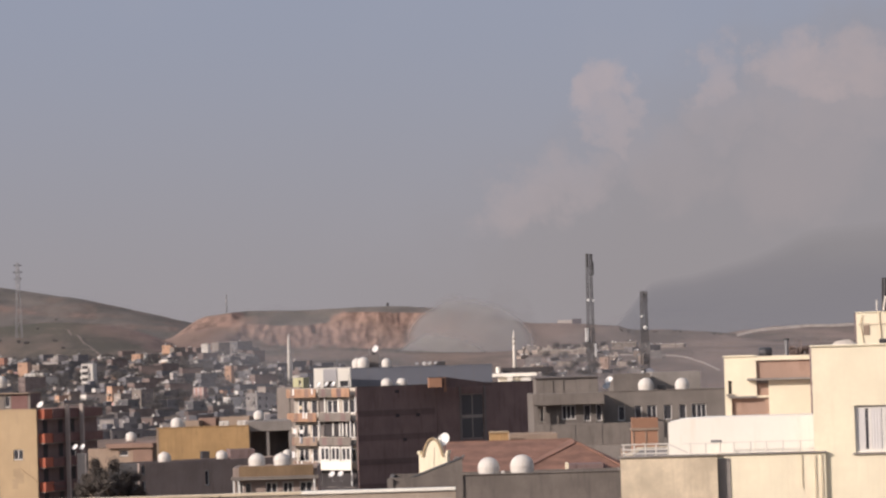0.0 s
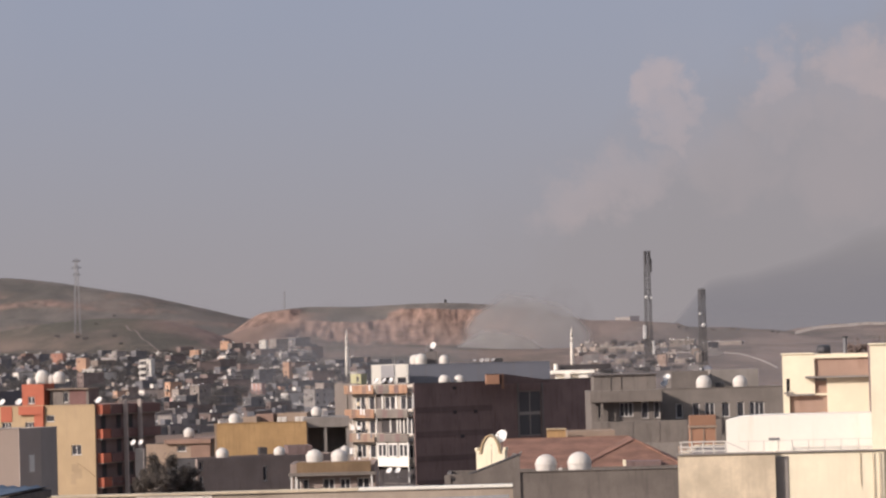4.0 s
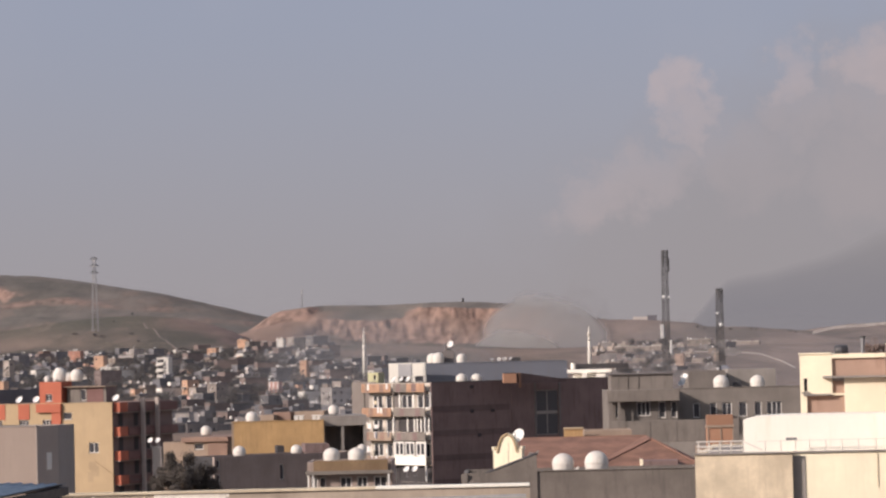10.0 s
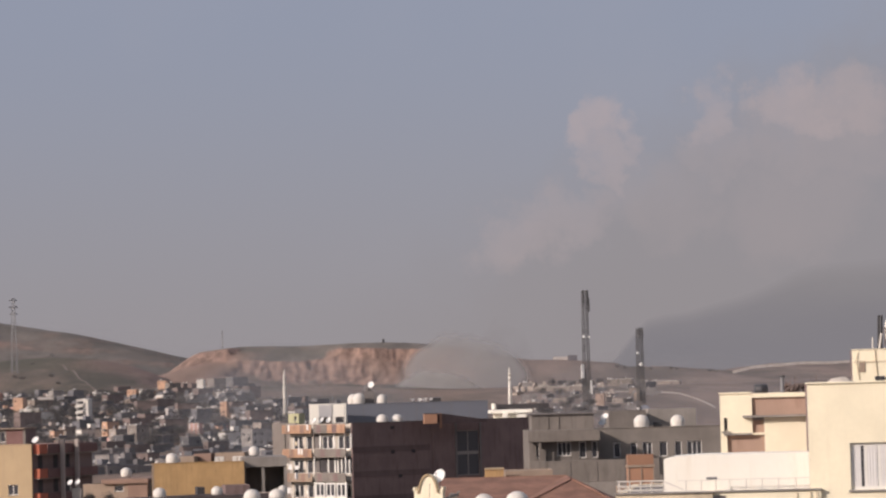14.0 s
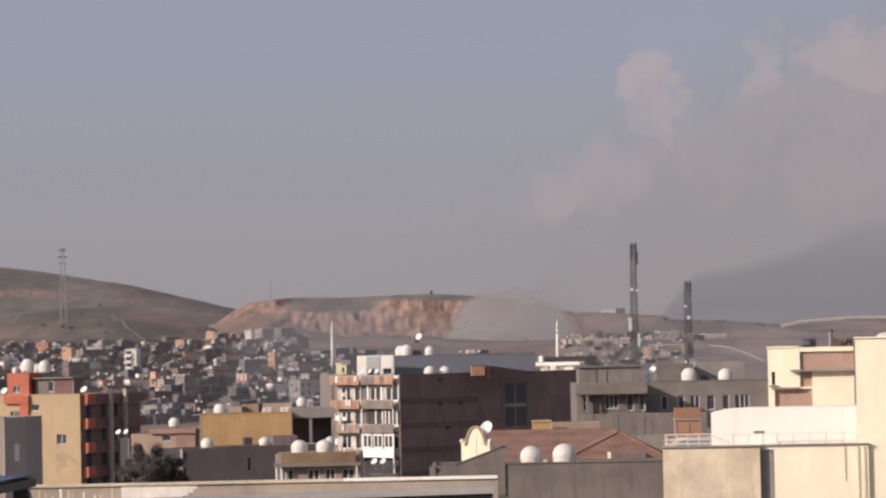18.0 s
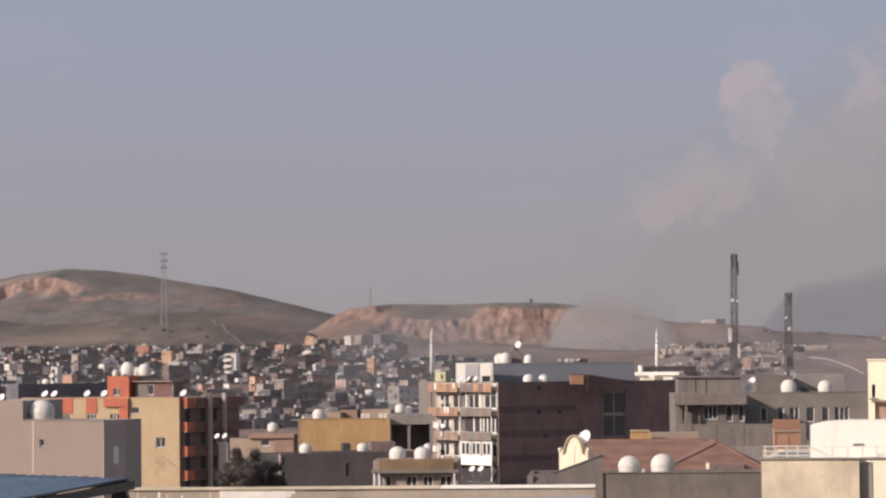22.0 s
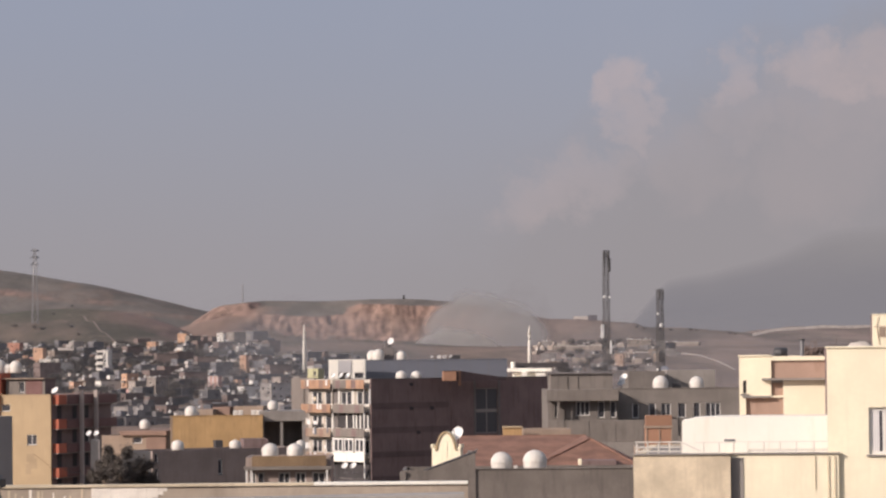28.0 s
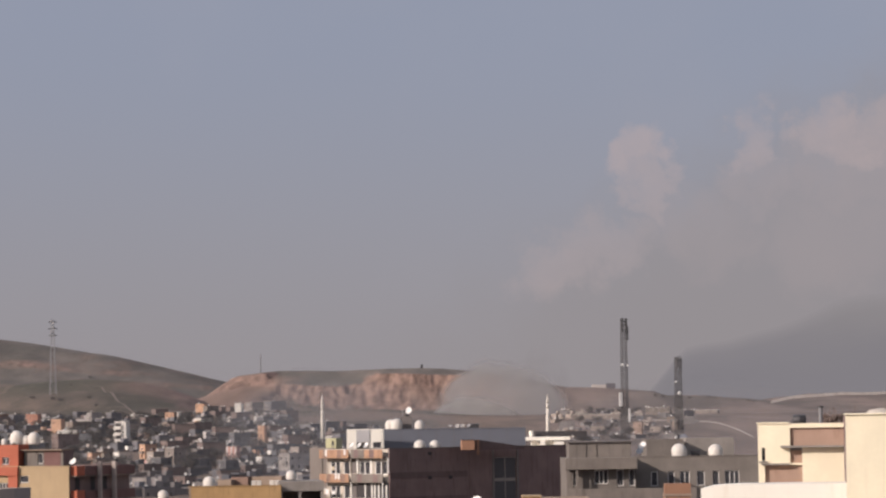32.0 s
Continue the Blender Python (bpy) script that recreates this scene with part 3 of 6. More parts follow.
# ---- the cream apartment building with its terrace, close by ----
def cream_building():
    x0, x1, top = 11.55, 15.05, 17.10
    win = (12.83 - x0, 12.83 - x0 + 1.38, 13.77 - top, 15.24 - top, 3)
    ob = block("apartment_building", x0, 102.8, -6, (x1 - x0) * 1.01, 12, 0, top, CREAM, "cream plastered apartment building with a flat roof and curtained window", "building", front=[win], side=BROWN, curtain=1, parapet=0.12, bar=0.10)
    h = top
    part("coping", box_bm(-0.05, (x1 - x0) * 1.01 + 0.05, -0.06, 0.30, h + 0.004, h + 0.06, bevel=0.015), CREAM, ob)
    # lower wing beside it, set back, with shaded loggias
    wx0, wtop = 9.59, 16.86
    ww = (12.62 - wx0) * 1.005 + 0.3
    a0, a1 = 10.68 - wx0, ww - 0.35
    za0, za1 = 16.06 - wtop, 16.71 - wtop
    b1, zb0 = 11.08 - wx0, 15.52 - wtop
    c0, zc0, zc1 = 9.81 - wx0, 14.66 - wtop, 15.45 - wtop
    wing = block("apartment_wing", wx0, 112, -6, ww, 10, 0, wtop, CREAM, "cream plastered wing of the apartment building with shaded loggias", "building",
                 front=[(a0, a1, za0, za1, 0), (a0, b1, zb0, za0, 0), (c0, b1, zc0, zc1, 0), (0.12, 0.25, 15.59 - wtop, 16.05 - wtop, 1)], parapet=0.1)
    part("loggia_wall", box_bm(a0 + 0.002, a1 - 0.002, 0.10, 0.24, h - 6, wtop - 0.155), LOGGIA, wing, "brown inner wall of the loggia")
    part("loggia_floor", box_bm(a0 + 0.01, a1 - 0.01, 0.01, 0.098, wtop + za0 - 0.12, wtop + za0), CONCRETE, wing)
    part("awning", box_bm(10.36 - wx0, a1 - 0.1, -0.28, -0.003, wtop + za0 - 0.02, wtop + za0 + 0.05), CONCRETE, wing, "thin concrete ledge under the loggia")
    part("ledge", box_bm(c0 - 0.1, b1 - 0.42, -0.12, -0.003, wtop + zc1, wtop + zc1 + 0.06), CONCRETE, wing)
    part("loggia_wall", box_bm(c0 + 0.002, b1 - 0.002, 0.12, 0.2, wtop + zc0 + 0.002, wtop + zc1 - 0.002), LOGGIA, wing)
    part("coping", box_bm(-0.04, 10.66 - wx0, -0.05, 0.30, wtop + 0.004, wtop + 0.05), CREAM, wing)
    tk = thing("black_drum", pose(11.07, 112.6, wtop - 0.1), "black plastic drum lying on the wing's roof", "drum")
    part("shell", lathe_bm([(0.05, -0.22), (0.17, -0.22), (0.20, -0.19), (0.20, -0.02), (0.21, 0.0), (0.20, 0.02), (0.20, 0.19), (0.17, 0.22), (0.05, 0.22)], 18), DARK_STEEL, tk, m=pose(0, 0, 0.2, 0, 90, 0))
    part("bung", tube_bm((0.22, 0.05, 0.28), (0.25, 0.05, 0.28), 0.03, sides=8), DARK, tk)
    # pipe, rubble and a tarpaulin on the wing's roof
    p = thing("vent_pipe", pose(11.96, 114, wtop - 0.1), "dark and pale metal vent pipe on the roof", "pipe")
    part("flue", tube_bm((0, 0, 0), (0, 0, 0.63), 0.07), STEEL, p)
    part("cap", tube_bm((0, 0, 0.63), (0, 0, 0.69), 0.10), DARK_STEEL, p)
    rng = random.Random(5)
    heap = bmesh.new()
    for k in range(90):
        q = rng.random()
        s = rng.uniform(0.03, 0.11)
        px = 12.16 + q * (12.95 - 12.16)
        m = pose(px, 114.5 + rng.random(), wtop - 0.08 + rng.random() * 0.35, rng.random() * 180, rng.random() * 180, 0)
        bmesh.ops.create_icosphere(heap, subdivisions=1, radius=s, matrix=m @ Matrix.Diagonal((1, 0.7, 0.6, 1)))
    for k in range(14):
        px = 12.1 + rng.random() * 1.3
        tube(heap, (px, 114.6, wtop - 0.1), (px + rng.uniform(-0.3, 0.3), 114.8, wtop + rng.uniform(0.2, 0.62)), 0.014, sides=4)
    tagged(new("rubble", mesh_of("rubble", heap, SCRAP)), "heap of brown rubble and scrap on the roof", "rubble", kind="stuff")
    # penthouse on the main roof
    hx0, hx1, htop = 13.58, 15.02, 18.19
    pent = block("penthouse", hx0, 107.4, -6, hx1 - hx0, 2.8, top - 0.12, htop, CREAM, "small cream stair penthouse with pipes on the flat roof", "building", side=BROWN, parapet=0.05)
    for (xa, za), (xb, zb) in (((0.80, 0.02), (0.78, 0.55)), ((0.78, 0.55), (0.74, 1.08)), ((0.22, 0.12), (0.12, 0.72)), ((0.12, 0.72), (0.20, 1.0))):
        part("cable", tube_bm((xa, -0.03, za + 0.12), (xb, -0.03, zb + 0.12), 0.014, sides=5), BEIGE, pent)
    part("ledge", box_bm(0.05, 1.28, -0.03, -0.003, 0.80, 0.835), BEIGE, pent)
    part("vent", box_bm(0.22, 0.42, -0.02, -0.003, 0.48, 0.85), TAN, pent, "brown wooden shutter")
    part("cooler", box_bm(0.72, 1.05, -0.18, -0.003, 0.20, 0.34, bevel=0.02), DARK_STEEL, pent, "small dark cooling unit")
    part("coping", box_bm(-0.02, hx1 - hx0 + 0.02, -0.03, 0.2, htop - top + 0.123, htop - top + 0.15), CREAM, pent)
    part("canopy", box_bm(hx1 - hx0 + 0.01, hx1 - hx0 + 1.9, -0.1, 2.6, htop - top - 0.02, htop - top + 0.14), BROWN, pent)
    part("canopy_wall", box_bm(hx1 - hx0 + 0.01, hx1 - hx0 + 1.8, 0.12, 0.27, 0, htop - top - 0.03), BROWN, pent)
    part("door", box_bm(hx1 - hx0 + 0.35, hx1 - hx0 + 0.95, 0.09, 0.117, 0.05, 0.55), DARK, pent, "dark low door under the canopy")
    part("vent", tube_bm((hx1 - hx0 + 0.62, 0.06, 0.6), (hx1 - hx0 + 0.62, 0.06, 0.78), 0.03, sides=6), RAIL, pent)
    for q in (0.7, 1.7):
        part("post", box_bm(hx1 - hx0 + q, hx1 - hx0 + q + 0.15, 0.2, 0.35, 0, htop - top), BROWN, pent)
    tank(15.34, 108.6, htop + 0.16, 1.0, 1.16)
    cage = thing("tank_cage", pose(15.34, 108.6, htop + 0.14), "rusty steel cage round the roof water tank", "cage")
    for zz in (0.45, 0.58):
        ring = bmesh.new()
        for q in range(16):
            tube(ring, (0.56 * math.cos(q * math.tau / 16), 0.56 * math.sin(q * math.tau / 16), zz), (0.56 * math.cos((q + 1) * math.tau / 16), 0.56 * math.sin((q + 1) * math.tau / 16), zz), 0.014, sides=4)
        part("ring", ring, SCRAP, cage)
    for q in range(6):
        part("post", tube_bm((0.56 * math.cos(q * 1.047 + 0.3), 0.56 * math.sin(q * 1.047 + 0.3), 0), (0.56 * math.cos(q * 1.047 + 0.3), 0.56 * math.sin(q * 1.047 + 0.3), 0.6), 0.014, sides=4), SCRAP, cage)
    for xa, xb, hh, r, mt in ((14.46, 14.47, 0.42, 0.022, RAIL), (14.67, 14.77, 0.55, 0.035, RAIL)):
        a = thing("antenna_pole", pose(xa, 108.9, htop - 0.05), "thin pale roof antenna pole beside the tank", "antenna", "roof antennas")
        part("pole", tube_bm((0, 0, 0), (xb - xa, 0, hh + 0.05), r), mt, a)
        part("clamp", box_bm(-0.05, 0.05, -0.05, 0.05, 0.05, 0.12), STEEL, a)
    bd = thing("sheet_panel", pose(14.69, 109.4, htop - 0.05, 0, 2, 0), "narrow dark sheet metal panel standing on the roof", "panel")
    part("sheet", box_bm(0, 0.17, 0, 0.04, 0, 1.22, bevel=0.008), DARK_STEEL, bd)
    part("rib", box_bm(0.07, 0.1, -0.02, -0.003, 0.02, 1.18), STEEL, bd)
    # tarpaulin bundle on the roof edge
    bm = bmesh.new()
    bmesh.ops.create_uvsphere(bm, u_segments=20, v_segments=10, radius=1.0)
    for v in bm.verts:
        v.co = Vector((v.co.x * 0.52, v.co.y * 0.4, max(0, v.co.z) * 0.34 * (1 + 0.08 * math.sin(v.co.x * 9 + v.co.y * 4))))
    for f in bm.faces:
        f.smooth = True
    t = thing("tarpaulin", pose(13.05, 106.4, top - 0.12), "pale crumpled tarpaulin over a bundle on the roof", "tarpaulin")
    part("sheet", bm, PALE_FACE, t)
    t = copy_thing(t, pose(15.03, 107, top - 0.1))
    t.scale = (0.5, 0.5, 0.6)


cream_building()


def rail_post(parent, x, h, y=0.1):
    part("post", tube_bm((x, y, 0), (x, y, h), 0.022, sides=6), RAIL, parent)


def terrace():
    z = 13.80
    x0, xm, x1 = 5.47, 8.49, 11.84
    ob = block("terrace_block", x0, 103.05, -6, (xm - x0) * 1.005, 12, 0, z, BEIGE, "beige concrete terrace block with stained walls and a railing", "terrace", parapet=0.02)
    dx = (xm - x0) * 1.005
    ob2 = block("terrace_block", x0 + dx * 0.9945 + 0.03, 103.05 - dx * 0.1045 + 0.25, -6, (x1 - xm) * 1.005, 12, 0, z, CREAM, "cream concrete terrace block with stains and downpipes", "terrace", parapet=0.02)
    part("coping", box_bm(-0.06, dx, -0.07, 0.3, z + 0.004, z + 0.05), CONCRETE, ob)
    part("coping", box_bm(0.004, x1 - xm + 0.05, -0.07, 0.3, z + 0.004, z + 0.05), CONCRETE, ob2)
    # Grey strip paints the shadow beside the set-back corner wider.
    part("flashing", box_bm(0.0, 0.40, -0.025, -0.003, 4, z - 0.10, bevel=0.004), CONCRETE, ob2, "grey strip painting the corner shadow on the terrace wall")
    for q in (-0.12, -0.32):
        part("downpipe", tube_bm((x1 - xm + q, -0.05, 5), (x1 - xm + q, -0.05, z - 0.05), 0.016, sides=6), BEIGE, ob2)
    part("downpipe", tube_bm((x1 - xm - 0.72, -0.03, z - 1.1), (x1 - xm - 0.72, -0.03, z - 0.05), 0.012, sides=6), BEIGE, ob2)
    # low whitewashed block behind the railing, its parapet sloping down at one end
    wx0, wx1, wz = 7.05, 11.85, 14.98
    low = 14.85
    w = wx1 - wx0
    wall = thing("parapet_wall", pose(wx0, 103.7, z, 0, 0, -6), "bright whitewashed parapet wall with a sloping end", "wall")
    bm = bmesh.new()
    prof = [(0, 0), (w, 0), (w, wz - z), (w * 0.25, wz - z), (w * 0.1, (wz + low) / 2 - z + 0.03), (0, low - z)]
    front = [bm.verts.new((q, 0, h)) for q, h in prof]
    back = [bm.verts.new((q, 2.5, h)) for q, h in prof]
    bm.faces.new(front)
    bm.faces.new(back[::-1])
    for k in range(len(prof)):
        bm.faces.new((front[k], back[k], back[(k + 1) % len(prof)], front[(k + 1) % len(prof)]))
    bmesh.ops.recalc_face_normals(bm, faces=bm.faces)
    part("wall", bm, WHITE_WALL, wall)
    part("vent", box_bm(8.38 - wx0, 8.72 - wx0, -0.03, -0.003, 14.20 - z, 14.27 - z), STEEL, wall)
    # railing
    rl = thing("railing", pose(x0, 103.05, z + 0.05, 0, 0, -6), "white painted metal railing along the terrace edge", "railing")
    rh = 0.36
    for px in (1103, 1122, 1141, 1160, 1181, 1220, 1247, 1272, 1296, 1325, 1353, 1382, 1412, 1441):
        rail_post(rl, (px - 1098) / 55.9 + 0.02, rh, 0.42 if px > 1268 else 0.15)
    for q in (1.0, 0.55, 0.2):
        part("rail", tube_bm((0.05, 0.1, rh * q), (1.49, 0.1, rh * q), 0.022, sides=6), RAIL, rl)
    part("rail", tube_bm((1.49, 0.1, rh), (2.13, 0.1, 0.06), 0.025, sides=6), RAIL, rl)
    part("rail", tube_bm((1.95, 0.15, rh * 0.95), (3.06, 0.15, rh * 0.95), 0.012, sides=6), RAIL, rl)
    part("rail", tube_bm((3.13, 0.42, rh * 0.95), (6.15, 0.42, rh * 0.95), 0.012, sides=6), RAIL, rl)
    # brick chimney stack behind
    c = thing("chimney_stack", pose(9.11, 160, 12.31), "orange brick chimney stack with a pale ledge", "chimney")
    cw, ch = 1.30, 1.66
    part("body", box_bm(0, cw, 0, 1.0, 0, ch * 0.62, bevel=0.02), BRICK, c)
    part("ledge", box_bm(-0.04, cw + 0.04, -0.06, 1.04, ch * 0.62 + 0.003, ch * 0.70, bevel=0.01), TAN, c)
    part("top", box_bm(0.02, cw - 0.02, 0, 1.0, ch * 0.70 + 0.003, ch), BRICK, c)
    for q in (0.02, 0.5, 0.95):
        part("strip", box_bm(cw * q, cw * q + 0.06, -0.03, -0.003, 0, ch * 0.61), TAN, c)
    block("brick_house", 8.90, 161, 0, 3.2, 6, 0, 12.31, TAN, "tan rendered house with a brick chimney stack", "building", parapet=0.02)


terrace()


# ---- near roofs along the lower edge: a parapet, a pale sheet roof and a blue sheet roof ----
def near_roofs():
    z = 14.69
    x0, x1 = -8.51, 0.16
    w = x1 - x0
    ob = thing("near_building", pose(x0, 60, 0, 0, 0, 0), "beige concrete roof parapet with a pale worn coping", "building")
    part("wall", wall_bm(w, z - 0.06), WEATHERED, ob)
    part("roof", box_bm(0.3, w - 0.3, 0.26, 9, z - 2.4, z - 2.3), CONCRETE, ob)
    part("wall", wall_bm(9, z - 0.06), WEATHERED, ob, m=pose(w - 0.004, 0.26, -2.2, 0, 0, 90))
    part("wall", wall_bm(9, z - 0.06), WEATHERED, ob, m=pose(0.004, 9.26, -2.2, 0, 0, -90))
    rng = random.Random(3)
    q, split = 0.0, -3.02 - x0
    while q < w - 0.3:
        length = min(rng.uniform(0.9, 1.6), w - q)
        part("coping_stone", box_bm(q, q + length - 0.002, -0.03 - rng.random() * 0.015, 0.32, z - 0.046, z + rng.random() * 0.010, bevel=0.006), WHITE_WALL if q > split else BEIGE, ob)
        q += length
    # whitewashed patch in upright strokes, and stains that ran down beside it
    a, b = -6.73 - x0, -5.34 - x0
    q = a
    while q < b - 0.04:
        wide = min(rng.uniform(0.05, 0.12), b - q)
        foot = z - 0.42 + max(0.0, (q - (b - 0.62))) * 0.52 + rng.uniform(-0.012, 0.012)
        part("plaster_patch", box_bm(q, q + wide - 0.002, -0.006 - rng.random() * 0.008, -0.001, foot - 0.35 * (q < b - 0.62), z - 0.047), STREAKED, ob, "streaked whitewashed patch of plaster")
        q += wide
    q = 0.25
    while q < a - 0.1:
        part("run_stain", box_bm(q, q + rng.uniform(0.015, 0.05), -0.004, -0.001, z - rng.uniform(0.3, 0.75), z - rng.uniform(0.06, 0.2)), rng.choice((BEIGE, BEIGE, STREAKED)), ob, "lime run on the parapet")
        q += rng.uniform(0.06, 0.22)
    # pale sheet roof in front, rising to its far end
    lx, lz = -5.27, 14.98
    rx, rz_ = 0.07, 15.05
    tilt = math.degrees(math.atan2(rz_ - lz, rx - lx))
    length = math.hypot(rx - lx, rz_ - lz)
    r = thing("lean_to_roof", pose(lx, 46, lz, 0, -tilt, 0), "pale sheet metal lean-to roof with a dark fascia", "roof")
    part("sheet", box_bm(0, length, 0, 0.9, -0.05, 0.0, bevel=0.01), SHEET, r)
    part("edge_strip", box_bm(0, length, -0.03, -0.003, -0.06, 0.008), SHEET, r)
    part("fascia", box_bm(0.1, length - 0.02, 0.05, 0.12, -1.4, -0.06), DARK_STEEL, r)
    base = thing("lean_to_wall", pose(lx, 46.2, 0), "dark sheet metal wall under the lean-to roof", "wall")
    part("wall", box_bm(0.2, rx - lx - 0.02, 0, 0.1, 0, lz - 0.9), DARK_STEEL, base)
    # blue corrugated roof
    c = Vector((-6.95, 50.00, 15.22))
    b = Vector((-14.01, 62.00, 15.01))
    f = Vector((-8.53, 43.00, 15.02))
    ux, uy = (b - c), (f - c)
    n, m = 150, 10
    bm = bmesh.new()
    up = ux.cross(uy).normalized()
    up = up if up.z > 0 else -up
    rows = []
    for j in range(m + 1):
        row = []
        for i in range(n + 1):
            wob = 0.022 * math.cos(i * math.tau / 5.0) + 0.004 * math.sin(i * 0.37 + j)
            row.append(bm.verts.new(c + ux * (i / n) + uy * (j / m) + up * wob))
        rows.append(row)
    for j in range(m):
        for i in range(n):
            bm.faces.new((rows[j][i], rows[j][i + 1], rows[j + 1][i + 1], rows[j + 1][i])).smooth = True
    roof = thing("blue_roof", Matrix(), "blue corrugated metal roof with a dark fascia beam", "roof")
    sheet = part("sheet", bm, BLUE_ROOF, roof)
    thick = sheet.modifiers.new("thick", "SOLIDIFY")
    thick.thickness = 0.01
    down = Vector((0, 0, -1))
    for a0, a1 in ((c, f), (c, b)):
        bm = bmesh.new()
        side = (a1 - a0).cross(down).normalized() * 0.04
        lo, hi = 0.16, 0.035
        v = [bm.verts.new(p + s * side + down * q) for p in (a0, a1) for s in (-1, 1) for q in (hi, lo)]
        for q in ((0, 1, 5, 4), (3, 2, 6, 7), (2, 0, 4, 6), (1, 3, 7, 5), (0, 2, 3, 1), (4, 5, 7, 6)):
            bm.faces.new([v[k] for k in q])
        part("fascia", bm, DARK_STEEL, roof)
    for k in (1, 2, 3, 4, 5):
        bm = bmesh.new()
        p0 = c + ux * (k / 6)
        tube(bm, p0 + down * 0.10, p0 + uy + down * 0.10, 0.05, sides=4)
        part("rafter", bm, DARK_STEEL, roof)
    for px0, px1, foot in POSTS:
        shed = thing("roof_post", pose(0, 50.3, 0), "dark steel post that carries the blue roof", "post", "posts of the blue roof")
        bm = bmesh.new()
        hi = c.z - 0.16
        v = [bm.verts.new(p) for yy in (0, 0.25) for p in ((px0, yy, 0), (px1 + foot, yy, 0), (px1 + foot, yy, hi - 0.55), (px1, yy, hi), (px0, yy, hi))]
        bm.faces.new(v[:5])
        bm.faces.new(v[5:][::-1])
        for k in range(5):
            bm.faces.new((v[k], v[k + 5], v[(k + 1) % 5 + 5], v[(k + 1) % 5]))
        bmesh.ops.recalc_face_normals(bm, faces=bm.faces)
        part("post", bm, DARK_STEEL, shed)
        part("cap_plate", box_bm(px0 - 0.05, px1 + 0.05, -0.03, 0.28, hi + 0.003, hi + 0.03), DARK_STEEL, shed)


POSTS = ((-8.51, -8.20, 0.0), (-7.31, -7.10, 0.14))      # from, to, spread of the foot
near_roofs()


# ---- grey building with a raking parapet, its tanks, the red hip roof and the ornate gable behind ----
def grey_gable():
    z = 9.49
    x0, x1 = -3.74, 11.84
    ob = block("grey_building", x0, 215, 0, x1 - x0, 7, 0, z, GABLE_GREY, "grey rendered building with a raking parapet wall", "building", parapet=0.25, roof=GREY)
    bm = bmesh.new()
    xa, za = 1.07 - x0, 10.60
    zb = 8.96
    prof = [(0.0, zb - 1.5), (xa, zb - 1.5), (xa, za), (0.3, zb), (0, zb)]
    pts = [(q, -0.12, h) for q, h in prof]
    f = [bm.verts.new(p) for p in pts]
    g = [bm.verts.new((p[0], 0.35, p[2])) for p in pts]
    bm.faces.new(f)
    bm.faces.new(g[::-1])
    for k in range(5):
        bm.faces.new((f[k], g[k], g[(k + 1) % 5], f[(k + 1) % 5]))
    bmesh.ops.recalc_face_normals(bm, faces=bm.faces)
    part("gable_wall", bm, GABLE_GREY, ob, "raking grey parapet wall")
    a, b = Vector((0.3, 0.1, zb + 0.05)), Vector((xa, 0.1, za + 0.05))
    bm = bmesh.new()
    tube(bm, a, b, 0.10, sides=4)
    part("coping", bm, DARK_STEEL, ob)
    part("coping", box_bm(xa + 0.02, x1 - x0, -0.08, 0.35, z + 0.003, z + 0.07, bevel=0.015), GABLE_GREY, ob)
    part("end_post", box_bm(-0.15, 0.25, -0.2, 0.4, z - 2, zb + 0.45), GREY, ob)
    for k in (4, 5):
        part("rag", tube_bm((xa - 2.4 + k * 0.45, 0.2, za - 0.62 + k * 0.13), (xa - 2.1 + k * 0.45, 0.25, za - 0.42 + k * 0.13), 0.05, sides=5), CONCRETE, ob, "grey rag on the coping")
    part("pipe", tube_bm((xa - 0.5, 0.2, za + 0.10), (xa + 0.1, 0.2, za + 0.02), 0.06, sides=6), CONCRETE, ob, "grey pipe on the coping")
    for q, d, y in ((865, 1.44, 217.6), (924, 1.58, 217.4)):
        tank(2.82 + (q - 865) * 0.0374, y, z - 0.25, d, 1.0)
    j = thing("jerrycan", pose(3.74, 216.5, z - 0.25), "small white plastic canister beside the tanks", "canister")
    part("body", box_bm(-0.12, 0.12, -0.1, 0.1, 0, 0.42, bevel=0.03), TANK, j)
    part("neck", tube_bm((0.05, 0, 0.42), (0.05, 0, 0.5), 0.03), TANK, j)

    # ornate cream gable with a dish
    gx, gz, d = -1.98, 8.35, 240.0
    s = d / 5799.0
    g = thing("ornate_gable", pose(gx, d, gz, 0, 0, -14), "cream plastered curved ornamental gable with scrolled shoulders", "gable")
    half = [(0.0, 12), (0.0, 46), (4, 47), (6, 44), (9, 44), (10, 52), (13, 62), (18, 71), (26, 75)]
    prof = [(x * s, y * s) for x, y in half] + [((52 - x) * s, y * s) for x, y in half[-2::-1]]
    prof = [(0, 0)] + prof + [(52 * s, 0)]
    bm = bmesh.new()
    f = [bm.verts.new((x, 0, y)) for x, y in prof]
    b = [bm.verts.new((x, 0.7, y)) for x, y in prof]
    bm.faces.new(f[::-1])
    bm.faces.new(b)
    for k in range(len(prof)):
        bm.faces.new((f[k], f[(k + 1) % len(prof)], b[(k + 1) % len(prof)], b[k]))
    bmesh.ops.recalc_face_normals(bm, faces=bm.faces)
    part("wall", bm, CREAM, g)
    bm = bmesh.new()
    rim = prof[4:-4]
    for p, q in zip(rim, rim[1:]):
        tube(bm, (p[0], -0.03, p[1] - 0.05), (q[0], -0.03, q[1] - 0.05), 0.09, sides=6)
    part("moulding", bm, YELLOW, g, "ochre moulding along the gable's curved edge")
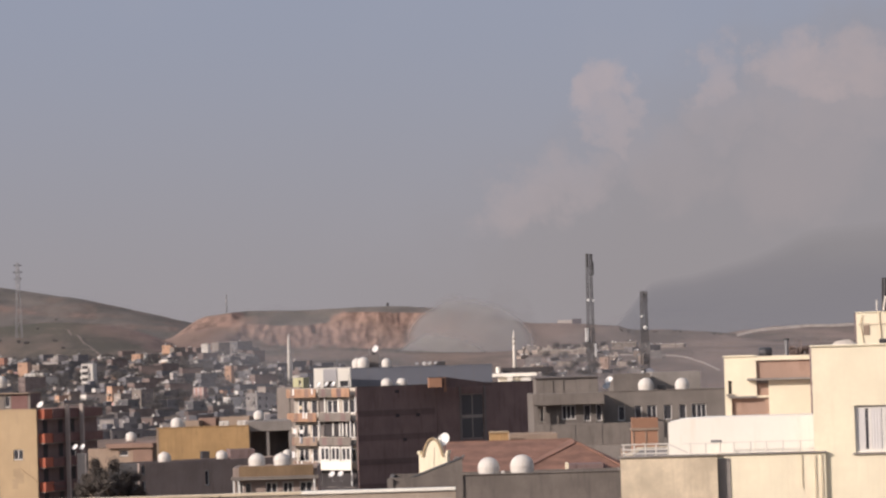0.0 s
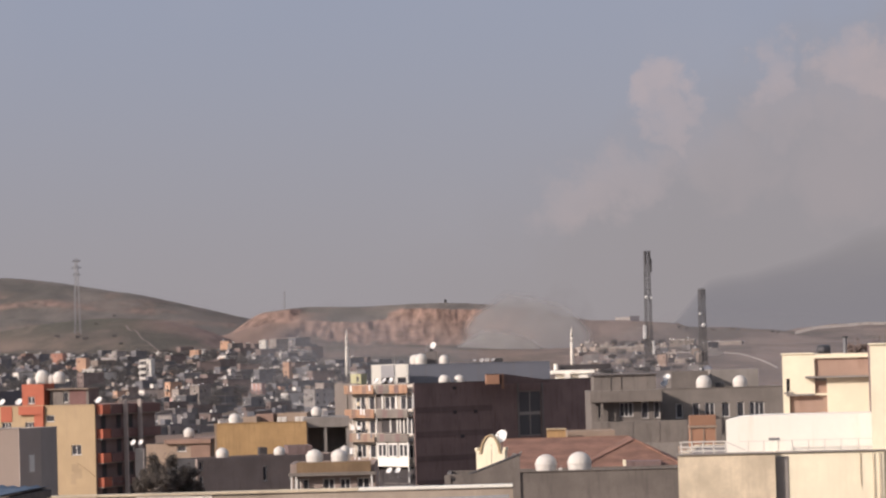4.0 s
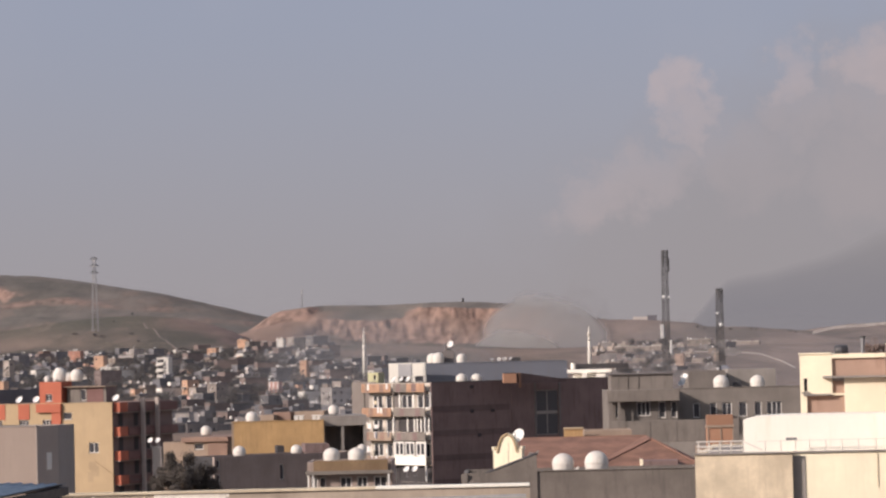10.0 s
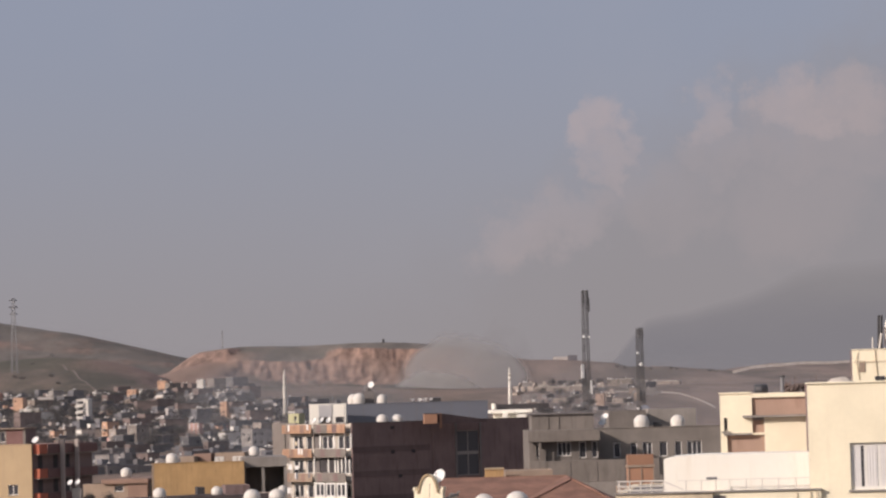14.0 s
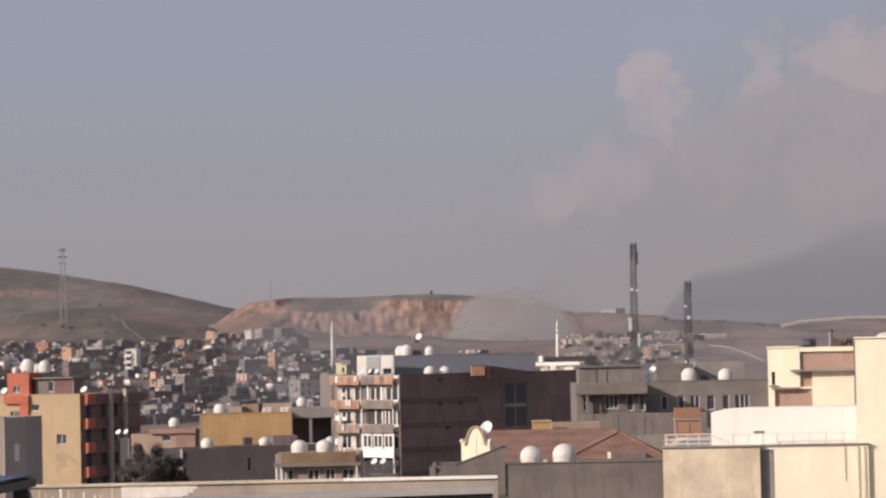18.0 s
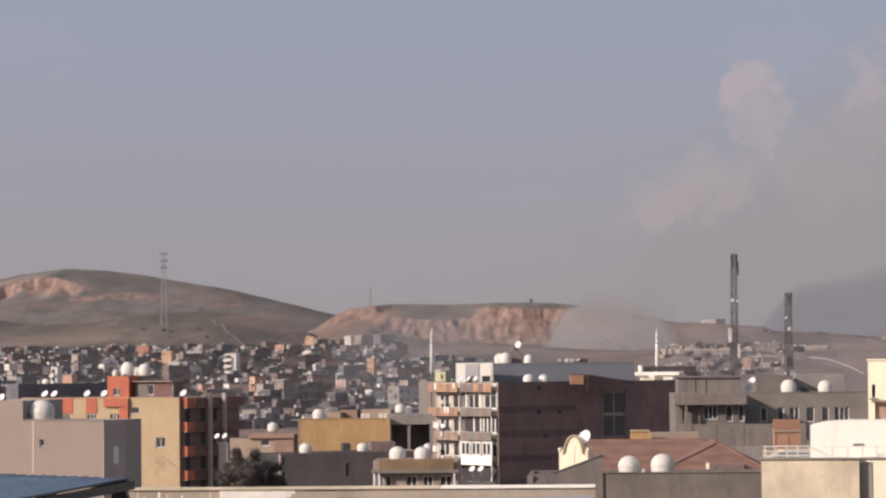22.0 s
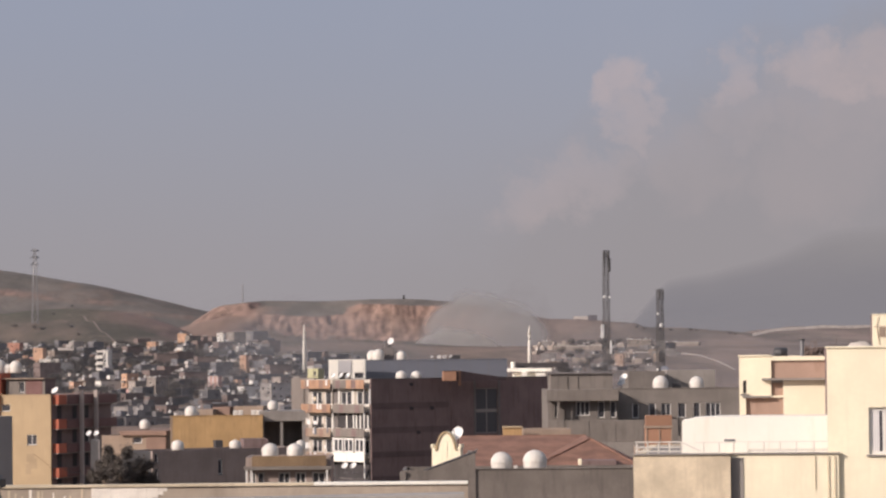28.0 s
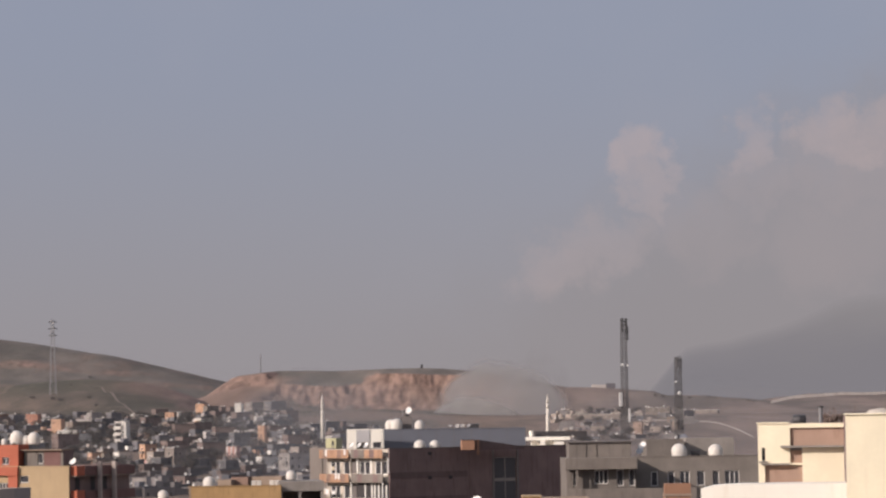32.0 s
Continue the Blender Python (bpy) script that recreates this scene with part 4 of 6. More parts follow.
    part("crack", tube_bm((27 * s, -0.004, 14 * s), (29 * s, -0.004, 58 * s), 0.018, sides=5), RUST, g, "rusty streak down the gable")
    for px in (-0.08, 52 * s - 0.10):
        part("shoulder", box_bm(px, px + 0.18, -0.06, 0.75, 46 * s, 52 * s, bevel=0.02), CREAM, g)
    block("gable_house", gx - 0.5, d + 0.8, 0, 6, 6, 0, gz + 0.3, TAN, "tan rendered house under the ornate gable", "building")
    dish(-0.03, 240.4, 10.42, 1.05, turn=-38, up=25)

    # red hip roof with a front wing
    d0, d1 = 262.0, 276.0
    ez = 7.68
    rz0 = 10.19
    bm = bmesh.new()
    P = {k: bm.verts.new(v) for k, v in {
        "el": (-0.45, d0, ez), "er": (15.55, d0, ez), "bl": (-0.45, d1 + 14, ez), "br": (15.55, d1 + 14, ez),
        "rl": (-0.86, d1, rz0), "rr": (10.65, d1, rz0)}.items()}
    for q in (("el", "er", "rr", "rl"), ("er", "br", "rr"), ("br", "bl", "rl", "rr"), ("bl", "el", "rl")):
        bm.faces.new([P[k] for k in q])
    house = thing("tiled_house", pose(0, 0, 0), "house with a weathered red clay tiled hip roof", "house")
    part("roof", bm, ROOF_TILE, house)
    bm = bmesh.new()
    wf = 258.0
    P = [bm.verts.new(v) for v in ((4.70, wf, ez - 0.1), (15.12, wf, ez - 0.1), (10.70, 268, rz0 - 0.15), (10.55, d1, rz0 + 0.02), (4.73, d1, ez - 0.1), (15.55, d1, ez - 0.1))]
    for q in ((0, 1, 2), (0, 2, 3, 4), (1, 5, 3, 2)):
        bm.faces.new([P[k] for k in q])
    part("wing_roof", bm, ROOF_TILE, house)
    for p, q in (((-0.86, d1, rz0), (10.65, d1, rz0)), ((4.70, wf, ez), (10.70, 268, rz0 - 0.1)), ((15.12, wf, ez), (10.70, 268, rz0 - 0.1))):
        part("ridge_tiles", tube_bm(p, q, 0.05, sides=6), RIDGE, house)
    part("wall", box_bm(0.00, 15.10, d0 + 0.6, d1 + 13, 0, ez), TAN, house)
    part("dormer", box_bm(9.69, 12.45, 259.5, 262, 8.16, 8.60, bevel=0.03), BROWN, house)
    part("dormer_end", box_bm(9.47, 9.69 - 0.01, 259.5, 261, 8.07, 8.69), CREAM, house)
    y = thing("yellow_parapet", pose(3.94, 290, 0), "bright yellow lit parapet behind the tiled roof", "wall")
    part("wall", box_bm(0, 1.65, 0, 3, 0, 10.52), OCHRE, y)
    part("cap", box_bm(-0.05, 1.65 + 0.05, -0.1, 3.1, 10.52 + 0.003, 10.52 + 0.12), YELLOW, y)
    block("tan_house", 5.78, 294, 0, 4.26, 6, 0, 10.29, TAN, "low tan rendered house behind the tiled roof", "building", parapet=0.1)


grey_gable()


# ---- grey building with the row of windows ----
def grey_town():
    d, rz = 330.0, 1.0
    k = 17.57
    x0, top = 9.01, 13.40
    W = (1068 - 945) / k
    ob = block("grey_flats", x0, d + 1.2, rz, W, 14, 0, top, GREY, "grey rendered flats with a projecting roof slab and balcony", "building", parapet=0.05,
               front=[((995 - 945) / k, (1019 - 945) / k, -46 / k, -21 / k, 3), ((1034 - 945) / k, (1046 - 945) / k, -50 / k, -21 / k, 1), ((1056 - 945) / k, (1066 - 945) / k, -50 / k, -21 / k, 1), ((957 - 945) / k, (962 - 945) / k, -48 / k, -24 / k, 1)])
    part("roof_slab", box_bm(-0.15, W + 0.1, -1.3, 0.3, top - 20 / k, top + 0.05, bevel=0.03), GREY_LIGHT, ob, "projecting pale grey roof slab")
    part("balcony", box_bm(-0.1, W + 6.0, -1.3, -1.15, top - 92 / k, top - 54 / k, bevel=0.02), GREY_LIGHT, ob, "pale grey balcony parapet")
    part("balcony_floor", box_bm(-0.1, W + 6.0, -1.14, -0.01, top - 92 / k, top - 86 / k), GREY_LIGHT, ob)
    part("lower_wall", box_bm(-0.08, W + 5.98, -1.27, -0.02, 0, top - 92.1 / k), LOWER_GREY, ob, "paler grey lower storey wall")
    for q in (1.4, 3.9, 6.6, 9.4):
        part("pilaster", box_bm(q, q + 0.16, -1.34, -1.303, top - 91 / k, top - 55 / k), GREY, ob)
    for q in (0.05, 0.9):
        part("post", box_bm(q, q + 0.25, -1.2, -0.95, top - 53 / k, top - 20.2 / k), GREY_LIGHT, ob)
    ub = block("roof_storey", x0 + 0.4, d + 4, rz, (1066 - 955) / k, 7, top - 0.05, 14.96, GREY, "set-back grey roof storey with a thin slab", "building", parapet=0.1)
    part("slab", box_bm(-0.2, (1066 - 955) / k + 0.2, -0.25, 7, 14.96 - top + 0.06, 14.96 - top + 0.2), GREY_DARK, ub)
    for q, w in ((0.25, 0.12), (0.42, 0.12)):
        part("pilaster", box_bm((1066 - 955) / k * q, (1066 - 955) / k * q + w, -0.08, -0.003, 0, 14.96 - top), GREY_LIGHT, ub)
    # longer wing
    x2, t2 = 16.12, 13.39
    W2 = (1290 - 1066) / k
    wins = [((px0 - 1066) / k, (px1 - 1066) / k, -52 / k, -26 / k, n) for px0, px1, n in ((1094, 1106, 1), (1124, 1136, 1), (1146, 1163, 2), (1176, 1190, 1), (1204, 1216, 1), (1226, 1252, 3))]
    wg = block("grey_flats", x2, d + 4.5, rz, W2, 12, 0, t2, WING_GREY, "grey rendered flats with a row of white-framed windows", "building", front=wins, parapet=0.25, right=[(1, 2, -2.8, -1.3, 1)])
    part("coping", box_bm(0, W2 + 0.05, -0.06, 0.3, t2 + 0.003, t2 + 0.07), GREY_LIGHT, wg)
    tank(20.89, 339, t2 - 0.25, 1.62, 1.05)
    tank(24.63, 339, t2 - 0.25, 1.5, 1.05)
    b = thing("roof_box", pose(22.58, 339.5, t2 - 0.25), "dark metal box on the flat roof", "box")
    part("body", box_bm(-0.45, 0.45, 0, 0.6, 0.08, 0.75, bevel=0.02), DARK_STEEL, b)
    part("base", box_bm(-0.5, 0.5, -0.05, 0.65, 0, 0.08), CONCRETE, b)
    dish(16.82, 338, t2 - 0.25, 0.8, turn=-30)
    dish(17.14, 338.6, t2 + 0.3, 0.9, turn=-40)
    block("grey_roof_house", 18.11, 350, rz, (1150 - 1085) / 16.5, 8, t2 - 3, 15.09, GREY, "low grey rendered roof house", "building", parapet=0.1)
    block("grey_roof_house", 22.68, 356, rz, (1240 - 1155) / 16.3, 8, 0, 15.16, CONCRETE, "low concrete house behind the tanks", "building", parapet=0.1)


grey_town()


COURSE = material("dark_brown_band", (0.150, 0.108, 0.104), vary=0.2, dirt=(0.09, 0.065, 0.06))


# ---- brown brick block with balconies ----
def brown_block():
    d, rz = 400.0, 38.0
    k = 14.5
    c = math.cos(radians(rz))
    x0, top = -10.66, 14.14
    W, DEP = (968 - 631) / k / c, 13.2
    gl0, gl1 = (817 - 631) / k / c, (857 - 631) / k / c
    left = []
    for q in range(5):
        zt = -1.35 - 2.98 * q
        left += [(0.7, 2.9, zt - 1.85, zt, 2), (3.5, 4.9, zt - 1.85, zt, 1), (6.8, 9.2, zt - 1.85, zt, 2), (10.1, 12.7, zt - 1.85, zt, 2)]
    ob = block("brown_apartment_block", x0, d, rz, W, DEP, 0, top, BROWN, "dark brown brick apartment block with sunlit white balcony windows", "building",
               front=[(gl0, gl1, -6.9, -1.3, 0)], left=left, left_mat=PALE_FACE, parapet=0.3, roof=GREY_DARK, bar=0.19)
    h = top
    # tall dark glazing
    gw = gl1 - gl0
    gaps = [(0.1 + e * gw / 2, (e + 1) * gw / 2 - 0.05, zz, zz + 2.5) for e in range(2) for zz in (0.1, 3.0)]
    g = part("stair_window", wall_bm(gw, 5.6, gaps, 0.08), CONCRETE, ob, "tall dark glazed stair window", m=pose(gl0, 0.1, h - 6.9))
    for o in gaps:
        part("pane", box_bm(o[0], o[1], 0.03, 0.04, o[2], o[3]), STAIR_GLASS, g)
    for q in (gl0 - 0.35, gl1 + 0.05):
        part("pilaster", box_bm(q, q + 0.28, -0.10, -0.003, 0, h), GREY_DARK, ob)
    part("pilaster", box_bm((772 - 631) / k / c, (772 - 631) / k / c + 0.3, -0.08, -0.003, 0, h), BROWN, ob)
    for q in range(1, 5):
        part("string_course", box_bm(0, (768 - 631) / k / c, -0.05, -0.003, h - 0.62 - q * 2.98, h + 0.10 - q * 2.98), COURSE, ob, "dark brown band between the storeys")
    for e, q in ((0.44, 0), (0.44, 1), (0.68, 1), (0.52, 2)):
        part("vent", box_bm(W * e * 0.45, W * e * 0.45 + 0.6, -0.07, -0.053, h - 0.85 - q * 2.98, h - 0.45 - q * 2.98), DARK, ob)
    part("coping", box_bm(0, W, -0.08, 0.3, h + 0.003, h + 0.1), GREY_DARK, ob)
    # balconies on the lit side
    m = pose(0, DEP, 0, 0, 0, -90)
    rng = random.Random(11)
    for q in range(5):
        zt = h - 2.98 * q
        for a, b, mt, lab in ((0.0, 3.0, PALE_TAN if q in (0, 1) else TAN, "orange balcony parapet"), (3.02, 6.2, PALE_TAN if q in (0, 1) else TAN, "orange balcony parapet"), (6.4, 9.2, GREY_LIGHT, "pale grey balcony parapet"), (9.22, 12.9, GREY_LIGHT if q else PALE_TAN, "pale grey balcony parapet")):
            out = 1.15 if a < 6.3 else 0.9
            if q == 4:
                continue
            if q == 3 and a > 6.3:
                mt = WHITE_WALL
            bal = part("balcony", box_bm(a, b, -out, -out + 0.12, zt - 1.12, zt - 0.05, bevel=0.02), mt, ob, lab, m=m)
            part("floor", box_bm(a, b, -out + 0.125, -0.01, zt - 1.12, zt - 0.98), GREY_LIGHT, bal)
            if q == 3 and a > 6.3:
                continue
            mid = (a + b) / 2 + (0.4 if q % 2 else -0.3)
            part("field", box_bm(mid - 0.45, mid + 0.45, -out - 0.012, -out - 0.002, zt - 1.08, zt - 0.09), RUST if a < 6.3 else BROWN, bal, "darker field in the middle of the parapet")
        for a in (0.05, 6.25, 12.75):
            part("post", box_bm(a, a + 0.16, -0.85, -0.70, zt - 2.98 - 0.05, zt - 1.125), PVC if q > 0 else GREY_LIGHT, ob, m=m)
        if q == 2:
            for a in (6.5, 8.7, 10.9):
                w = part("window", wall_bm(1.9, 1.75, [(0.2, 0.85, 0.2, 1.55), (1.05, 1.7, 0.2, 1.55)], 0.06), PVC, ob, "white framed balcony glazing", m=m @ pose(a, -0.85, zt - 2.98))
                for e in (0.2, 1.05):
                    part("pane", box_bm(e, e + 0.65, 0.02, 0.03, 0.2, 1.55), GLASS, w)
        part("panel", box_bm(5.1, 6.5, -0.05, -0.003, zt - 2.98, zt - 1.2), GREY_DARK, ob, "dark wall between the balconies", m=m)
        if q == 0:
            for a in (6.55, 9.45, 12.85):
                part("post", box_bm(a, a + 0.3, -0.14, -0.003, zt - 2.98, zt - 1.15), PVC, ob, m=m)
        if q == 1:
            # Flat dark panel on the wall face, behind the white posts.
            part("panel", box_bm(6.52, 13.1, -0.06, -0.003, zt - 2.98, zt - 1.2), DARK, ob, "dark flat panel behind the balcony posts", m=m)
            for a in (8.2, 9.6, 10.2, 11.0, 12.6):
                part("post", box_bm(a, a + 0.24, -0.16, -0.063, zt - 2.98, zt - 1.25), PVC, ob, m=m)
        if q == 3:
            # Dark panel paints the shade below the balcony.
            part("panel", box_bm(0.2, 13.1, -0.06, -0.003, zt - 3.9, zt - 1.2), DARK, ob, "dark panel painting the balcony shade on the lower storey", m=m)
        for e in range(4 if q in (1, 2) else 1):
            a = rng.uniform(0.4, 5.0)
            cl = rng.choice((PVC, CURTAIN, PVC, BEIGE))
            part("hanging_cloth", box_bm(a, a + rng.uniform(0.3, 0.9), -1.0 - 0.05 * e, -0.98 - 0.05 * e, zt - 2.6, zt - 1.7 - rng.random() * 0.5), cl, ob, m=m)
        # washing and odds and ends on the balconies
        for e in range(3 if q != 2 else 6):
            a = rng.uniform(0.3, 6)
            cl = rng.choice((CURTAIN, BLUE_GREY, TAN, PVC))
            part("laundry", box_bm(a, a + rng.uniform(0.2, 0.45), -1.22, -1.19, zt - 0.5 - rng.uniform(0.1, 0.4), zt - 0.04), cl, ob, m=m)
    # penthouse with a dark low roof and the orange box
    ph = thing("roof_house", pose(0.04, 405, top - 0.3, 0, 0, rz), "dark brown roof house with a low sloping roof", "building")
    bm = bmesh.new()
    L = (872 - 786) / k / c
    prof = [(0, 0), (L, 0), (L, 0.30), (0.8, 1.16), (0, 1.26)]
    f = [bm.verts.new((a, 0, b)) for a, b in prof]
    b2 = [bm.verts.new((a, 1.3, b)) for a, b in prof]
    bm.faces.new(f)
    bm.faces.new(b2[::-1])
    for q in range(5):
        bm.faces.new((f[q], b2[q], b2[(q + 1) % 5], f[(q + 1) % 5]))
    bmesh.ops.recalc_face_normals(bm, faces=bm.faces)
    part("body", bm, COURSE, ph)
    part("fascia", box_bm(-0.03, 0.35, -0.04, -0.003, -0.6, 1.24), BRICK, ph)
    ch = thing("orange_roof_box", pose(-1.83, 404, top - 0.3, 0, 0, 8), "orange brick lift box on the brown roof", "chimney")
    part("body", box_bm(0, 1.62, 0, 1.0, 0, 1.18 + 0.02, bevel=0.02), BRICK, ch)
    part("cap", box_bm(-0.04, 1.66, -0.04, 1.04, 1.203, 1.26), DARK_STEEL, ch)
    for px, dd in ((684, 1.42), (711, 1.36)):
        tank(-7.06 + (px - 684) * 0.069, 407 + (px - 684) * 0.04, top - 0.3, dd, 1.0, tilt=0)
    # small things on the balcony roof edge
    for px in (578, 590, 565):
        dish(-14.51 + (px - 578) * 0.07, 407, top - 0.4, 0.8, turn=-30 - (px % 7) * 6)
    for px in (588, 603):
        dish(-13.86 + (px - 588) * 0.069, 399.3, 2.85, 0.85, turn=-35)
        st = thing("bracket", pose(-13.86 + (px - 588) * 0.069, 399.3, 2.85 - 0.5), "steel wall bracket under a dish", "bracket")
        part("arm", tube_bm((0, 0, 0.5), (0.2, 3.5, 0.3), 0.03), STEEL, st)
        part("plate", box_bm(-0.15, 0.15, -0.15, 0.15, 0.46, 0.5), STEEL, st)
    # tan wall of the next building and the small yellow-green roof room
    block("tan_flats", -21.19, 416, 0, (532 - 490) / 13.9, 5, 0, 14.30, FLATS_TAUPE, "taupe rendered side wall of a block of flats", "building", parapet=0.1)
    block("roof_room", -19.24, 419, -15, (537 - 518) / 13.8, 2.5, 14.30 - 0.2, 15.46, material("lime_plaster", (0.55, 0.53, 0.33), vary=0.1), "small lime-yellow roof room with a window", "building", parapet=0.05, front=[(0.75, 1.1, -0.9, -0.3, 1)])


brown_block()


# ---- white and blue-grey building behind, with tanks and dishes ----
def blue_building():
    d = 446.0
    k = 13.0
    top = 16.40
    ob = block("blue_grey_building", -12.65, d, 4, (872 - 620) / k, 12, 0, top, BLUE_GREY, "long blue-grey clad building with tanks on its roof", "building", parapet=0.15, side=WHITE_WALL)
    part("coping", box_bm(0, (872 - 620) / k, -0.06, 0.3, top + 0.003, top + 0.09), BLUE_GREY, ob)
    for q in range(1, 8):
        part("panel_joint", box_bm(q * 2.4, q * 2.4 + 0.04, -0.012, -0.003, 0, top), GREY_DARK, ob)
    # white stair tower with pale panels
    x0, t2 = -17.40, 16.57
    w = (620 - 555) / 13.2
    st = block("white_stair_tower", x0, 440, 0, w, 4, 0, t2, WHITE_WALL, "white stair tower with grey-blue panels and openings", "building", parapet=0.05,
               front=[((572 - 555) / 13.2, (595 - 555) / 13.2, -3.6, -1.8, 0), ((601 - 555) / 13.2, (617 - 555) / 13.2, -2.6, -1.75, 1)])
    part("panel", box_bm((572 - 555) / 13.2, (595 - 555) / 13.2, -0.06, -0.003, t2 - 1.75, t2 - 0.12), PALE_GREY, st, "pale grey-blue panel")
    part("panel", box_bm((572 - 555) / 13.2, (596 - 555) / 13.2, 0.5, 0.6, t2 - 3.2, t2 - 1.2), GREY_LIGHT, st)
    for px, hgt, r in ((598, 55, 0.05), (619, 42, 0.05)):
        p = thing("antenna_pole", pose(-14.18 + (px - 598) / 13.2, 438.2 - (px - 598) * 0.017, t2 - 2.9), "thin antenna pole on the roof", "antenna", "roof antennas")
        part("pole", tube_bm((0, 0, 0), (0, 0, hgt / 13.2), r, 0.02, sides=6), STEEL, p)
        part("foot_plate", box_bm(-0.15, 0.15, -0.15, 0.15, -0.05, 0), STEEL, p)
    for px, dd in ((632, 1.5), (643, 1.62), (684, 1.35)):
        tank(-11.78 + (px - 632) / 12.9, 449 + (px % 3) * 0.8, top - 0.15, dd, 1.15)
    tw = thing("roof_lift_house", pose(-9.55, 451, top - 0.15), "dark lift house on the roof with a dish", "building")
    part("body", box_bm(-0.75, 0.75, 0, 1.5, 0, 1.95, bevel=0.03), GREY_DARK, tw)
    part("post", box_bm(-0.2, 0.25, 0.2, 0.7, 1.95, 2.3), DARK_STEEL, tw)
    dish(-9.2, 451.5, top + 1.78, 0.95, turn=-30, up=20)
    p = thing("antenna_pole", pose(-10.1, 451.6, top + 1.78), "thin antenna pole on the lift house", "antenna", "roof antennas")
    part("pole", tube_bm((0, 0, 0), (0, 0, 1.2), 0.05, 0.02, sides=6), STEEL, p)
    part("foot_plate", box_bm(-0.1, 0.1, -0.1, 0.1, -0.02, 0.03), STEEL, p)
    for px, up in ((738, 62), (751, 30), (759, 40), (763, 15), (771, 55)):
        dish(-3.81 + (px - 735) / 12.9, 449.5, top - 0.45, 0.38 + (px % 4) * 0.07, turn=-60 + (px % 7) * 20, up=up, paint=DULL_SHELL)
    sh = thing("roof_shed", pose(-0.49, 452, top - 0.15), "small dark shed on the roof", "shed")
    part("body", box_bm(-0.8, 0.8, 0, 1.2, 0, 0.75, bevel=0.02), DARK_STEEL, sh)
    part("lid", box_bm(-0.9, 0.9, -0.1, 1.3, 0.753, 0.82), STEEL, sh)
    # white roof beyond
    w0 = thing("white_hall", pose(8.42, 560, 0), "low hall with a white flat roof and dark glazed band", "building")
    kk = 10.36
    part("roof", box_bm(0, 78 / kk, 0, 12, 14.05, 14.63, bevel=0.05), WHITE_WALL, w0)
    part("wall", box_bm(1.0, 74 / kk, 1, 11, 0, 13.95), WHITE_WALL, w0)
    part("glazing", box_bm(16 / kk, 78 / kk + 3, 4, 8, 14.73, 15.59), DARK, w0)
    part("turret", tube_bm((10 / kk, 3, 14.73), (10 / kk, 3, 15.76), 0.35, sides=12), WHITE_WALL, w0)
    part("annex", box_bm(25 / kk, 34 / kk, -2, 0.9, 0, 14.34 - 0.3), WHITE_WALL, w0)
    part("annex", box_bm(50 / kk, 66 / kk, -2, 0.9, 0, 14.15 - 0.3), WHITE_WALL, w0)


blue_building()


SLATE = material("slate_grey_render", (0.15, 0.145, 0.165), vary=0.2, dirt=(0.10, 0.095, 0.11))
SEAM = material("pale_taupe_render", (0.46, 0.375, 0.32), vary=0.06)


# ---- left: taupe building, yellow and orange flats ----
def taupe():
    d, rz = 200.0, -16.0
    k = 29.0
    c = math.cos(radians(rz))
    xr, top = -29.58, 13.47
    w = (263 - 112) / k / c
    x0 = xr - w * c
    y0 = d + w * math.sin(radians(16))
    ob = block("taupe_building", x0, y0, rz, w, 5.8, 0, top, TAUPE, "taupe plastered building with a blank lit wall and a side toned grey for shade", "building", side=TAUPE_DARK, parapet=0.2,
               front=[(w - (263 - 143) / k / c, w - (263 - 152) / k / c, -46 / k, -34 / k, 1)], right=[])
    part("coping", box_bm(-0.02, w + 0.06, -0.06, 0.3, top + 0.003, top + 0.06), TAUPE_DARK, ob)
    part("seam", box_bm(w - (263 - 130) / k / c, w - (263 - 134) / k / c, -0.02, -0.003, 3, top), SEAM, ob)
    part("pilaster", box_bm(w + 0.003, w + 0.05, 0.0, 3.2, 0, top + 0.01), SIDE_TAUPE, ob, "lighter rendered half of the side wall")
    part("shutter", box_bm(w + 0.053, w + 0.09, 1.4, 2.1, top - 2.7, top - 1.65), PVC, ob, "white closed shutter")
    t2 = 14.71
    w2 = 9.0
    block("taupe_building", x0 - w2 * c - 0.002, y0 + w2 * math.sin(radians(16)), rz, w2, 5.8, 0, t2, TAUPE, "higher taupe plastered wing with a blank lit wall", "building", side=TAUPE_DARK, parapet=0.2,
               right=[(1.2, 2.0, -1.05, -0.35, 1)])
    tank(-33.78, 202.6, top - 0.2, 1.62, 0.98)
    # dark buildings behind
    block("dark_flats", -74.5, 428, 36, 17.0, 3.5, 0, 14.3, SLATE, "dark grey building behind the taupe wall", "building")
    block("grey_flats", -90.0, 440, 34, 12.0, 4, 0, 14.8, SLATE, "grey rendered building behind the taupe wall", "building")
    tank(-71.5, 432.3, 14.0, 1.1, 0.9)
    for px in (79, 93):
        dish(-37.79 + (px - 79) / 27.6, 208, t2 - 0.75, 0.6, turn=-30)


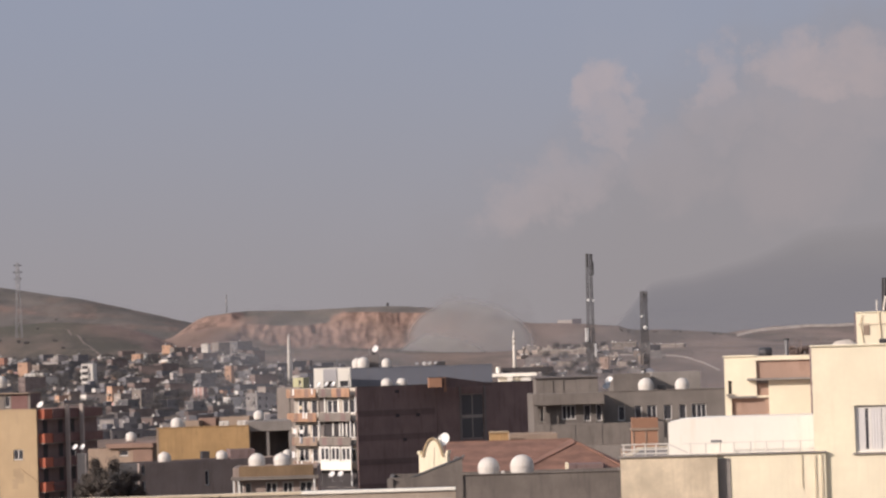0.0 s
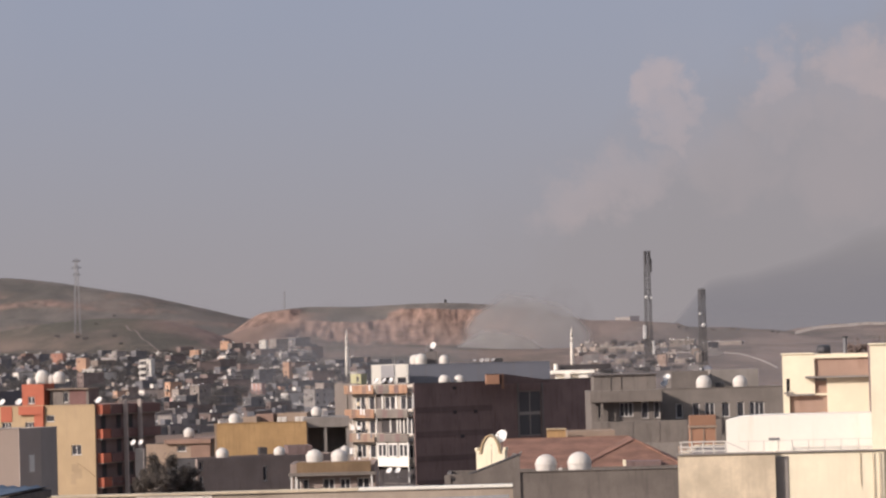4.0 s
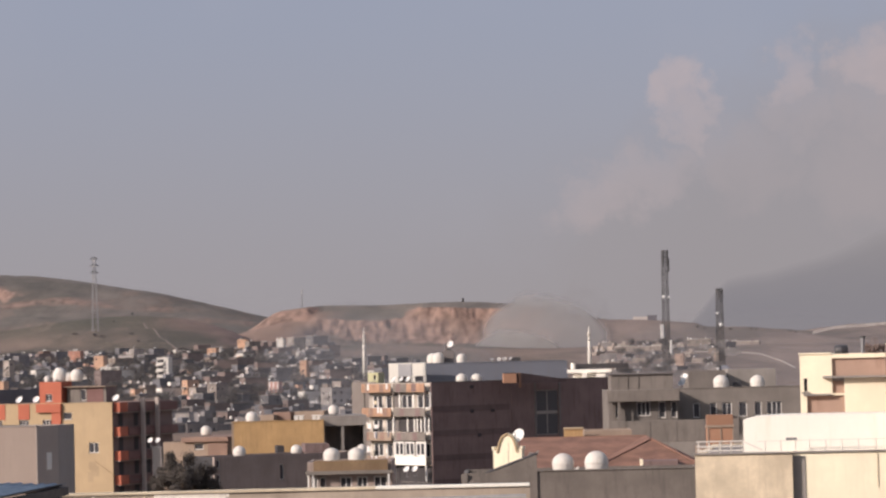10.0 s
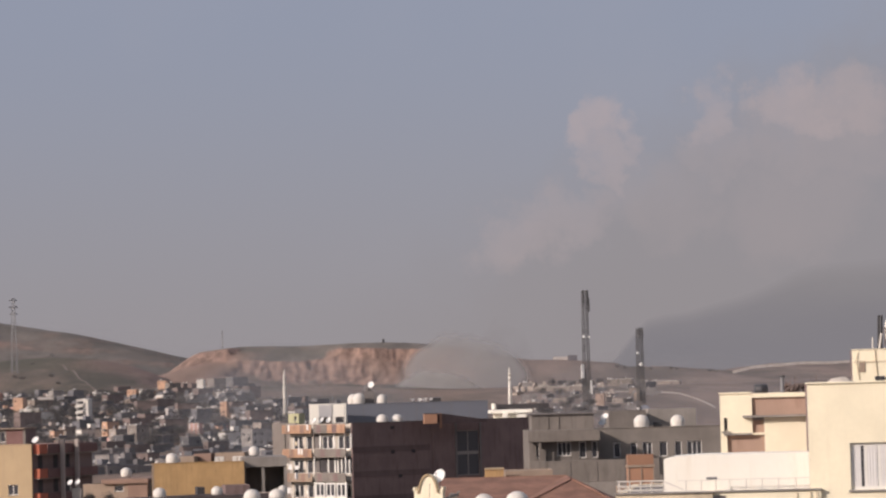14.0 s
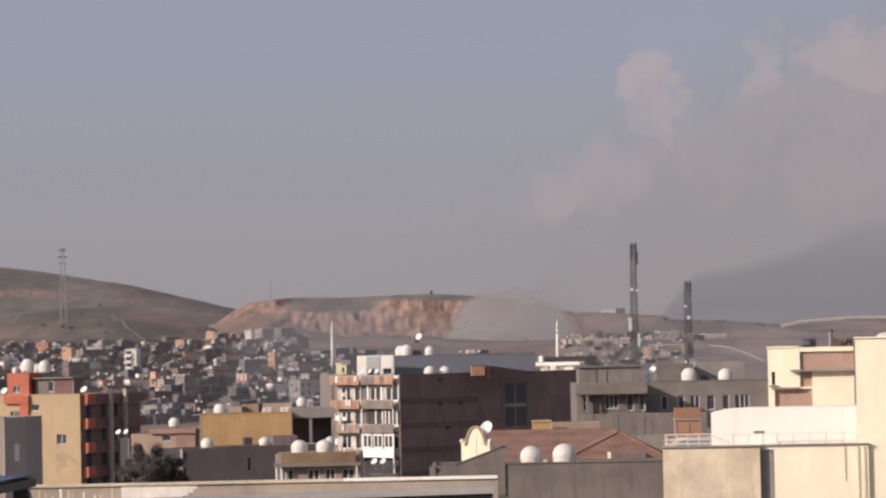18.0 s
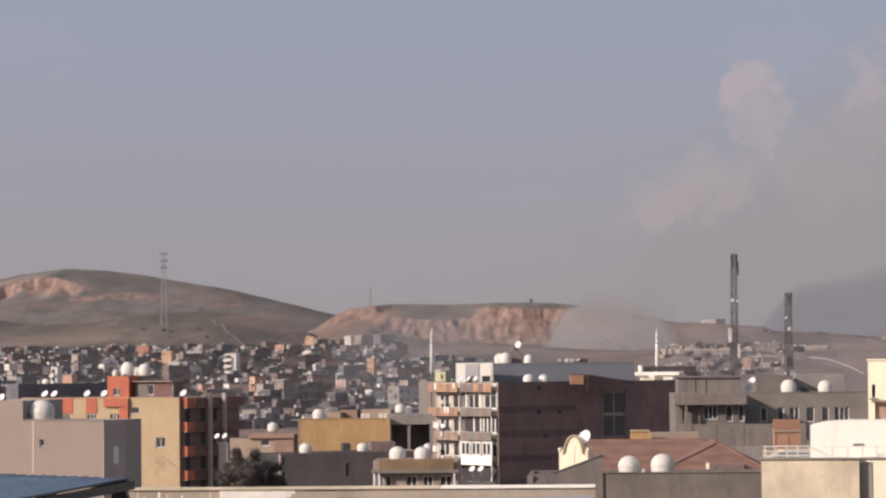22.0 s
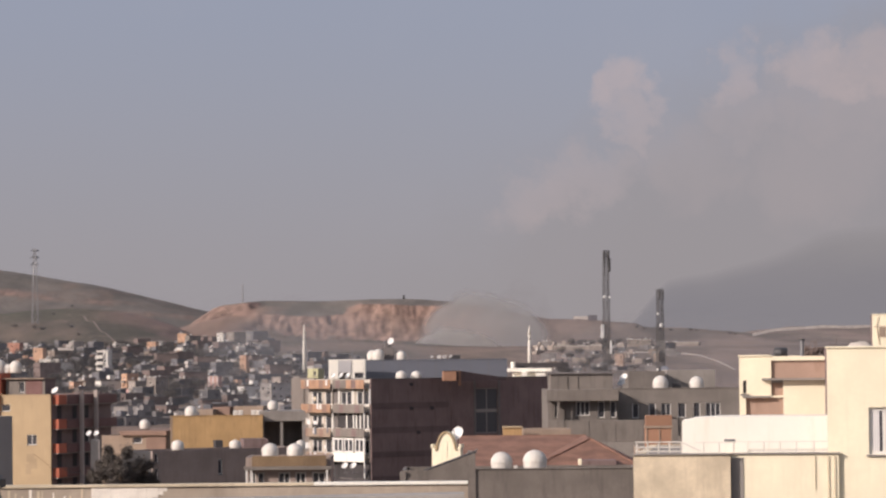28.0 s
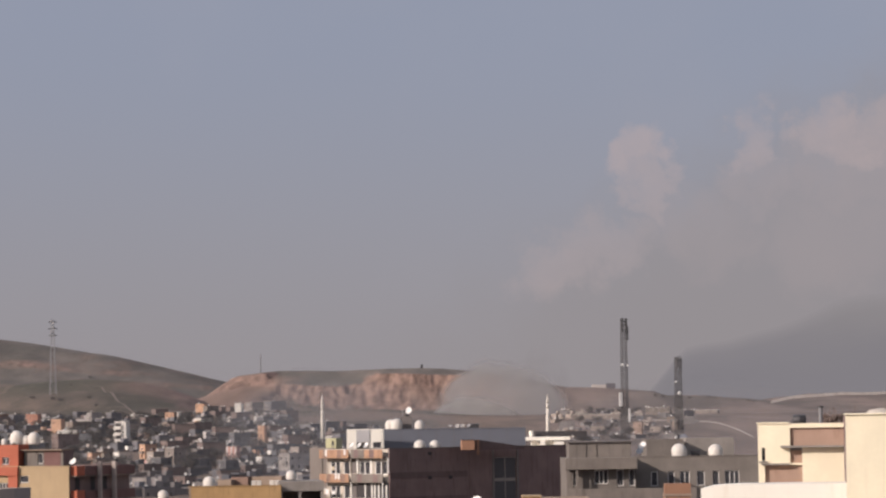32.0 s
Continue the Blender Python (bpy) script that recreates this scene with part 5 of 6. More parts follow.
def yellow():
    d, rz = 400.0, -18.0
    k = 14.5
    c, s = math.cos(radians(18)), math.sin(radians(18))
    xr, top = -49.77, 12.61
    w = (397 - 96) / k / c

    def at(px):
        return w - (397 - px) / k / c

    front = [(at(306), at(322), -28 / k, -16 / k, 1), (at(353), at(371), -88 / k, -70 / k, 2)]
    front += [(at(q - 9), at(q + 9), -42 / k, -28 / k, 3) for q in (130, 182, 232, 276)]
    ob = block("yellow_apartments", xr - w * c, d + w * s, rz, w, 18, 0, top, YELLOW, "yellow and orange plastered apartment building with balconies", "building", front=front, side=BROWN, parapet=0.3)
    for a, b in ((175, 197), (222, 243)):
        part("panel", box_bm(at(a), at(b), -0.07, -0.003, top - 27 / k, top + 0.02), ORANGE, ob, "orange painted wall panel")
    part("panel", box_bm(at(258), at(304), -0.45, -0.003, top - 15 / k, top + 0.02), ORANGE, ob, "orange painted wall panel")
    part("panel", box_bm(at(286), at(303), -0.3, -0.003, top - 42 / k, top - 15 / k - 0.003), ORANGE, ob)
    part("coping", box_bm(0, w + 0.05, -0.06, 0.3, top + 0.023, top + 0.1), YELLOW, ob)
    # stained patch and loose cable
    bm = bmesh.new()
    pts = [(at(364), top - 103 / k), (at(388), top - 120 / k), (at(396), top - 128 / k)]
    for p, q in zip(pts, pts[1:]):
        tube(bm, (p[0], -0.03, p[1]), (q[0], -0.03, q[1]), 0.03, sides=5)
    part("cable", bm, STAINED_OCHRE, ob)
    for k2, (a, b, z0, z1) in enumerate(((352, 366, 104, 118), (356, 371, 112, 130), (350, 360, 122, 140))):
        part("damp_stain", box_bm(at(a), at(b), -0.004 - 0.002 * k2, -0.001, top - z1 / k, top - z0 / k), DAMP, ob, "darker damp stain on the plaster")
    # stair tower and roof storey
    tz = 15.33
    block("stair_tower", xr - (397 - 262) / k, d + (397 - 262) / k * s / c + 0.2, rz, (311 - 262) / k / c - 0.6, 3, top - 0.3, tz, ORANGE, "orange plastered stair tower with a white window", "building", parapet=0.1,
               front=[(0.8, 1.7, -35 / k, -22 / k, 2)], side=ORANGE)
    rs = block("roof_storey", xr - (397 - 312) / k, d + (397 - 312) / k * s / c + 1.2, rz, (384 - 312) / k / c, 3, top - 0.3, 14.58, GREY, "grey and brown set-back roof storey", "building", parapet=0.1,
               front=[(1.8, 2.5, -1.6, -0.3, 1)], side=BROWN)
    part("panel", box_bm(2.7, 4.9, -0.05, -0.003, 0, 14.58 - top + 0.2), MAROON, rs, "dark red-brown wall panel")
    part("roof_slab", box_bm(-0.3, 5.3, -0.5, 3.1, 14.58 - top + 0.303, 14.58 - top + 0.42), TAN, rs)
    for px, dd in ((303, 1.75), (319, 1.15), (334, 1.55), (284, 0.8)):
        tank(-57.19 + (px - 298) / 14.3, 404 + (px % 4) * 0.5, tz - 0.1, dd, 1.15)
    for px in (150, 168, 231, 263, 412):
        dish(-67.34 + (px - 150) / k, d + (397 - px) / k * s / c + 1.0, top - 0.3, 0.95, turn=-28 - px % 9)
    # shaded balcony side
    m = pose(w, 0.25, 0, 0, 0, 90)
    for q in range(5):
        zt = top - q * 43 / k
        bal = part("balcony", box_bm(0.3, 2.6, -0.8, -0.68, zt - 17 / k, zt), ORANGE, ob, "orange painted balcony parapet", m=m)
        part("end_wall", box_bm(0.3, 0.42, -0.675, -0.01, zt - 17 / k, zt), ORANGE, bal)
        part("floor", box_bm(0.3, 17.7, -0.67, -0.01, zt - 19 / k, zt - 17.1 / k), CONCRETE, ob, m=m)
        part("balcony", box_bm(2.8, 17.7, -0.8, -0.68, zt - 17 / k, zt - 1.5 / k), MAROON, ob, "dark maroon balcony parapet", m=m)
        for e in (1.5, 6.0, 9.5):
            part("door", box_bm(e, e + 1.3, -0.03, -0.003, zt - 43 / k, zt - 20 / k), DARK, ob, m=m)
    for e, r in ((6.0, 0.2), (10.3, 0.2)):
        part("column", box_bm(e, e + 2 * r, -1.45, -0.95, 0, top + 0.5, bevel=0.03), SIDE_TAUPE, ob, "pale concrete balcony column", m=m)
    bm = bmesh.new()
    for q in range(8):
        tube(bm, (1 + q * 0.9, -1.1, top - 9.0 - 0.6 * math.sin(q * 0.39)), (1.9 + q * 0.9, -1.1, top - 9.0 - 0.6 * math.sin(q * 0.39 + 0.39)), 0.04, sides=5)
    part("cable", bm, DARK_STEEL, ob, m=m)


taupe()
yellow()


# ---- ochre, dark grey and beige houses in the hollow ----
def hollow():
    k = 19.33
    top = 11.63
    x0 = -26.55
    ob = block("ochre_building", x0, 302, 2, (438 - 274) / k, 4.5, 0, top, OCHRE, "ochre plastered building with a plain stained wall", "building", parapet=0.2)
    part("coping", box_bm(-0.05, 8.5, -0.06, 0.3, top + 0.003, top + 0.05), OCHRE, ob)
    part("strip", box_bm(0.02, 0.18, -0.03, -0.003, 4, top), TAN, ob)
    # unfinished storey with dark openings under a slab
    x1, t1 = -18.23, 12.00
    g = thing("unfinished_house", pose(x1, 303, 0, 0, 0, 6), "unfinished concrete house with dark open bays under a slab", "house")
    W = (516 - 438) / 19.1
    part("slab", box_bm(-0.1, W, 0, 8, t1 - 0.95, t1, bevel=0.02), CONCRETE, g)
    part("slab", box_bm(-0.1, W, 0, 8, t1 - 3.9, t1 - 3.6), CONCRETE, g)
    part("back_wall", box_bm(0.1, W - 0.1, 3, 3.2, 0, t1 - 0.96), GREY, g)
    part("side_wall", box_bm(W - 0.25, W - 0.01, 0.5, 2.95, 0, t1 - 0.96), GREY_DARK, g)
    for q in (0.0, 0.42, 0.93):
        part("column", box_bm(W * q, W * q + 0.28, 0.1, 0.4, 0, t1 - 0.96), CONCRETE, g)
    part("wall", box_bm(0, W, 0.5, 0.7, 0, t1 - 3.91), GREY, g)
    # clutter on the roofs
    tank(-24.99, 306, top - 0.2, 1.15, 1.0)
    tank(-17.33, 306, t1, 1.0, 1.0)
    block("roof_shed", -24.32, 307.5, -14, (352 - 327) / 19, 2.2, top - 0.2, 12.15, TAN, "tan rendered roof shed", "shed", parapet=0.05)
    block("roof_shed", -23.15, 308.5, -14, (384 - 352) / 19, 2.2, top - 0.2, 12.35, RUST, "brick roof shed with a sloping top", "shed", parapet=0.05)
    block("low_wall", -21.16, 308.5, -10, (442 - 388) / 19, 3, top - 0.2, 12.39, TAN, "low white and tan roof wall", "wall", parapet=0.3)
    for px in (393, 402, 425, 434):
        part_w = thing("white_crate", pose(-20.82 + (px - 393) / 19, 306, top - 0.2), "white plastic crate on the roof", "crate", "crates on the roof")
        part("body", box_bm(-0.2, 0.2, -0.2, 0.2, 0, 0.55, bevel=0.03), TANK, part_w)
        part("lid", box_bm(-0.22, 0.22, -0.22, 0.22, 0.553, 0.62), PVC, part_w)
    # dark grey house with dim wall
    kk = 22.3
    t2 = 9.64
    # Left wall takes the dark sheet colour, shade painted over its sunlit side.
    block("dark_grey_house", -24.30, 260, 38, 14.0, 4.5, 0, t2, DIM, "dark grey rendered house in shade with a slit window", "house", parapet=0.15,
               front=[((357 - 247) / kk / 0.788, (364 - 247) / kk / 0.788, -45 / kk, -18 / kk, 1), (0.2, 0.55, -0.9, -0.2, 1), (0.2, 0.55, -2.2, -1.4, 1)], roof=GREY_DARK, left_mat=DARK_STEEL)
    tank(-22.59, 263.5, t2 - 0.15, 1.05, 0.9)
    tank(-18.25, 267.5, t2 - 0.15, 0.95, 0.85)
    block("brown_shed", -17.71, 270, 10, (446 - 402) / 21.8, 3, t2 - 1.5, 10.27, BROWN, "low brown shed with a rounded roof", "shed", parapet=0.05)
    block("brown_shed", -20.16, 272, 10, (365 - 352) / 21.6, 2, t2 - 1.5, 10.12, DARK, "small dark roof hatch house", "shed", parapet=0.05)
    # lower house with an ochre parapet and white windows
    d3, k3 = 245.0, 23.67
    t3 = 9.61
    x3 = -15.94
    w3 = (562 - 412) / k3
    front = [((px - 412) / k3, (px + wd - 412) / k3, -54 / k3, -27 / k3, n) for px, wd, n in ((418, 12, 2), (434, 10, 1), (470, 20, 2), (500, 18, 2), (530, 22, 2))]
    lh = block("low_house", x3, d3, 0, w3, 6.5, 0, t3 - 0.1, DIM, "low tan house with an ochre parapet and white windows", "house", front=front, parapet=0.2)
    part("parapet", box_bm(0.5, w3 - 0.3, -0.5, -0.35, t3 - 18 / k3, t3 + 0.02), STAINED_OCHRE, lh, "stained ochre roof parapet")
    part("eave_slab", box_bm(-0.1, w3 + 0.1, -0.8, -0.01, t3 - 24 / k3, t3 - 18.2 / k3), GREY_LIGHT, lh)
    for q in (0.05, 0.4, w3 - 0.3):
        part("post", box_bm(q, q + 0.12, -0.75, -0.6, 3, t3 - 24.2 / k3), PVC, lh)
    for px, dd in ((454, 1.28), (498, 1.25)):
        tank(-14.25 + (px - 454) / 23.5, 247.5, t3 - 0.25, dd, 0.95)
    tank(-12.04, 249.4, t3 + 0.25, 0.75, 1.1)
    # beige house; trees in front of it stand in for a cast shadow
    b = block("beige_house", -33.76, 310, -12, (276 - 156) / 18.7, 8, 0, 9.74, TAN, "beige rendered house with a brown roof slab", "house", parapet=0.1,
              front=[((213 - 156) / 18.7, (230 - 156) / 18.7, -0.75, -0.15, 1)])
    part("roof_slab", box_bm((192 - 156) / 18.7, 6.5, -0.4, 8, 9.74 + 0.003, 10.17), RUST, b)
    # Brown slab paints the shaded end of the front.
    part("shade_wall", box_bm((240 - 156) / 18.7, 6.4, -0.3, -0.003, 0, 9.58), RUST, b)
    tank(-29.96, 313, 10.17, 1.05, 1.0)
    for px in (134, 147):
        dish(-36.85 + (px - 140) / 17.5, 330, 8.66, 0.62, turn=-35)
    # Dark left wall again stands for shade where the sun would strike.
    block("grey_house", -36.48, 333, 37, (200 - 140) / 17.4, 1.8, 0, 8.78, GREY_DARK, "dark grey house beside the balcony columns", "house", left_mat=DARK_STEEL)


hollow()


WALLS = [material("town_wall", c, vary=0.22, dirt=tuple(q * 0.5 for q in c), each=0.35) for c in
         ((0.205, 0.192, 0.192), (0.170, 0.166, 0.178), (0.245, 0.20, 0.17), (0.33, 0.285, 0.255), (0.44, 0.405, 0.385), (0.150, 0.148, 0.162), (0.28, 0.17, 0.135), (0.155, 0.154, 0.170),
          (0.195, 0.150, 0.138), (0.40, 0.295, 0.24))]
PEACH = material("peach_plaster", (0.56, 0.355, 0.245), vary=0.15)
SALMON = material("salmon_plaster", (0.46, 0.235, 0.17), vary=0.15)
PINK = material("pink_plaster", (0.62, 0.36, 0.32), vary=0.12)
WHITEWASH = material("town_whitewash", (0.74, 0.71, 0.66), vary=0.1, dirt=(0.5, 0.46, 0.42))


# ---- masts, minarets, pylon ----
def lattice(name, x, y, z0, h, w0, w1, panels, label, category, leg=0.07, mat=MAST, drums=()):
    ob = thing(name, pose(x, y, z0, 0, 0, 20), label, category)
    corners = [(-1, -1), (1, -1), (1, 1), (-1, 1)]

    def at(c, q):
        r = (w0 + (w1 - w0) * q) / 2
        return Vector((c[0] * r, c[1] * r, q * h))

    for c in corners:
        part("leg", tube_bm(at(c, 0), at(c, 1), leg, leg * 0.8, sides=6), mat, ob)
    for k in range(panels):
        q0, q1 = k / panels, (k + 1) / panels
        for a, b in zip(corners, corners[1:] + corners[:1]):
            for p, q in ((at(a, q0), at(b, q1)), (at(b, q0), at(a, q1)), (at(a, q1), at(b, q1))):
                part("brace", tube_bm(p, q, leg * 0.4, sides=4), mat, ob)
    for q, side, r in drums:
        zz = q * h
        bm = lathe_bm([(r * 0.9, 0), (r, 0.05), (r, 0.25), (r * 0.6, 0.33)], 16)
        part("drum_antenna", bm, DISH, ob, "white round microwave drum antenna", m=pose(side * (w0 / 2 + r * 0.4), -w0 / 2 - 0.1, zz, 90, 0, 0))
    return ob


def skyline():
    h1 = 32.09 - 11
    m1 = lattice("lattice_mast", 21.77, 480, 11, h1, 0.92, 0.60, 16, "tall grey steel lattice radio mast with antennas on a roof", "mast", leg=0.066, drums=((0.68, -1, 0.22), (0.675, 0.5, 0.16), (0.42, -1.6, 0.14)))
    for q, s in ((0.955, -0.8), (0.9, 0.8), (0.955, 0.5), (0.44, -1.4), (0.44, -1.9), (0.33, 1)):
        part("panel_antenna", box_bm(-0.13, 0.13, -0.08, 0.08, -1.0, 1.0, bevel=0.03), DISH if q < 0.5 else MAST, m1, m=pose(s * 0.5, -0.5, h1 * q))
    block("mast_house", 19.36, 478, 8, 4.2, 5, 0, 11.02, GREY, "grey house that carries a radio mast", "house", parapet=0.0)
    h2 = 27.17 - 12
    m2 = lattice("lattice_mast", 32.10, 520, 12, h2, 1.05, 0.72, 12, "grey steel lattice radio mast with drum antennas", "mast", leg=0.078, drums=((0.62, -0.2, 0.30), (0.74, -1.2, 0.18), (0.16, -1.4, 0.2)))
    for q in (0.94,):
        for s in (-0.3, 0.3):
            part("panel_antenna", box_bm(-0.1, 0.1, -0.1, 0.1, -0.8, 0.8, bevel=0.03), MAST, m2, m=pose(s, -0.55, h2 * q))
    part("dish_antenna", lathe_bm([(0.1, 0), (0.6, 0.08), (0.95, 0.3), (0.95, 0.34), (0.6, 0.13)], 20), BLUE_GREY, m2, "large grey-blue dish antenna", m=pose(0.2, -0.9, 2.0, 60, 0, -40))
    block("mast_house", 29.95, 518, 8, 4.2, 5, 0, 12.02, GREY, "grey house that carries a radio mast", "house", parapet=0.0)
    # power pylon on the spur
    gz = float(height(-381.9, 2960))
    hh = 117.01 - gz + 1
    py = lattice("power_pylon", -381.9, 2960, gz - 1, hh, 5.6, 1.9, 12, "grey steel lattice power pylon on the hillside", "pylon", leg=0.19, mat=STEEL)
    for q, r in ((0.97, 3.7), (0.88, 4.4), (0.79, 3.7)):
        bm = bmesh.new()
        tube(bm, (-r, 0, q * hh), (r, 0, q * hh), 0.36, sides=5)
        tube(bm, (-r, 0, q * hh), (0, 0, q * hh + 2.0), 0.25, sides=5)
        tube(bm, (r, 0, q * hh), (0, 0, q * hh + 2.0), 0.25, sides=5)
        part("cross_arm", bm, STEEL, py)
    # small tower and low buildings on the crest
    gz = float(height(-58.85, 2110 * FAR))
    lattice("crest_tower", -58.76, 2110 * FAR, gz - 0.5, 83.0 - gz + 0.5, 1.9, 1.3, 3, "small dark lookout tower on the flat hilltop", "tower", leg=0.3, mat=DARK_STEEL)
    for xa, xb, zt, mt, lab in ((126.1, 142.0, 58.0, WALLS[4], "long pale low building on the ridge"), (142.1, 152.0, 59.2, SLATE, "dark square building on the ridge"), (102.7, 126.0, 54.6, WALLS[3], "low pale wall on the ridge")):
        gz = float(height(xa + 8, 2100 * FAR))
        block("ridge_building", xa, 2100 * FAR, 0, xb - xa, 13, min(gz, zt) - 4, zt, mt, lab, "building")
    # mast on the flat hill
    gz = float(height(-235.0, 2110 * FAR))
    lattice("hilltop_mast", -235.0, 2110 * FAR, gz - 0.5, 96.8 - gz + 0.5, 0.9, 0.6, 8, "thin grey mast on the flat hilltop", "mast", leg=0.16, mat=STEEL)
    # minarets
    for x, y, zt, r, hv in ((-71.70, 900 * FAR, 32.30, 0.76, True), (37.08, 1000 * FAR, 32.29, 0.8, False)):
        z0 = float(height(x, y))
        ob = thing("minaret", pose(x, y, z0), "slender pale stone minaret with a pointed cap", "minaret", "minarets")
        H = zt - z0
        part("shaft", lathe_bm([(r * 1.3, 0), (r * 1.2, H * 0.55), (r, H * 0.6), (r, H - 7.8)], 14), MINARET, ob)
        if hv:
            part("balcony", lathe_bm([(r, 0), (r * 1.22, 0.5), (r * 1.25, 1.3), (r * 1.2, 1.3), (r * 1.16, 0.7), (r, 0.6)], 14), MINARET, ob, m=pose(0, 0, H * 0.62))
        part("lantern", lathe_bm([(r * 0.88, 0), (r * 0.88, 2.7)], 14), MINARET, ob, m=pose(0, 0, H - 7.8))
        part("cap", lathe_bm([(r * 1.02, 0), (r * 0.75, 1.9), (r * 0.35, 3.9), (0.05, 5.1)], 14), MINARET, ob, m=pose(0, 0, H - 5.1))


skyline()


# ---- the town on the slope ----
def house_meshes(w, d, storeys, keep):
    """Meshes of a flat-roofed town house: wall with window holes on two sides, slab roof, parapet."""
    h = storeys * 2.9 + 0.5
    holes_f, holes_l = [], []
    for s in range(storeys):
        z = 0.9 + s * 2.9
        n = max(1, int(w / 2.2))
        hw = min(0.42, w / n * 0.25)
        holes_f += [((q + 0.5) * w / n - hw, (q + 0.5) * w / n + hw, z + 0.1, z + 1.15) for q in range(n)]
        n = max(1, int(d / 2.6))
        hw = min(0.5, d / n * 0.25)
        holes_l += [((q + 0.5) * (d - 0.25) / n - hw, (q + 0.5) * (d - 0.25) / n + hw, z + 0.1, z + 1.15) for q in range(n)]
    if keep < 1:
        holes_f = [o for o in holes_f if random.random() < keep]
        holes_l = [o for o in holes_l if random.random() < keep + 0.2]
    return h, holes_f, holes_l


def town_house(w, d, storeys, mat, label, name="town_house", trim=CONCRETE, glazed=True, shed=0):
    """A flat-roofed town house; glazed ones carry panes, balconies and frames, plain ones only their openings."""
    ob = thing(name, Matrix(), label, "house", "houses of the hillside town")
    h, hf, hl = house_meshes(w, d, storeys, 0.6)
    side = pose(0, d, 0, 0, 0, -90)
    part("wall", wall_bm(w, h, hf), mat, ob)
    part("wall", wall_bm(d - 0.25, h, hl), mat, ob, m=side)
    bm = bmesh.new()
    v = [bm.verts.new(p) for p in ((w - 0.002, 0.254, 0), (w - 0.002, d - 0.002, 0), (0.254, d - 0.002, 0), (0.254, d - 0.252, 0), (w - 0.252, d - 0.252, 0), (w - 0.252, 0.254, 0))]
    f = bm.faces.new(v)
    up = bmesh.ops.extrude_face_region(bm, geom=[f])["geom"]
    bmesh.ops.translate(bm, verts=[g for g in up if isinstance(g, bmesh.types.BMVert)], vec=(0, 0, h))
    bmesh.ops.recalc_face_normals(bm, faces=bm.faces)
    part("back_wall", bm, mat, ob)
    part("roof", box_bm(-0.3, w + 0.1, -0.3, d + 0.1, h + 0.003, h + 0.2), trim, ob)
    if storeys > 1:
        part("floor", box_bm(0.26, w - 0.26, 0.26, d - 0.26, 2.7, 2.9), DARK, ob)
    if shed:
        part("roof_room", box_bm(w * 0.45, w * 0.45 + 2.6, d * 0.35, d * 0.35 + 2.4, h + 0.203, h + 2.3, bevel=0.04), mat, ob)
        part("parapet", box_bm(-0.25, w * 0.4, -0.25, -0.1, h + 0.203, h + 0.8), trim, ob)
    if glazed:
        for s in range(storeys - 1):
            part("balcony", box_bm(-1.0, -0.003, d * 0.15, d * 0.8, 2.6 + s * 2.9, 3.5 + s * 2.9), trim, ob)
        for o in hl[::2]:
            part("window", wall_bm(o[1] - o[0], 1.05, [(0.1, (o[1] - o[0]) / 2 - 0.05, 0.1, 0.95), ((o[1] - o[0]) / 2 + 0.05, o[1] - o[0] - 0.1, 0.1, 0.95)], 0.05), PVC, ob, m=side @ pose(o[0], 0.08, o[2]))
        for o in hf[::3]:
            part("window", box_bm(o[0], o[1], 0.12, 0.16, o[2], o[3]), GLASS, ob)
    return ob


def small_tank():
    ob = thing("water_tank", Matrix(), "small white water tank on a town roof", "water tank", "town water tanks")
    part("shell", lathe_bm([(0.45, 0), (0.62, 0.15), (0.66, 0.6), (0.6, 0.95), (0.4, 1.2), (0.12, 1.3)], 12), TANK, ob)
    part("lid", lathe_bm([(0.18, 1.28), (0.18, 1.36), (0.05, 1.38)], 8), TANK, ob)
    return ob


def tree_thing(seed, h=6.0):
    rng = random.Random(seed)
    ob = thing("tree", Matrix(), "dark green tree among the town houses", "tree", "trees of the town")
    bm = bmesh.new()
    tube(bm, (0, 0, 0), (0.1, 0, h * 0.45), 0.2, 0.13, sides=7)
    limbs = []
    for k in range(6):
        a = k * 1.05 + rng.random()
        e = Vector((math.cos(a) * h * 0.25, math.sin(a) * h * 0.25, h * rng.uniform(0.6, 0.8)))
        tube(bm, (0.1, 0, h * 0.4), e, 0.09, 0.03, sides=5)
        limbs.append(e)
    part("trunk", bm, BARK, ob)
    verts, faces = [], []
    for k in range(800):
        c = rng.choice(limbs) * rng.uniform(0.75, 1.15) + Vector([rng.gauss(0, h * 0.09) for _ in range(3)])
        n = Vector([rng.gauss(0, 1) for _ in range(3)]).normalized()
        u = n.orthogonal().normalized()
        v = n.cross(u)
        s = rng.uniform(0.12, 0.25)
        i = len(verts)
        verts += [tuple(c + u * s), tuple(c + v * s * 0.6), tuple(c - u * s), tuple(c - v * s * 0.6)]
        faces.append((i, i + 1, i + 2, i + 3))
    me = bpy.data.meshes.new("crown")
    me.from_pydata(verts, [], faces)
    me.materials.append(TOWN_FOLIAGE)
    part("crown", me, TOWN_FOLIAGE, ob)
    return ob


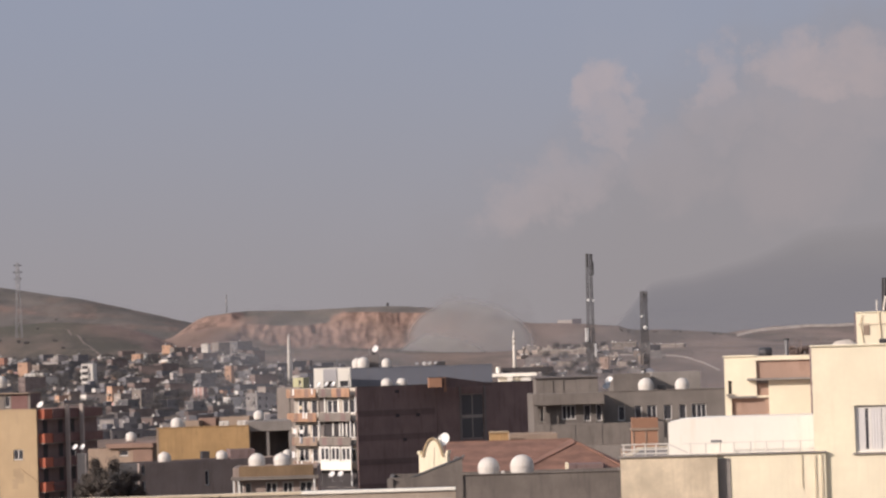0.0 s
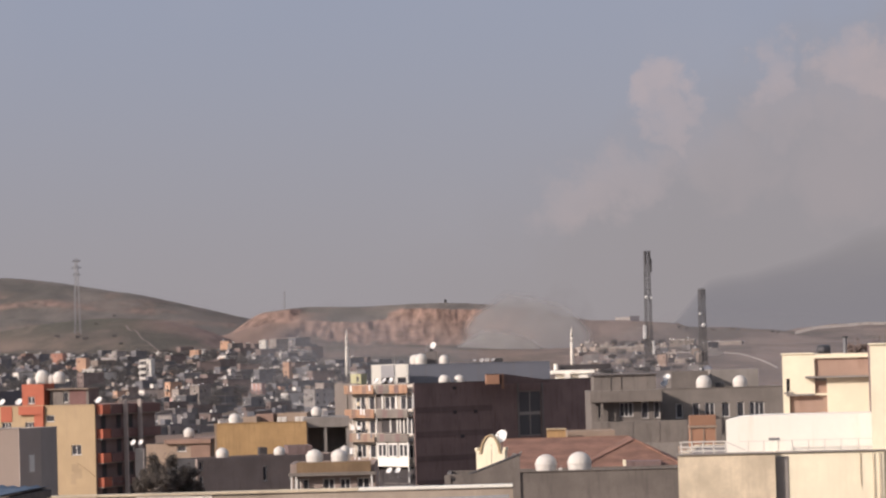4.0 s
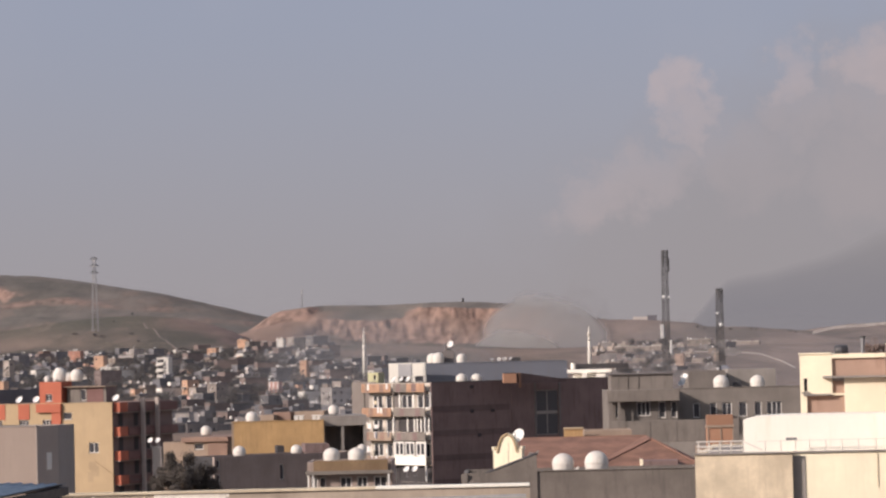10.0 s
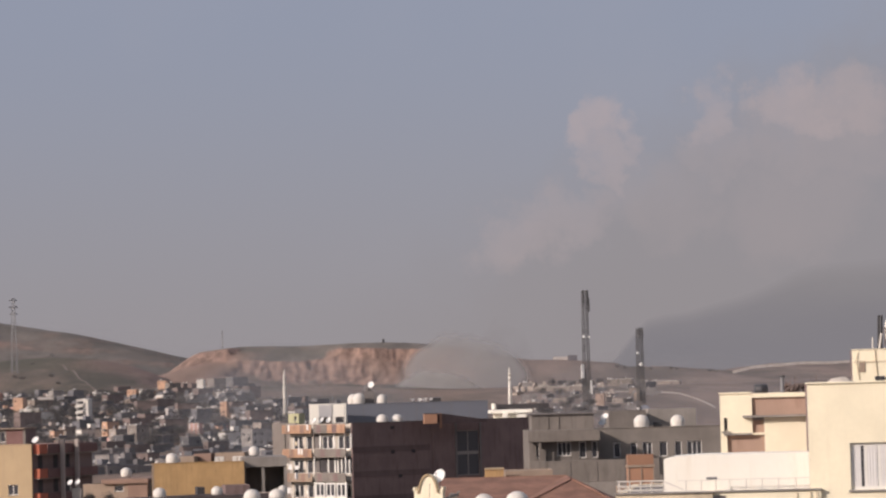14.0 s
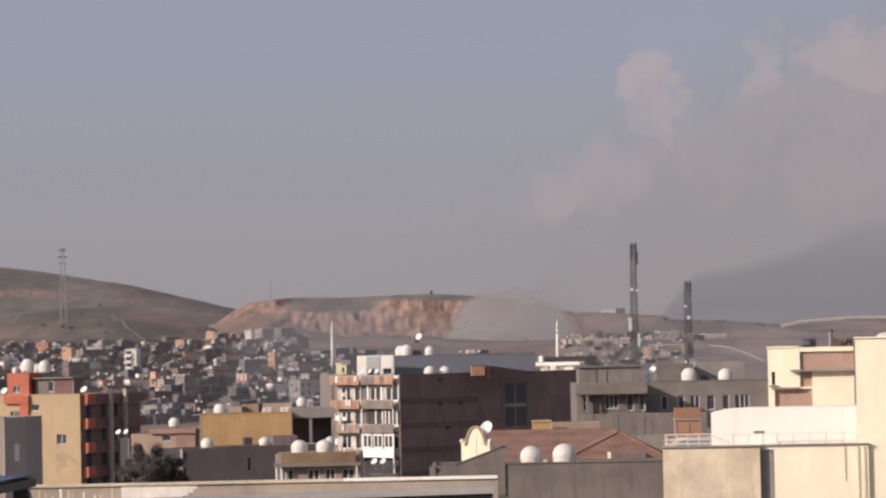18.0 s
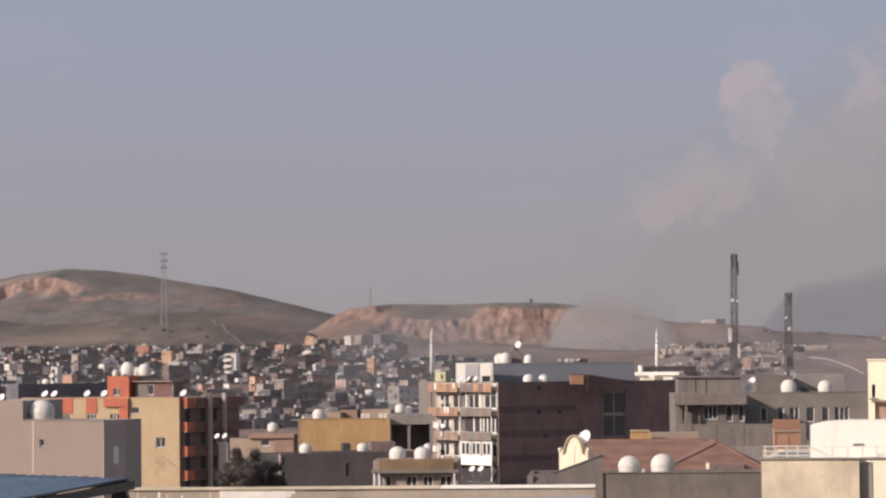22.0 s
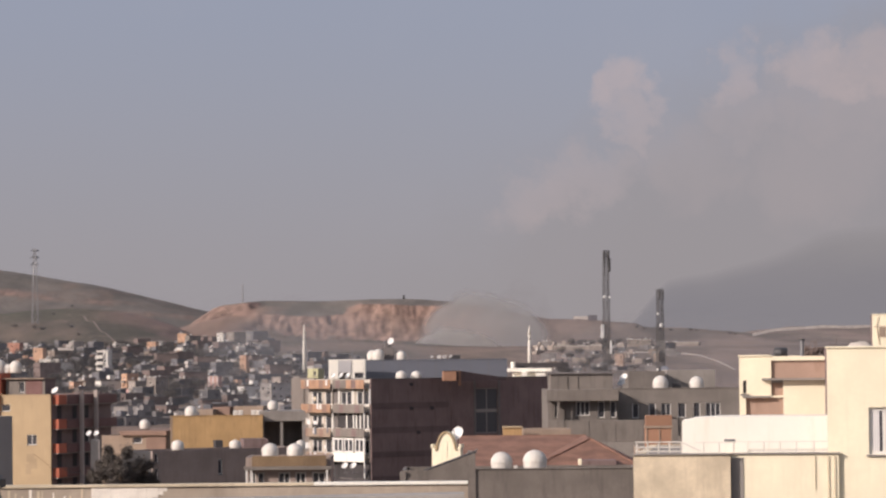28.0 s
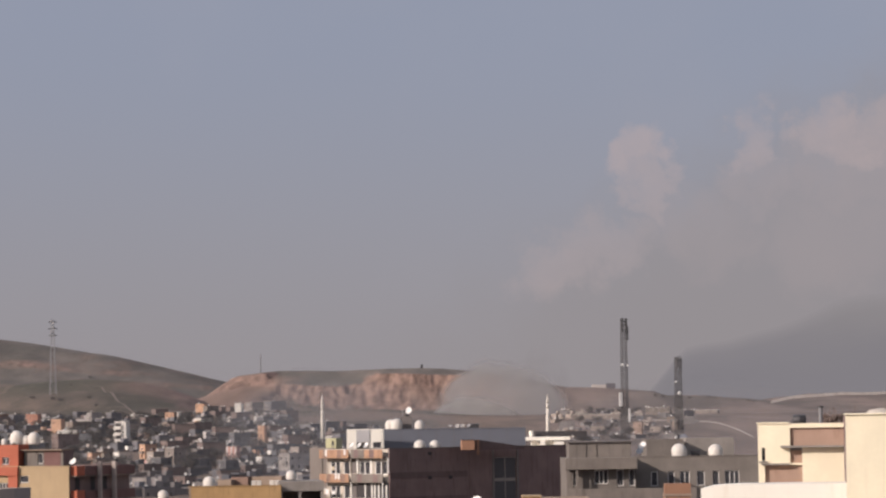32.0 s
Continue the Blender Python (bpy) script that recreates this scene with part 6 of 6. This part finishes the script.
def bushy_tree(m, rad, h, seed):
    """A dense round-headed tree: trunk, limbs and a crown of many leaf clumps."""
    rng = random.Random(seed)
    ob = thing("yard_tree", m, "dense round-headed tree standing in for a cast shadow", "tree", "yard trees")
    bm = bmesh.new()
    tube(bm, (0, 0, 0), (0.05, 0, h - rad * 1.3), 0.16, 0.1, sides=7)
    clumps = []
    for k in range(42):
        a, e = rng.uniform(0, 6.283), math.asin(rng.uniform(-0.9, 1.0))
        q = rng.uniform(0.45, 0.95)
        c = Vector((math.cos(a) * math.cos(e) * rad * q, math.sin(a) * math.cos(e) * rad * q, h * 0.54 + math.sin(e) * h * 0.46 * q))
        clumps.append(c)
        if k % 5 == 0:
            tube(bm, (0.05, 0, h - rad * 1.5), c, 0.06, 0.015, sides=5)
    part("trunk", bm, BARK, ob)
    verts, faces = [], []
    for k in range(34000):
        c = rng.choice(clumps) + Vector([rng.gauss(0, 0.16 * rad) for _ in range(3)])
        n = Vector([rng.gauss(0, 1) for _ in range(3)]).normalized()
        u = n.orthogonal().normalized()
        v = n.cross(u)
        s = rng.uniform(0.045, 0.08)
        i = len(verts)
        verts += [tuple(c + u * s), tuple(c + v * s * 0.6), tuple(c - u * s), tuple(c - v * s * 0.6)]
        faces.append((i, i + 1, i + 2, i + 3))
    me = bpy.data.meshes.new("crown")
    me.from_pydata(verts, [], faces)
    me.materials.append(FOLIAGE)
    part("crown", me, FOLIAGE, ob)


def make_town():
    rng = random.Random(21)
    kinds = []
    labels = ("grey rendered town house with a flat roof", "dark grey town house with a flat roof", "tan rendered town house with a flat roof", "pale plastered town house with a flat roof",
              "whitish plastered town house with a flat roof", "dark rendered town house with shaded walls", "brick-red town house with a flat roof", "dull grey town house with small windows", "reddish brown town house with a flat roof", "sandy pink town house with a flat roof")
    palette = (0, 1, 5, 4, 2, 3, 8, 0, 9, 1, 7, 4, 5, 3, 8, 1, 7, 3, 5, 0)
    for k in range(40):
        w, d = rng.uniform(4.5, 11.5), rng.uniform(3.2, 6.5)
        p = palette[k % 20]
        wall, lab = WALLS[p], labels[p]
        if k % 10 == 3:
            wall, lab = WHITEWASH, "whitish plastered town house with bright walls"
        elif k % 20 == 8:
            wall, lab = PEACH, "peach plastered town house with a flat roof"
        elif k % 20 == 16:
            wall, lab = PINK, "pinkish plastered town house with a flat roof"
        kinds.append(town_house(w, d, (1, 1, 2, 1, 2, 1, 2, 1, 3)[k % 9], wall, lab, glazed=k < 20, shed=k % 3 == 1, trim=(CONCRETE, GREY_DARK, WALLS[p], GREY_LIGHT, WALLS[1])[k % 5]))
    tank0 = small_tank()
    dish0 = dish(0, 0, 0, 0.95, -32)
    trees = [tree_thing(k) for k in (1, 2, 3)]
    used = set()
    reserved = []
    far_gear = []
    tally = {}

    def ground(x, y):
        return float(height(x, y))

    def put(proto, m):
        if proto not in used:
            used.add(proto)
            proto.matrix_basis = m
            return proto
        return copy_thing(proto, m)

    def roof_gear(x, y, zr, rz):
        c, s = math.cos(radians(rz)), math.sin(radians(rz))
        for k in range(rng.choice((1, 1, 2, 2, 3))):
            a, b = rng.uniform(0.6, 4.5), rng.uniform(0.4, 2.8)
            m = pose(x + a * c - b * s, y + a * s + b * c, zr, 0, 0, rng.uniform(-30, 20))
            proto = tank0 if rng.random() < 0.5 else dish0
            size = rng.uniform(0.5, 0.95)
            tally[proto] = tally.get(proto, 0) + 1
            if tally[proto] < 200:
                put(proto, m).scale = (size,) * 3
            else:
                far_gear.append((proto, m @ Matrix.Scale(size, 4)))

    def crowd(name, placed, label, category):
        """Joins many far copies of small things into one mesh."""
        verts, faces, slots, mats, total = [], [], [], [], 0
        cache = {}
        for proto, m in placed:
            if proto not in cache:
                cache[proto] = [(np.array([(proto_m @ v.co).to_4d()[:] for v in o.data.vertices]), [tuple(p.vertices) for p in o.data.polygons], o.data.materials[0])
                                for o, proto_m in [(o, o.matrix_basis if o.parent is proto else o.parent.matrix_basis @ o.matrix_basis) for o in proto.children_recursive]]
            for co, polys, mat in cache[proto]:
                if mat not in mats:
                    mats.append(mat)
                verts.append((co @ np.array(m).T)[:, :3])
                faces += [tuple(total + i for i in p) for p in polys]
                slots += [mats.index(mat)] * len(polys)
                total += len(co)
        me = bpy.data.meshes.new(name)
        me.from_pydata(np.concatenate(verts).tolist(), [], faces)
        for q in mats:
            me.materials.append(q)
        me.polygons.foreach_set("material_index", slots)
        tagged(new(name, me), label, category, kind="stuff")

    # landmark houses first
    marks = [  # x, roof z, depth, width, side, storeys, wall, label
        (-169.30, 20.64, 900, 3.6, 5, 3, WHITEWASH, "tall white house with open balconies on each floor"),
        (-217.5, 16.9, 1000, 6.6, 6, 2, WHITEWASH, "cream white house standing among trees"),
        (-231.95, 23.18, 1050, 3.6, 5, 2, PEACH, "peach orange house with two storeys"),
        (-210.17, 28.06, 1300, 4.0, 6, 2, PEACH, "pale peach house on the slope"),
        (-99.19, 9.64, 760, 2.8, 4, 2, PINK, "pink and white striped house"),
        (-102.42, 17.87, 900, 2.0, 4, 3, PEACH, "narrow orange house with a tall front"),
        (-169.02, 35.85, 1450, 7, 8, 4, WALLS[3], "tall pale block of flats on the upper slope"),
        (-157.78, 37.02, 1480, 9, 9, 4, WALLS[1], "tall grey block of flats on the upper slope"),
        (-212.9, 35.5, 1460, 4.5, 5, 1, PEACH, "small orange house at the top of the slope"),
        (-203.2, 33.6, 1455, 6.7, 5, 2, WALLS[3], "beige house at the top of the slope"),
        (-197.7, 24.7, 1380, 8.0, 5, 2, WALLS[3], "pale house with a flat roof high on the slope"),
        (-217.2, 27.6, 1360, 4.7, 5, 2, WHITEWASH, "cream house at the edge of the town"),
        (-183.8, 35.2, 1465, 3.4, 5, 1, WHITEWASH, "small white house under the bare hill"),
        (-211.5, 28.0, 1370, 6.9, 5, 1, WALLS[0], "grey house at the edge of the town"),
        (-235.9, 27.5, 1180, 4.6, 5, 2, WALLS[4], "whitish house under the pylon"),
        (-188.3, 19.9, 1040, 4.8, 5, 2, WALLS[3], "grey-white house beside the tall white one"),
        (-153.1, 18.6, 1180, 4.5, 5, 1, WALLS[4], "pale house with a white roof on the slope"),
        (-268.0, 26.9, 1150, 4.0, 5, 2, SALMON, "red house under the hill"),
        (-68.46, 7.47, 700, 5.5, 6, 2, WALLS[4], "pale low house with a white roof"),
        (-132.88, 23.57, 1150, 3.5, 5, 2, WHITEWASH, "white house on the upper slope"),
        (-223.72, 23.74, 1150, 6.0, 7, 2, WALLS[7], "grey house beside the white house"),
        (-230.79, 21.75, 1100, 8.0, 7, 2, WALLS[2], "tan house behind the white house"),
        (-238.68, 20.96, 900, 1.8, 5, 3, WALLS[3], "narrow pale house with a bright side"),
        (-284.58, 19.25, 1000, 5, 5, 2, WALLS[2], "tan house below the hill"),
        (-195.53, 15.45, 700, 1.6, 4, 3, WHITEWASH, "narrow white house front"),
        (-177.69, 13.01, 650, 2.2, 4, 1, PEACH, "small orange house behind the flats"),
        (-280.85, 27.39, 1200, 3.2, 5, 2, SALMON, "red-orange house below the hill"),
        (-309.25, 28.06, 1250, 4.0, 5, 2, WALLS[6], "pinkish house below the hill"),
        (-404.12, 28.92, 1250, 4.5, 5, 2, WALLS[3], "pale house at the foot of the hill"),
        (-406.98, 27.94, 1280, 12, 7, 2, WALLS[5], "long dark building at the foot of the hill"),
        (66.54, 22.76, 1350, 22, 8, 1, WALLS[3], "long pale row of flats below the ridge"),
        (126.82, 27.39, 1450, 12, 8, 1, WALLS[3], "long dull row of flats below the ridge"),
        (163.25, 25.27, 1480, 14, 7, 1, WALLS[3], "low pale row of houses below the ridge"),
        (92.85, 16.87, 1150, 3.4, 5, 3, WALLS[9], "narrow sandy pink block below the mast"),
        (70.53, 14.75, 1200, 7, 6, 2, WALLS[3], "whitish house below the ridge"),
        (105.70, 13.76, 1180, 5, 6, 2, WALLS[3], "whitish house beside the mast"),
    ]
    for x, zr, y, w, d, st, mt, lab in marks:
        y, w, d = y * FAR, w * FAR * 0.9, d * 1.2
        ob = town_house(w, d, st, mt, lab, trim=WHITEWASH if mt is WHITEWASH or (st == 1 and x > 0) else CONCRETE)
        h = st * 2.9 + 0.5
        rz = -12 if mt in (WHITEWASH, PEACH, PINK, SALMON) or x > 0 else 36
        ob.matrix_basis = pose(x + 0.5, y, zr - h, 0, 0, rz)
        base = ground(x, y)
        if zr - h > base - 1:
            # The nearest plinths are coloured dark to pass for shaded houses in front.
            part("plinth", box_bm(0.05, w - 0.05, 0.05, d - 0.05, base - 2 - (zr - h), -0.003), WALLS[5] if y < 1300 else mt, ob)
        if mt is WHITEWASH and st > 2:
            for q in range(st):
                part("balcony", box_bm(0.2, w * 0.62, -1.2, -0.003, q * 2.9 + 0.1, q * 2.9 + 1.2), WHITEWASH, ob)
                # No opening here: a thin dark sheet paints the loggia's inner shade.
                part("loggia", box_bm(0.3, w * 0.6, -0.02, -0.003, q * 2.9 + 1.25, q * 2.9 + 2.7), DARK, ob)
        elif mt is PINK:
            for q in (0.10, 0.5, 0.90):
                part("pilaster", box_bm(w * q - 0.25, w * q + 0.25, -0.08, -0.003, 0, h), WHITEWASH, ob, "white painted pilaster")
        reserved.append((x + w / 2, y, w))
        roof_gear(x, y, zr + 0.2, rz)
    low_kind = kinds[0]
    # rows of houses stepping up the slope
    count, far = 0, []
    y = 1010.0
    while y < 2800:
        old = y / FAR
        step_y = rng.uniform(12, 17) * (1 + (old - 560) / 1800)
        for lo, hi, keep in ((-0.192, -0.058 if old > 1050 else -0.030, 0.86), (0.022, 0.064, 0.42)):
            if hi > 0 and old < 1000:
                continue
            x = lo * y + rng.uniform(0, 9)
            while x < hi * y:
                edge = 1330 + 270 * float(smooth(-0.115, -0.075, x / y)) if x < 0 else 1500
                if rng.random() < keep and old < edge:
                    if not (old < 640 and x / y < -0.135):
                        rz = rng.choice((38, 34, 30, 44, 36, 40, 39, -12, 48, 50, 37, 22) if x < 0 else (-12, -8, 36)) + rng.uniform(-4, 4)
                        proto = rng.choice(kinds[:20] if count < 285 else kinds[20:]) if x < 0 else rng.choice([q for q in kinds[20:] if q['label'].startswith(('pale', 'tan', 'grey', 'dull'))])
                        tall = max(v[2] for o in proto.children for v in o.bound_box)
                        if y < 1250 and tall > 6.5:
                            proto = low_kind
                            tall = 3.6
                        if any(abs(x + 4 - rx) < rw / 2 + 5 and 0 < ry - y < (60 if tall < 4.2 else 260) for rx, ry, rw in reserved):
                            x += rng.uniform(6, 10)
                            continue
                        jx, jy = x + rng.uniform(-3, 3), y + rng.uniform(-5, 5)
                        gz = ground(jx, jy) - rng.uniform(0.3, 2.6)
                        if count < 285:
                            put(proto, pose(jx, jy, gz, 0, 0, rz))
                        else:
                            far.append((proto, pose(jx, jy, gz, 0, 0, rz)))
                        hh = max(v[2] for o in proto.children if o.name.startswith("roof") and not o.name.startswith("roof_room") for v in o.bound_box)
                        if rng.random() < 0.5:
                            roof_gear(jx, jy, gz + hh, rz)
                        count += 1
                x += rng.uniform(6.5, 13) * (1 + (old - 560) / 2600)
        y += step_y
    for proto in kinds:
        if proto not in used:
            k = kinds.index(proto)
            proto.matrix_basis = pose(-240 - 9 * k, 2230, ground(-240 - 9 * k, 2230) - 1.5, 0, 0, 37)
    crowd("far_town_houses", far, "crowd of small flat-roofed houses on the upper slope", "houses")
    crowd("far_roof_gear", far_gear, "white water tanks and dishes on far roofs", "water tanks")
    # trees between the houses and at the foot of the hills
    wood = []
    for k in range(760):
        y = rng.uniform(1230, 2520)
        lean = rng.uniform(-0.175, -0.04 if y < 1750 else -0.058)
        x = lean * y if k % 18 else rng.uniform(0.03, 0.062) * y
        if x > 0 and y < 1750:
            continue
        m = pose(x, y, ground(x, y) - 0.4, 0, 0, rng.uniform(0, 360))
        size = (rng.uniform(0.9, 1.9), rng.uniform(0.9, 1.9), rng.uniform(0.7, 1.35))
        if k < 200:
            put(trees[k % 3], m).scale = size
        else:
            wood.append((trees[k % 3], m @ Matrix.Diagonal((*size, 1))))
    crowd("town_trees", wood, "dusty grey-brown trees between the houses of the slope", "trees")
    # trees added in front of the beige house, in place of the shadow cast on it
    for x, d, rad, tall, seed in ((-26.68, 250, 1.2, 3.1, 5), (-25.15, 251.5, 1.45, 2.95, 6), (-25.68, 248, 1.1, 2.3, 7), (-24.03, 252, 1.0, 2.2, 8), (-27.76, 251, 0.9, 2.0, 9)):
        bushy_tree(pose(x, d, 2.2), rad, 10.53 - 2.2 - (3.1 - tall), seed)
    yard = thing("yard_wall", pose(-28.66, 256.5, 0), "low dark wall behind the yard trees", "wall")
    part("wall", box_bm(0, 6.5, 0, 0.3, 0, 5.2), GREY_DARK, yard)
    part("coping", box_bm(-0.05, 6.55, -0.05, 0.35, 5.203, 5.3), CONCRETE, yard)
    tp = thing("blue_tarpaulin", pose(-25.9, 243.9, 2.3), "dark blue tarpaulin draped over a stack in the yard", "tarpaulin")
    part("sheet", box_bm(0, 2.6, -0.4, 0.3, 0, 4.6, bevel=0.12), TARP_BLUE, tp)
    part("tie", box_bm(-0.02, 2.62, -0.43, 0.33, 3.6, 3.66), STEEL, tp)
    terrace_bed = thing("yard_terrace", pose(-28.66, 244.5, 0), "raised earth bed under the yard trees", "planter")
    part("bed", box_bm(0, 6.5, 0, 11.8, 0, 2.21), TAN, terrace_bed)
    part("kerb", box_bm(-0.1, 6.6, -0.15, -0.003, 0, 2.3), CONCRETE, terrace_bed)
    # scrub round the pylon's foot, on the spur's brow and along the eastern ridge
    for k, (x, y) in enumerate(SCRUB):
        t = put(trees[k % 3], pose(x, y, ground(x, y) - 0.8, 0, 0, rng.uniform(0, 360)))
        t.scale = (rng.uniform(0.7, 1.3), rng.uniform(0.7, 1.3), rng.uniform(0.45, 0.75))


SCRUB = [(-394, 2912), (-375, 2903), (-368, 2903), (-346, 2931), (-331, 2858), (-484, 4116), (-382, 3096), (181, 3312), (188, 3296), (205, 3332), (216, 3328), (239, 3364), (244, 3352), (268, 3232), (273, 3220)]
make_town()


# ---- pale road walls winding over the far slope ----
def road_wall(name, pts, hgt, label):
    bm = bmesh.new()
    prev = None
    for a, b in zip(pts, pts[1:]):
        for q in range(8):
            t = q / 8
            x, y, z = (a[i] + (b[i] - a[i]) * t for i in range(3))
            ring = [bm.verts.new(v) for v in ((x, y, z - hgt), (x, y, z), (x, y + 7, z), (x, y + 7, z - hgt))]
            if prev:
                for k in range(3):
                    bm.faces.new((prev[k], ring[k], ring[k + 1], prev[k + 1]))
            prev = ring
    bmesh.ops.recalc_face_normals(bm, faces=bm.faces)
    ob = new(name, mesh_of(name, bm, WALLS[4]))
    tagged(ob, label, "road", kind="structure")


road_wall("road_upper", [(260.20, 2890.00, 33.69), (277.78, 2890.00, 37.65), (322.73, 2890.00, 40.30), (342.66, 2890.00, 39.71), (377.59, 2890.00, 40.67), (427.47, 2890.00, 41.18)], 2.4, "pale concrete road edge winding over the ridge")
road_wall("road_lower", [(120.0, 2226.0, 18.4), (136.2, 2216.0, 17.9), (152.5, 2176.0, 16.8), (157.9, 2148.0, 16.0), (159.1, 2068.0, 13.5), (160.0, 2012.0, 11.9), (159.0, 1936.0, 9.7), (156.1, 1844.0, 7.5)], 2.6, "pale curved road edge below the ridge")


def dirt_track():
    """A worn footpath that climbs the spur, laid on the ground."""
    bm = bmesh.new()
    pts = [Vector(p) for p in ((-371, 3094), (-352, 3080), (-331, 2984), (-311, 2892), (-292, 2808), (-268, 2712), (-252, 2672))]
    prev = None
    for a, b in zip(pts, pts[1:]):
        for q in range(14):
            p = a.lerp(b, q / 14)
            z = float(height(p.x, p.y)) + 0.35
            row = [bm.verts.new((p.x + e + 0.5 * math.sin(p.y * 0.07), p.y, z)) for e in (-0.8, 0.8)]
            if prev:
                bm.faces.new((prev[0], row[0], row[1], prev[1]))
            prev = row
    bmesh.ops.recalc_face_normals(bm, faces=bm.faces)
    tagged(new("footpath", mesh_of("footpath", bm, TRACK)), "pale trodden earth footpath climbing the hillside", "path", kind="structure")


TRACK = material("trodden_earth", (0.235, 0.180, 0.150), vary=0.25, grain=0.5, patch=0.05)
dirt_track()


# ---- smoke over the town ----
def smoke_material(name="thin_smoke", most=0.74, colour=(0.40, 0.385, 0.38), core=0.5):
    m = bpy.data.materials.new(name)
    m.use_nodes = True
    n = Nodes(m.node_tree)
    place = n.add("ShaderNodeTexCoord").outputs["Object"]
    xyz = n.add("ShaderNodeSeparateXYZ")
    n.link(place, xyz.inputs[0])
    warp = n.math("MULTIPLY", n.noise(1.9, 1.6, place, 0.45), 0.9)
    x, z = xyz.outputs[0], xyz.outputs[2]
    r2 = n.math("ADD", n.math("ADD", n.math("MULTIPLY", x, x), n.math("MULTIPLY", z, z)), warp)
    dense = n.math("MULTIPLY", n.ramp(r2, 0.93, core), n.ramp(n.noise(1.5, 1.5, place), 0.25, 0.7, 0.8, 1.0))
    soft = n.add("ShaderNodeBsdfDiffuse")
    soft.inputs[0].default_value = (*colour, 1)
    through_light = n.add("ShaderNodeBsdfTranslucent")
    through_light.inputs[0].default_value = (*colour, 1)
    both = n.add("ShaderNodeMixShader")
    both.inputs[0].default_value = 0.5
    n.link(soft.outputs[0], both.inputs[1])
    n.link(through_light.outputs[0], both.inputs[2])
    clear = n.add("ShaderNodeBsdfTransparent")
    mix = n.add("ShaderNodeMixShader")
    n.link(n.math("MULTIPLY", dense, most), mix.inputs[0])
    n.link(clear.outputs[0], mix.inputs[1])
    n.link(both.outputs[0], mix.inputs[2])
    out = n.add("ShaderNodeOutputMaterial")
    n.link(mix.outputs[0], out.inputs[0])
    return m


def make_smoke():
    # Haze sheet added in front of the town to lift its dark tones.
    haze = smoke_material("added_haze", 0.11, (0.36, 0.365, 0.40))
    thick, wisp, veil = smoke_material("thin_smoke", 0.95, (0.445, 0.436, 0.438), 0.6), smoke_material("smoke_wisp", 0.34, (0.345, 0.328, 0.322), -0.1), smoke_material("smoke_veil", 0.24, (0.375, 0.375, 0.40))
    puffs = [((22.0, 2890.00, 36.0), (94, 60), thick), ((-2.00, 2873.00, 20.0), (68, 36), thick), ((58.0, 2907.00, 52.0), (46, 54), wisp),
             # thin veils over the houses; the first is haze added to pale the town
             ((-130, 985, 6), (210, 60), haze), ((-48, 1150, 12), (75, 40), veil), ((-75, 1800, 16), (120, 52), veil), ((110, 1500, 14), (130, 38), veil)]
    for (x, y, z), (sx, sz), mat in puffs:
        bm = bmesh.new()
        bmesh.ops.create_icosphere(bm, subdivisions=4, radius=1.0)
        bmesh.ops.delete(bm, geom=[v for v in bm.verts if v.co.y > 0.05], context="VERTS")
        for f in bm.faces:
            f.smooth = True
        ob = new("smoke_puff", mesh_of("smoke_puff", bm, mat))
        ob.matrix_basis = pose(x, y, z)
        ob.scale = (sx, 14, sz)
        ob.visible_shadow = False
        tagged(ob, "thin brownish grey smoke and added haze over the town", "smoke", "smoke plume", kind="stuff")


make_smoke()
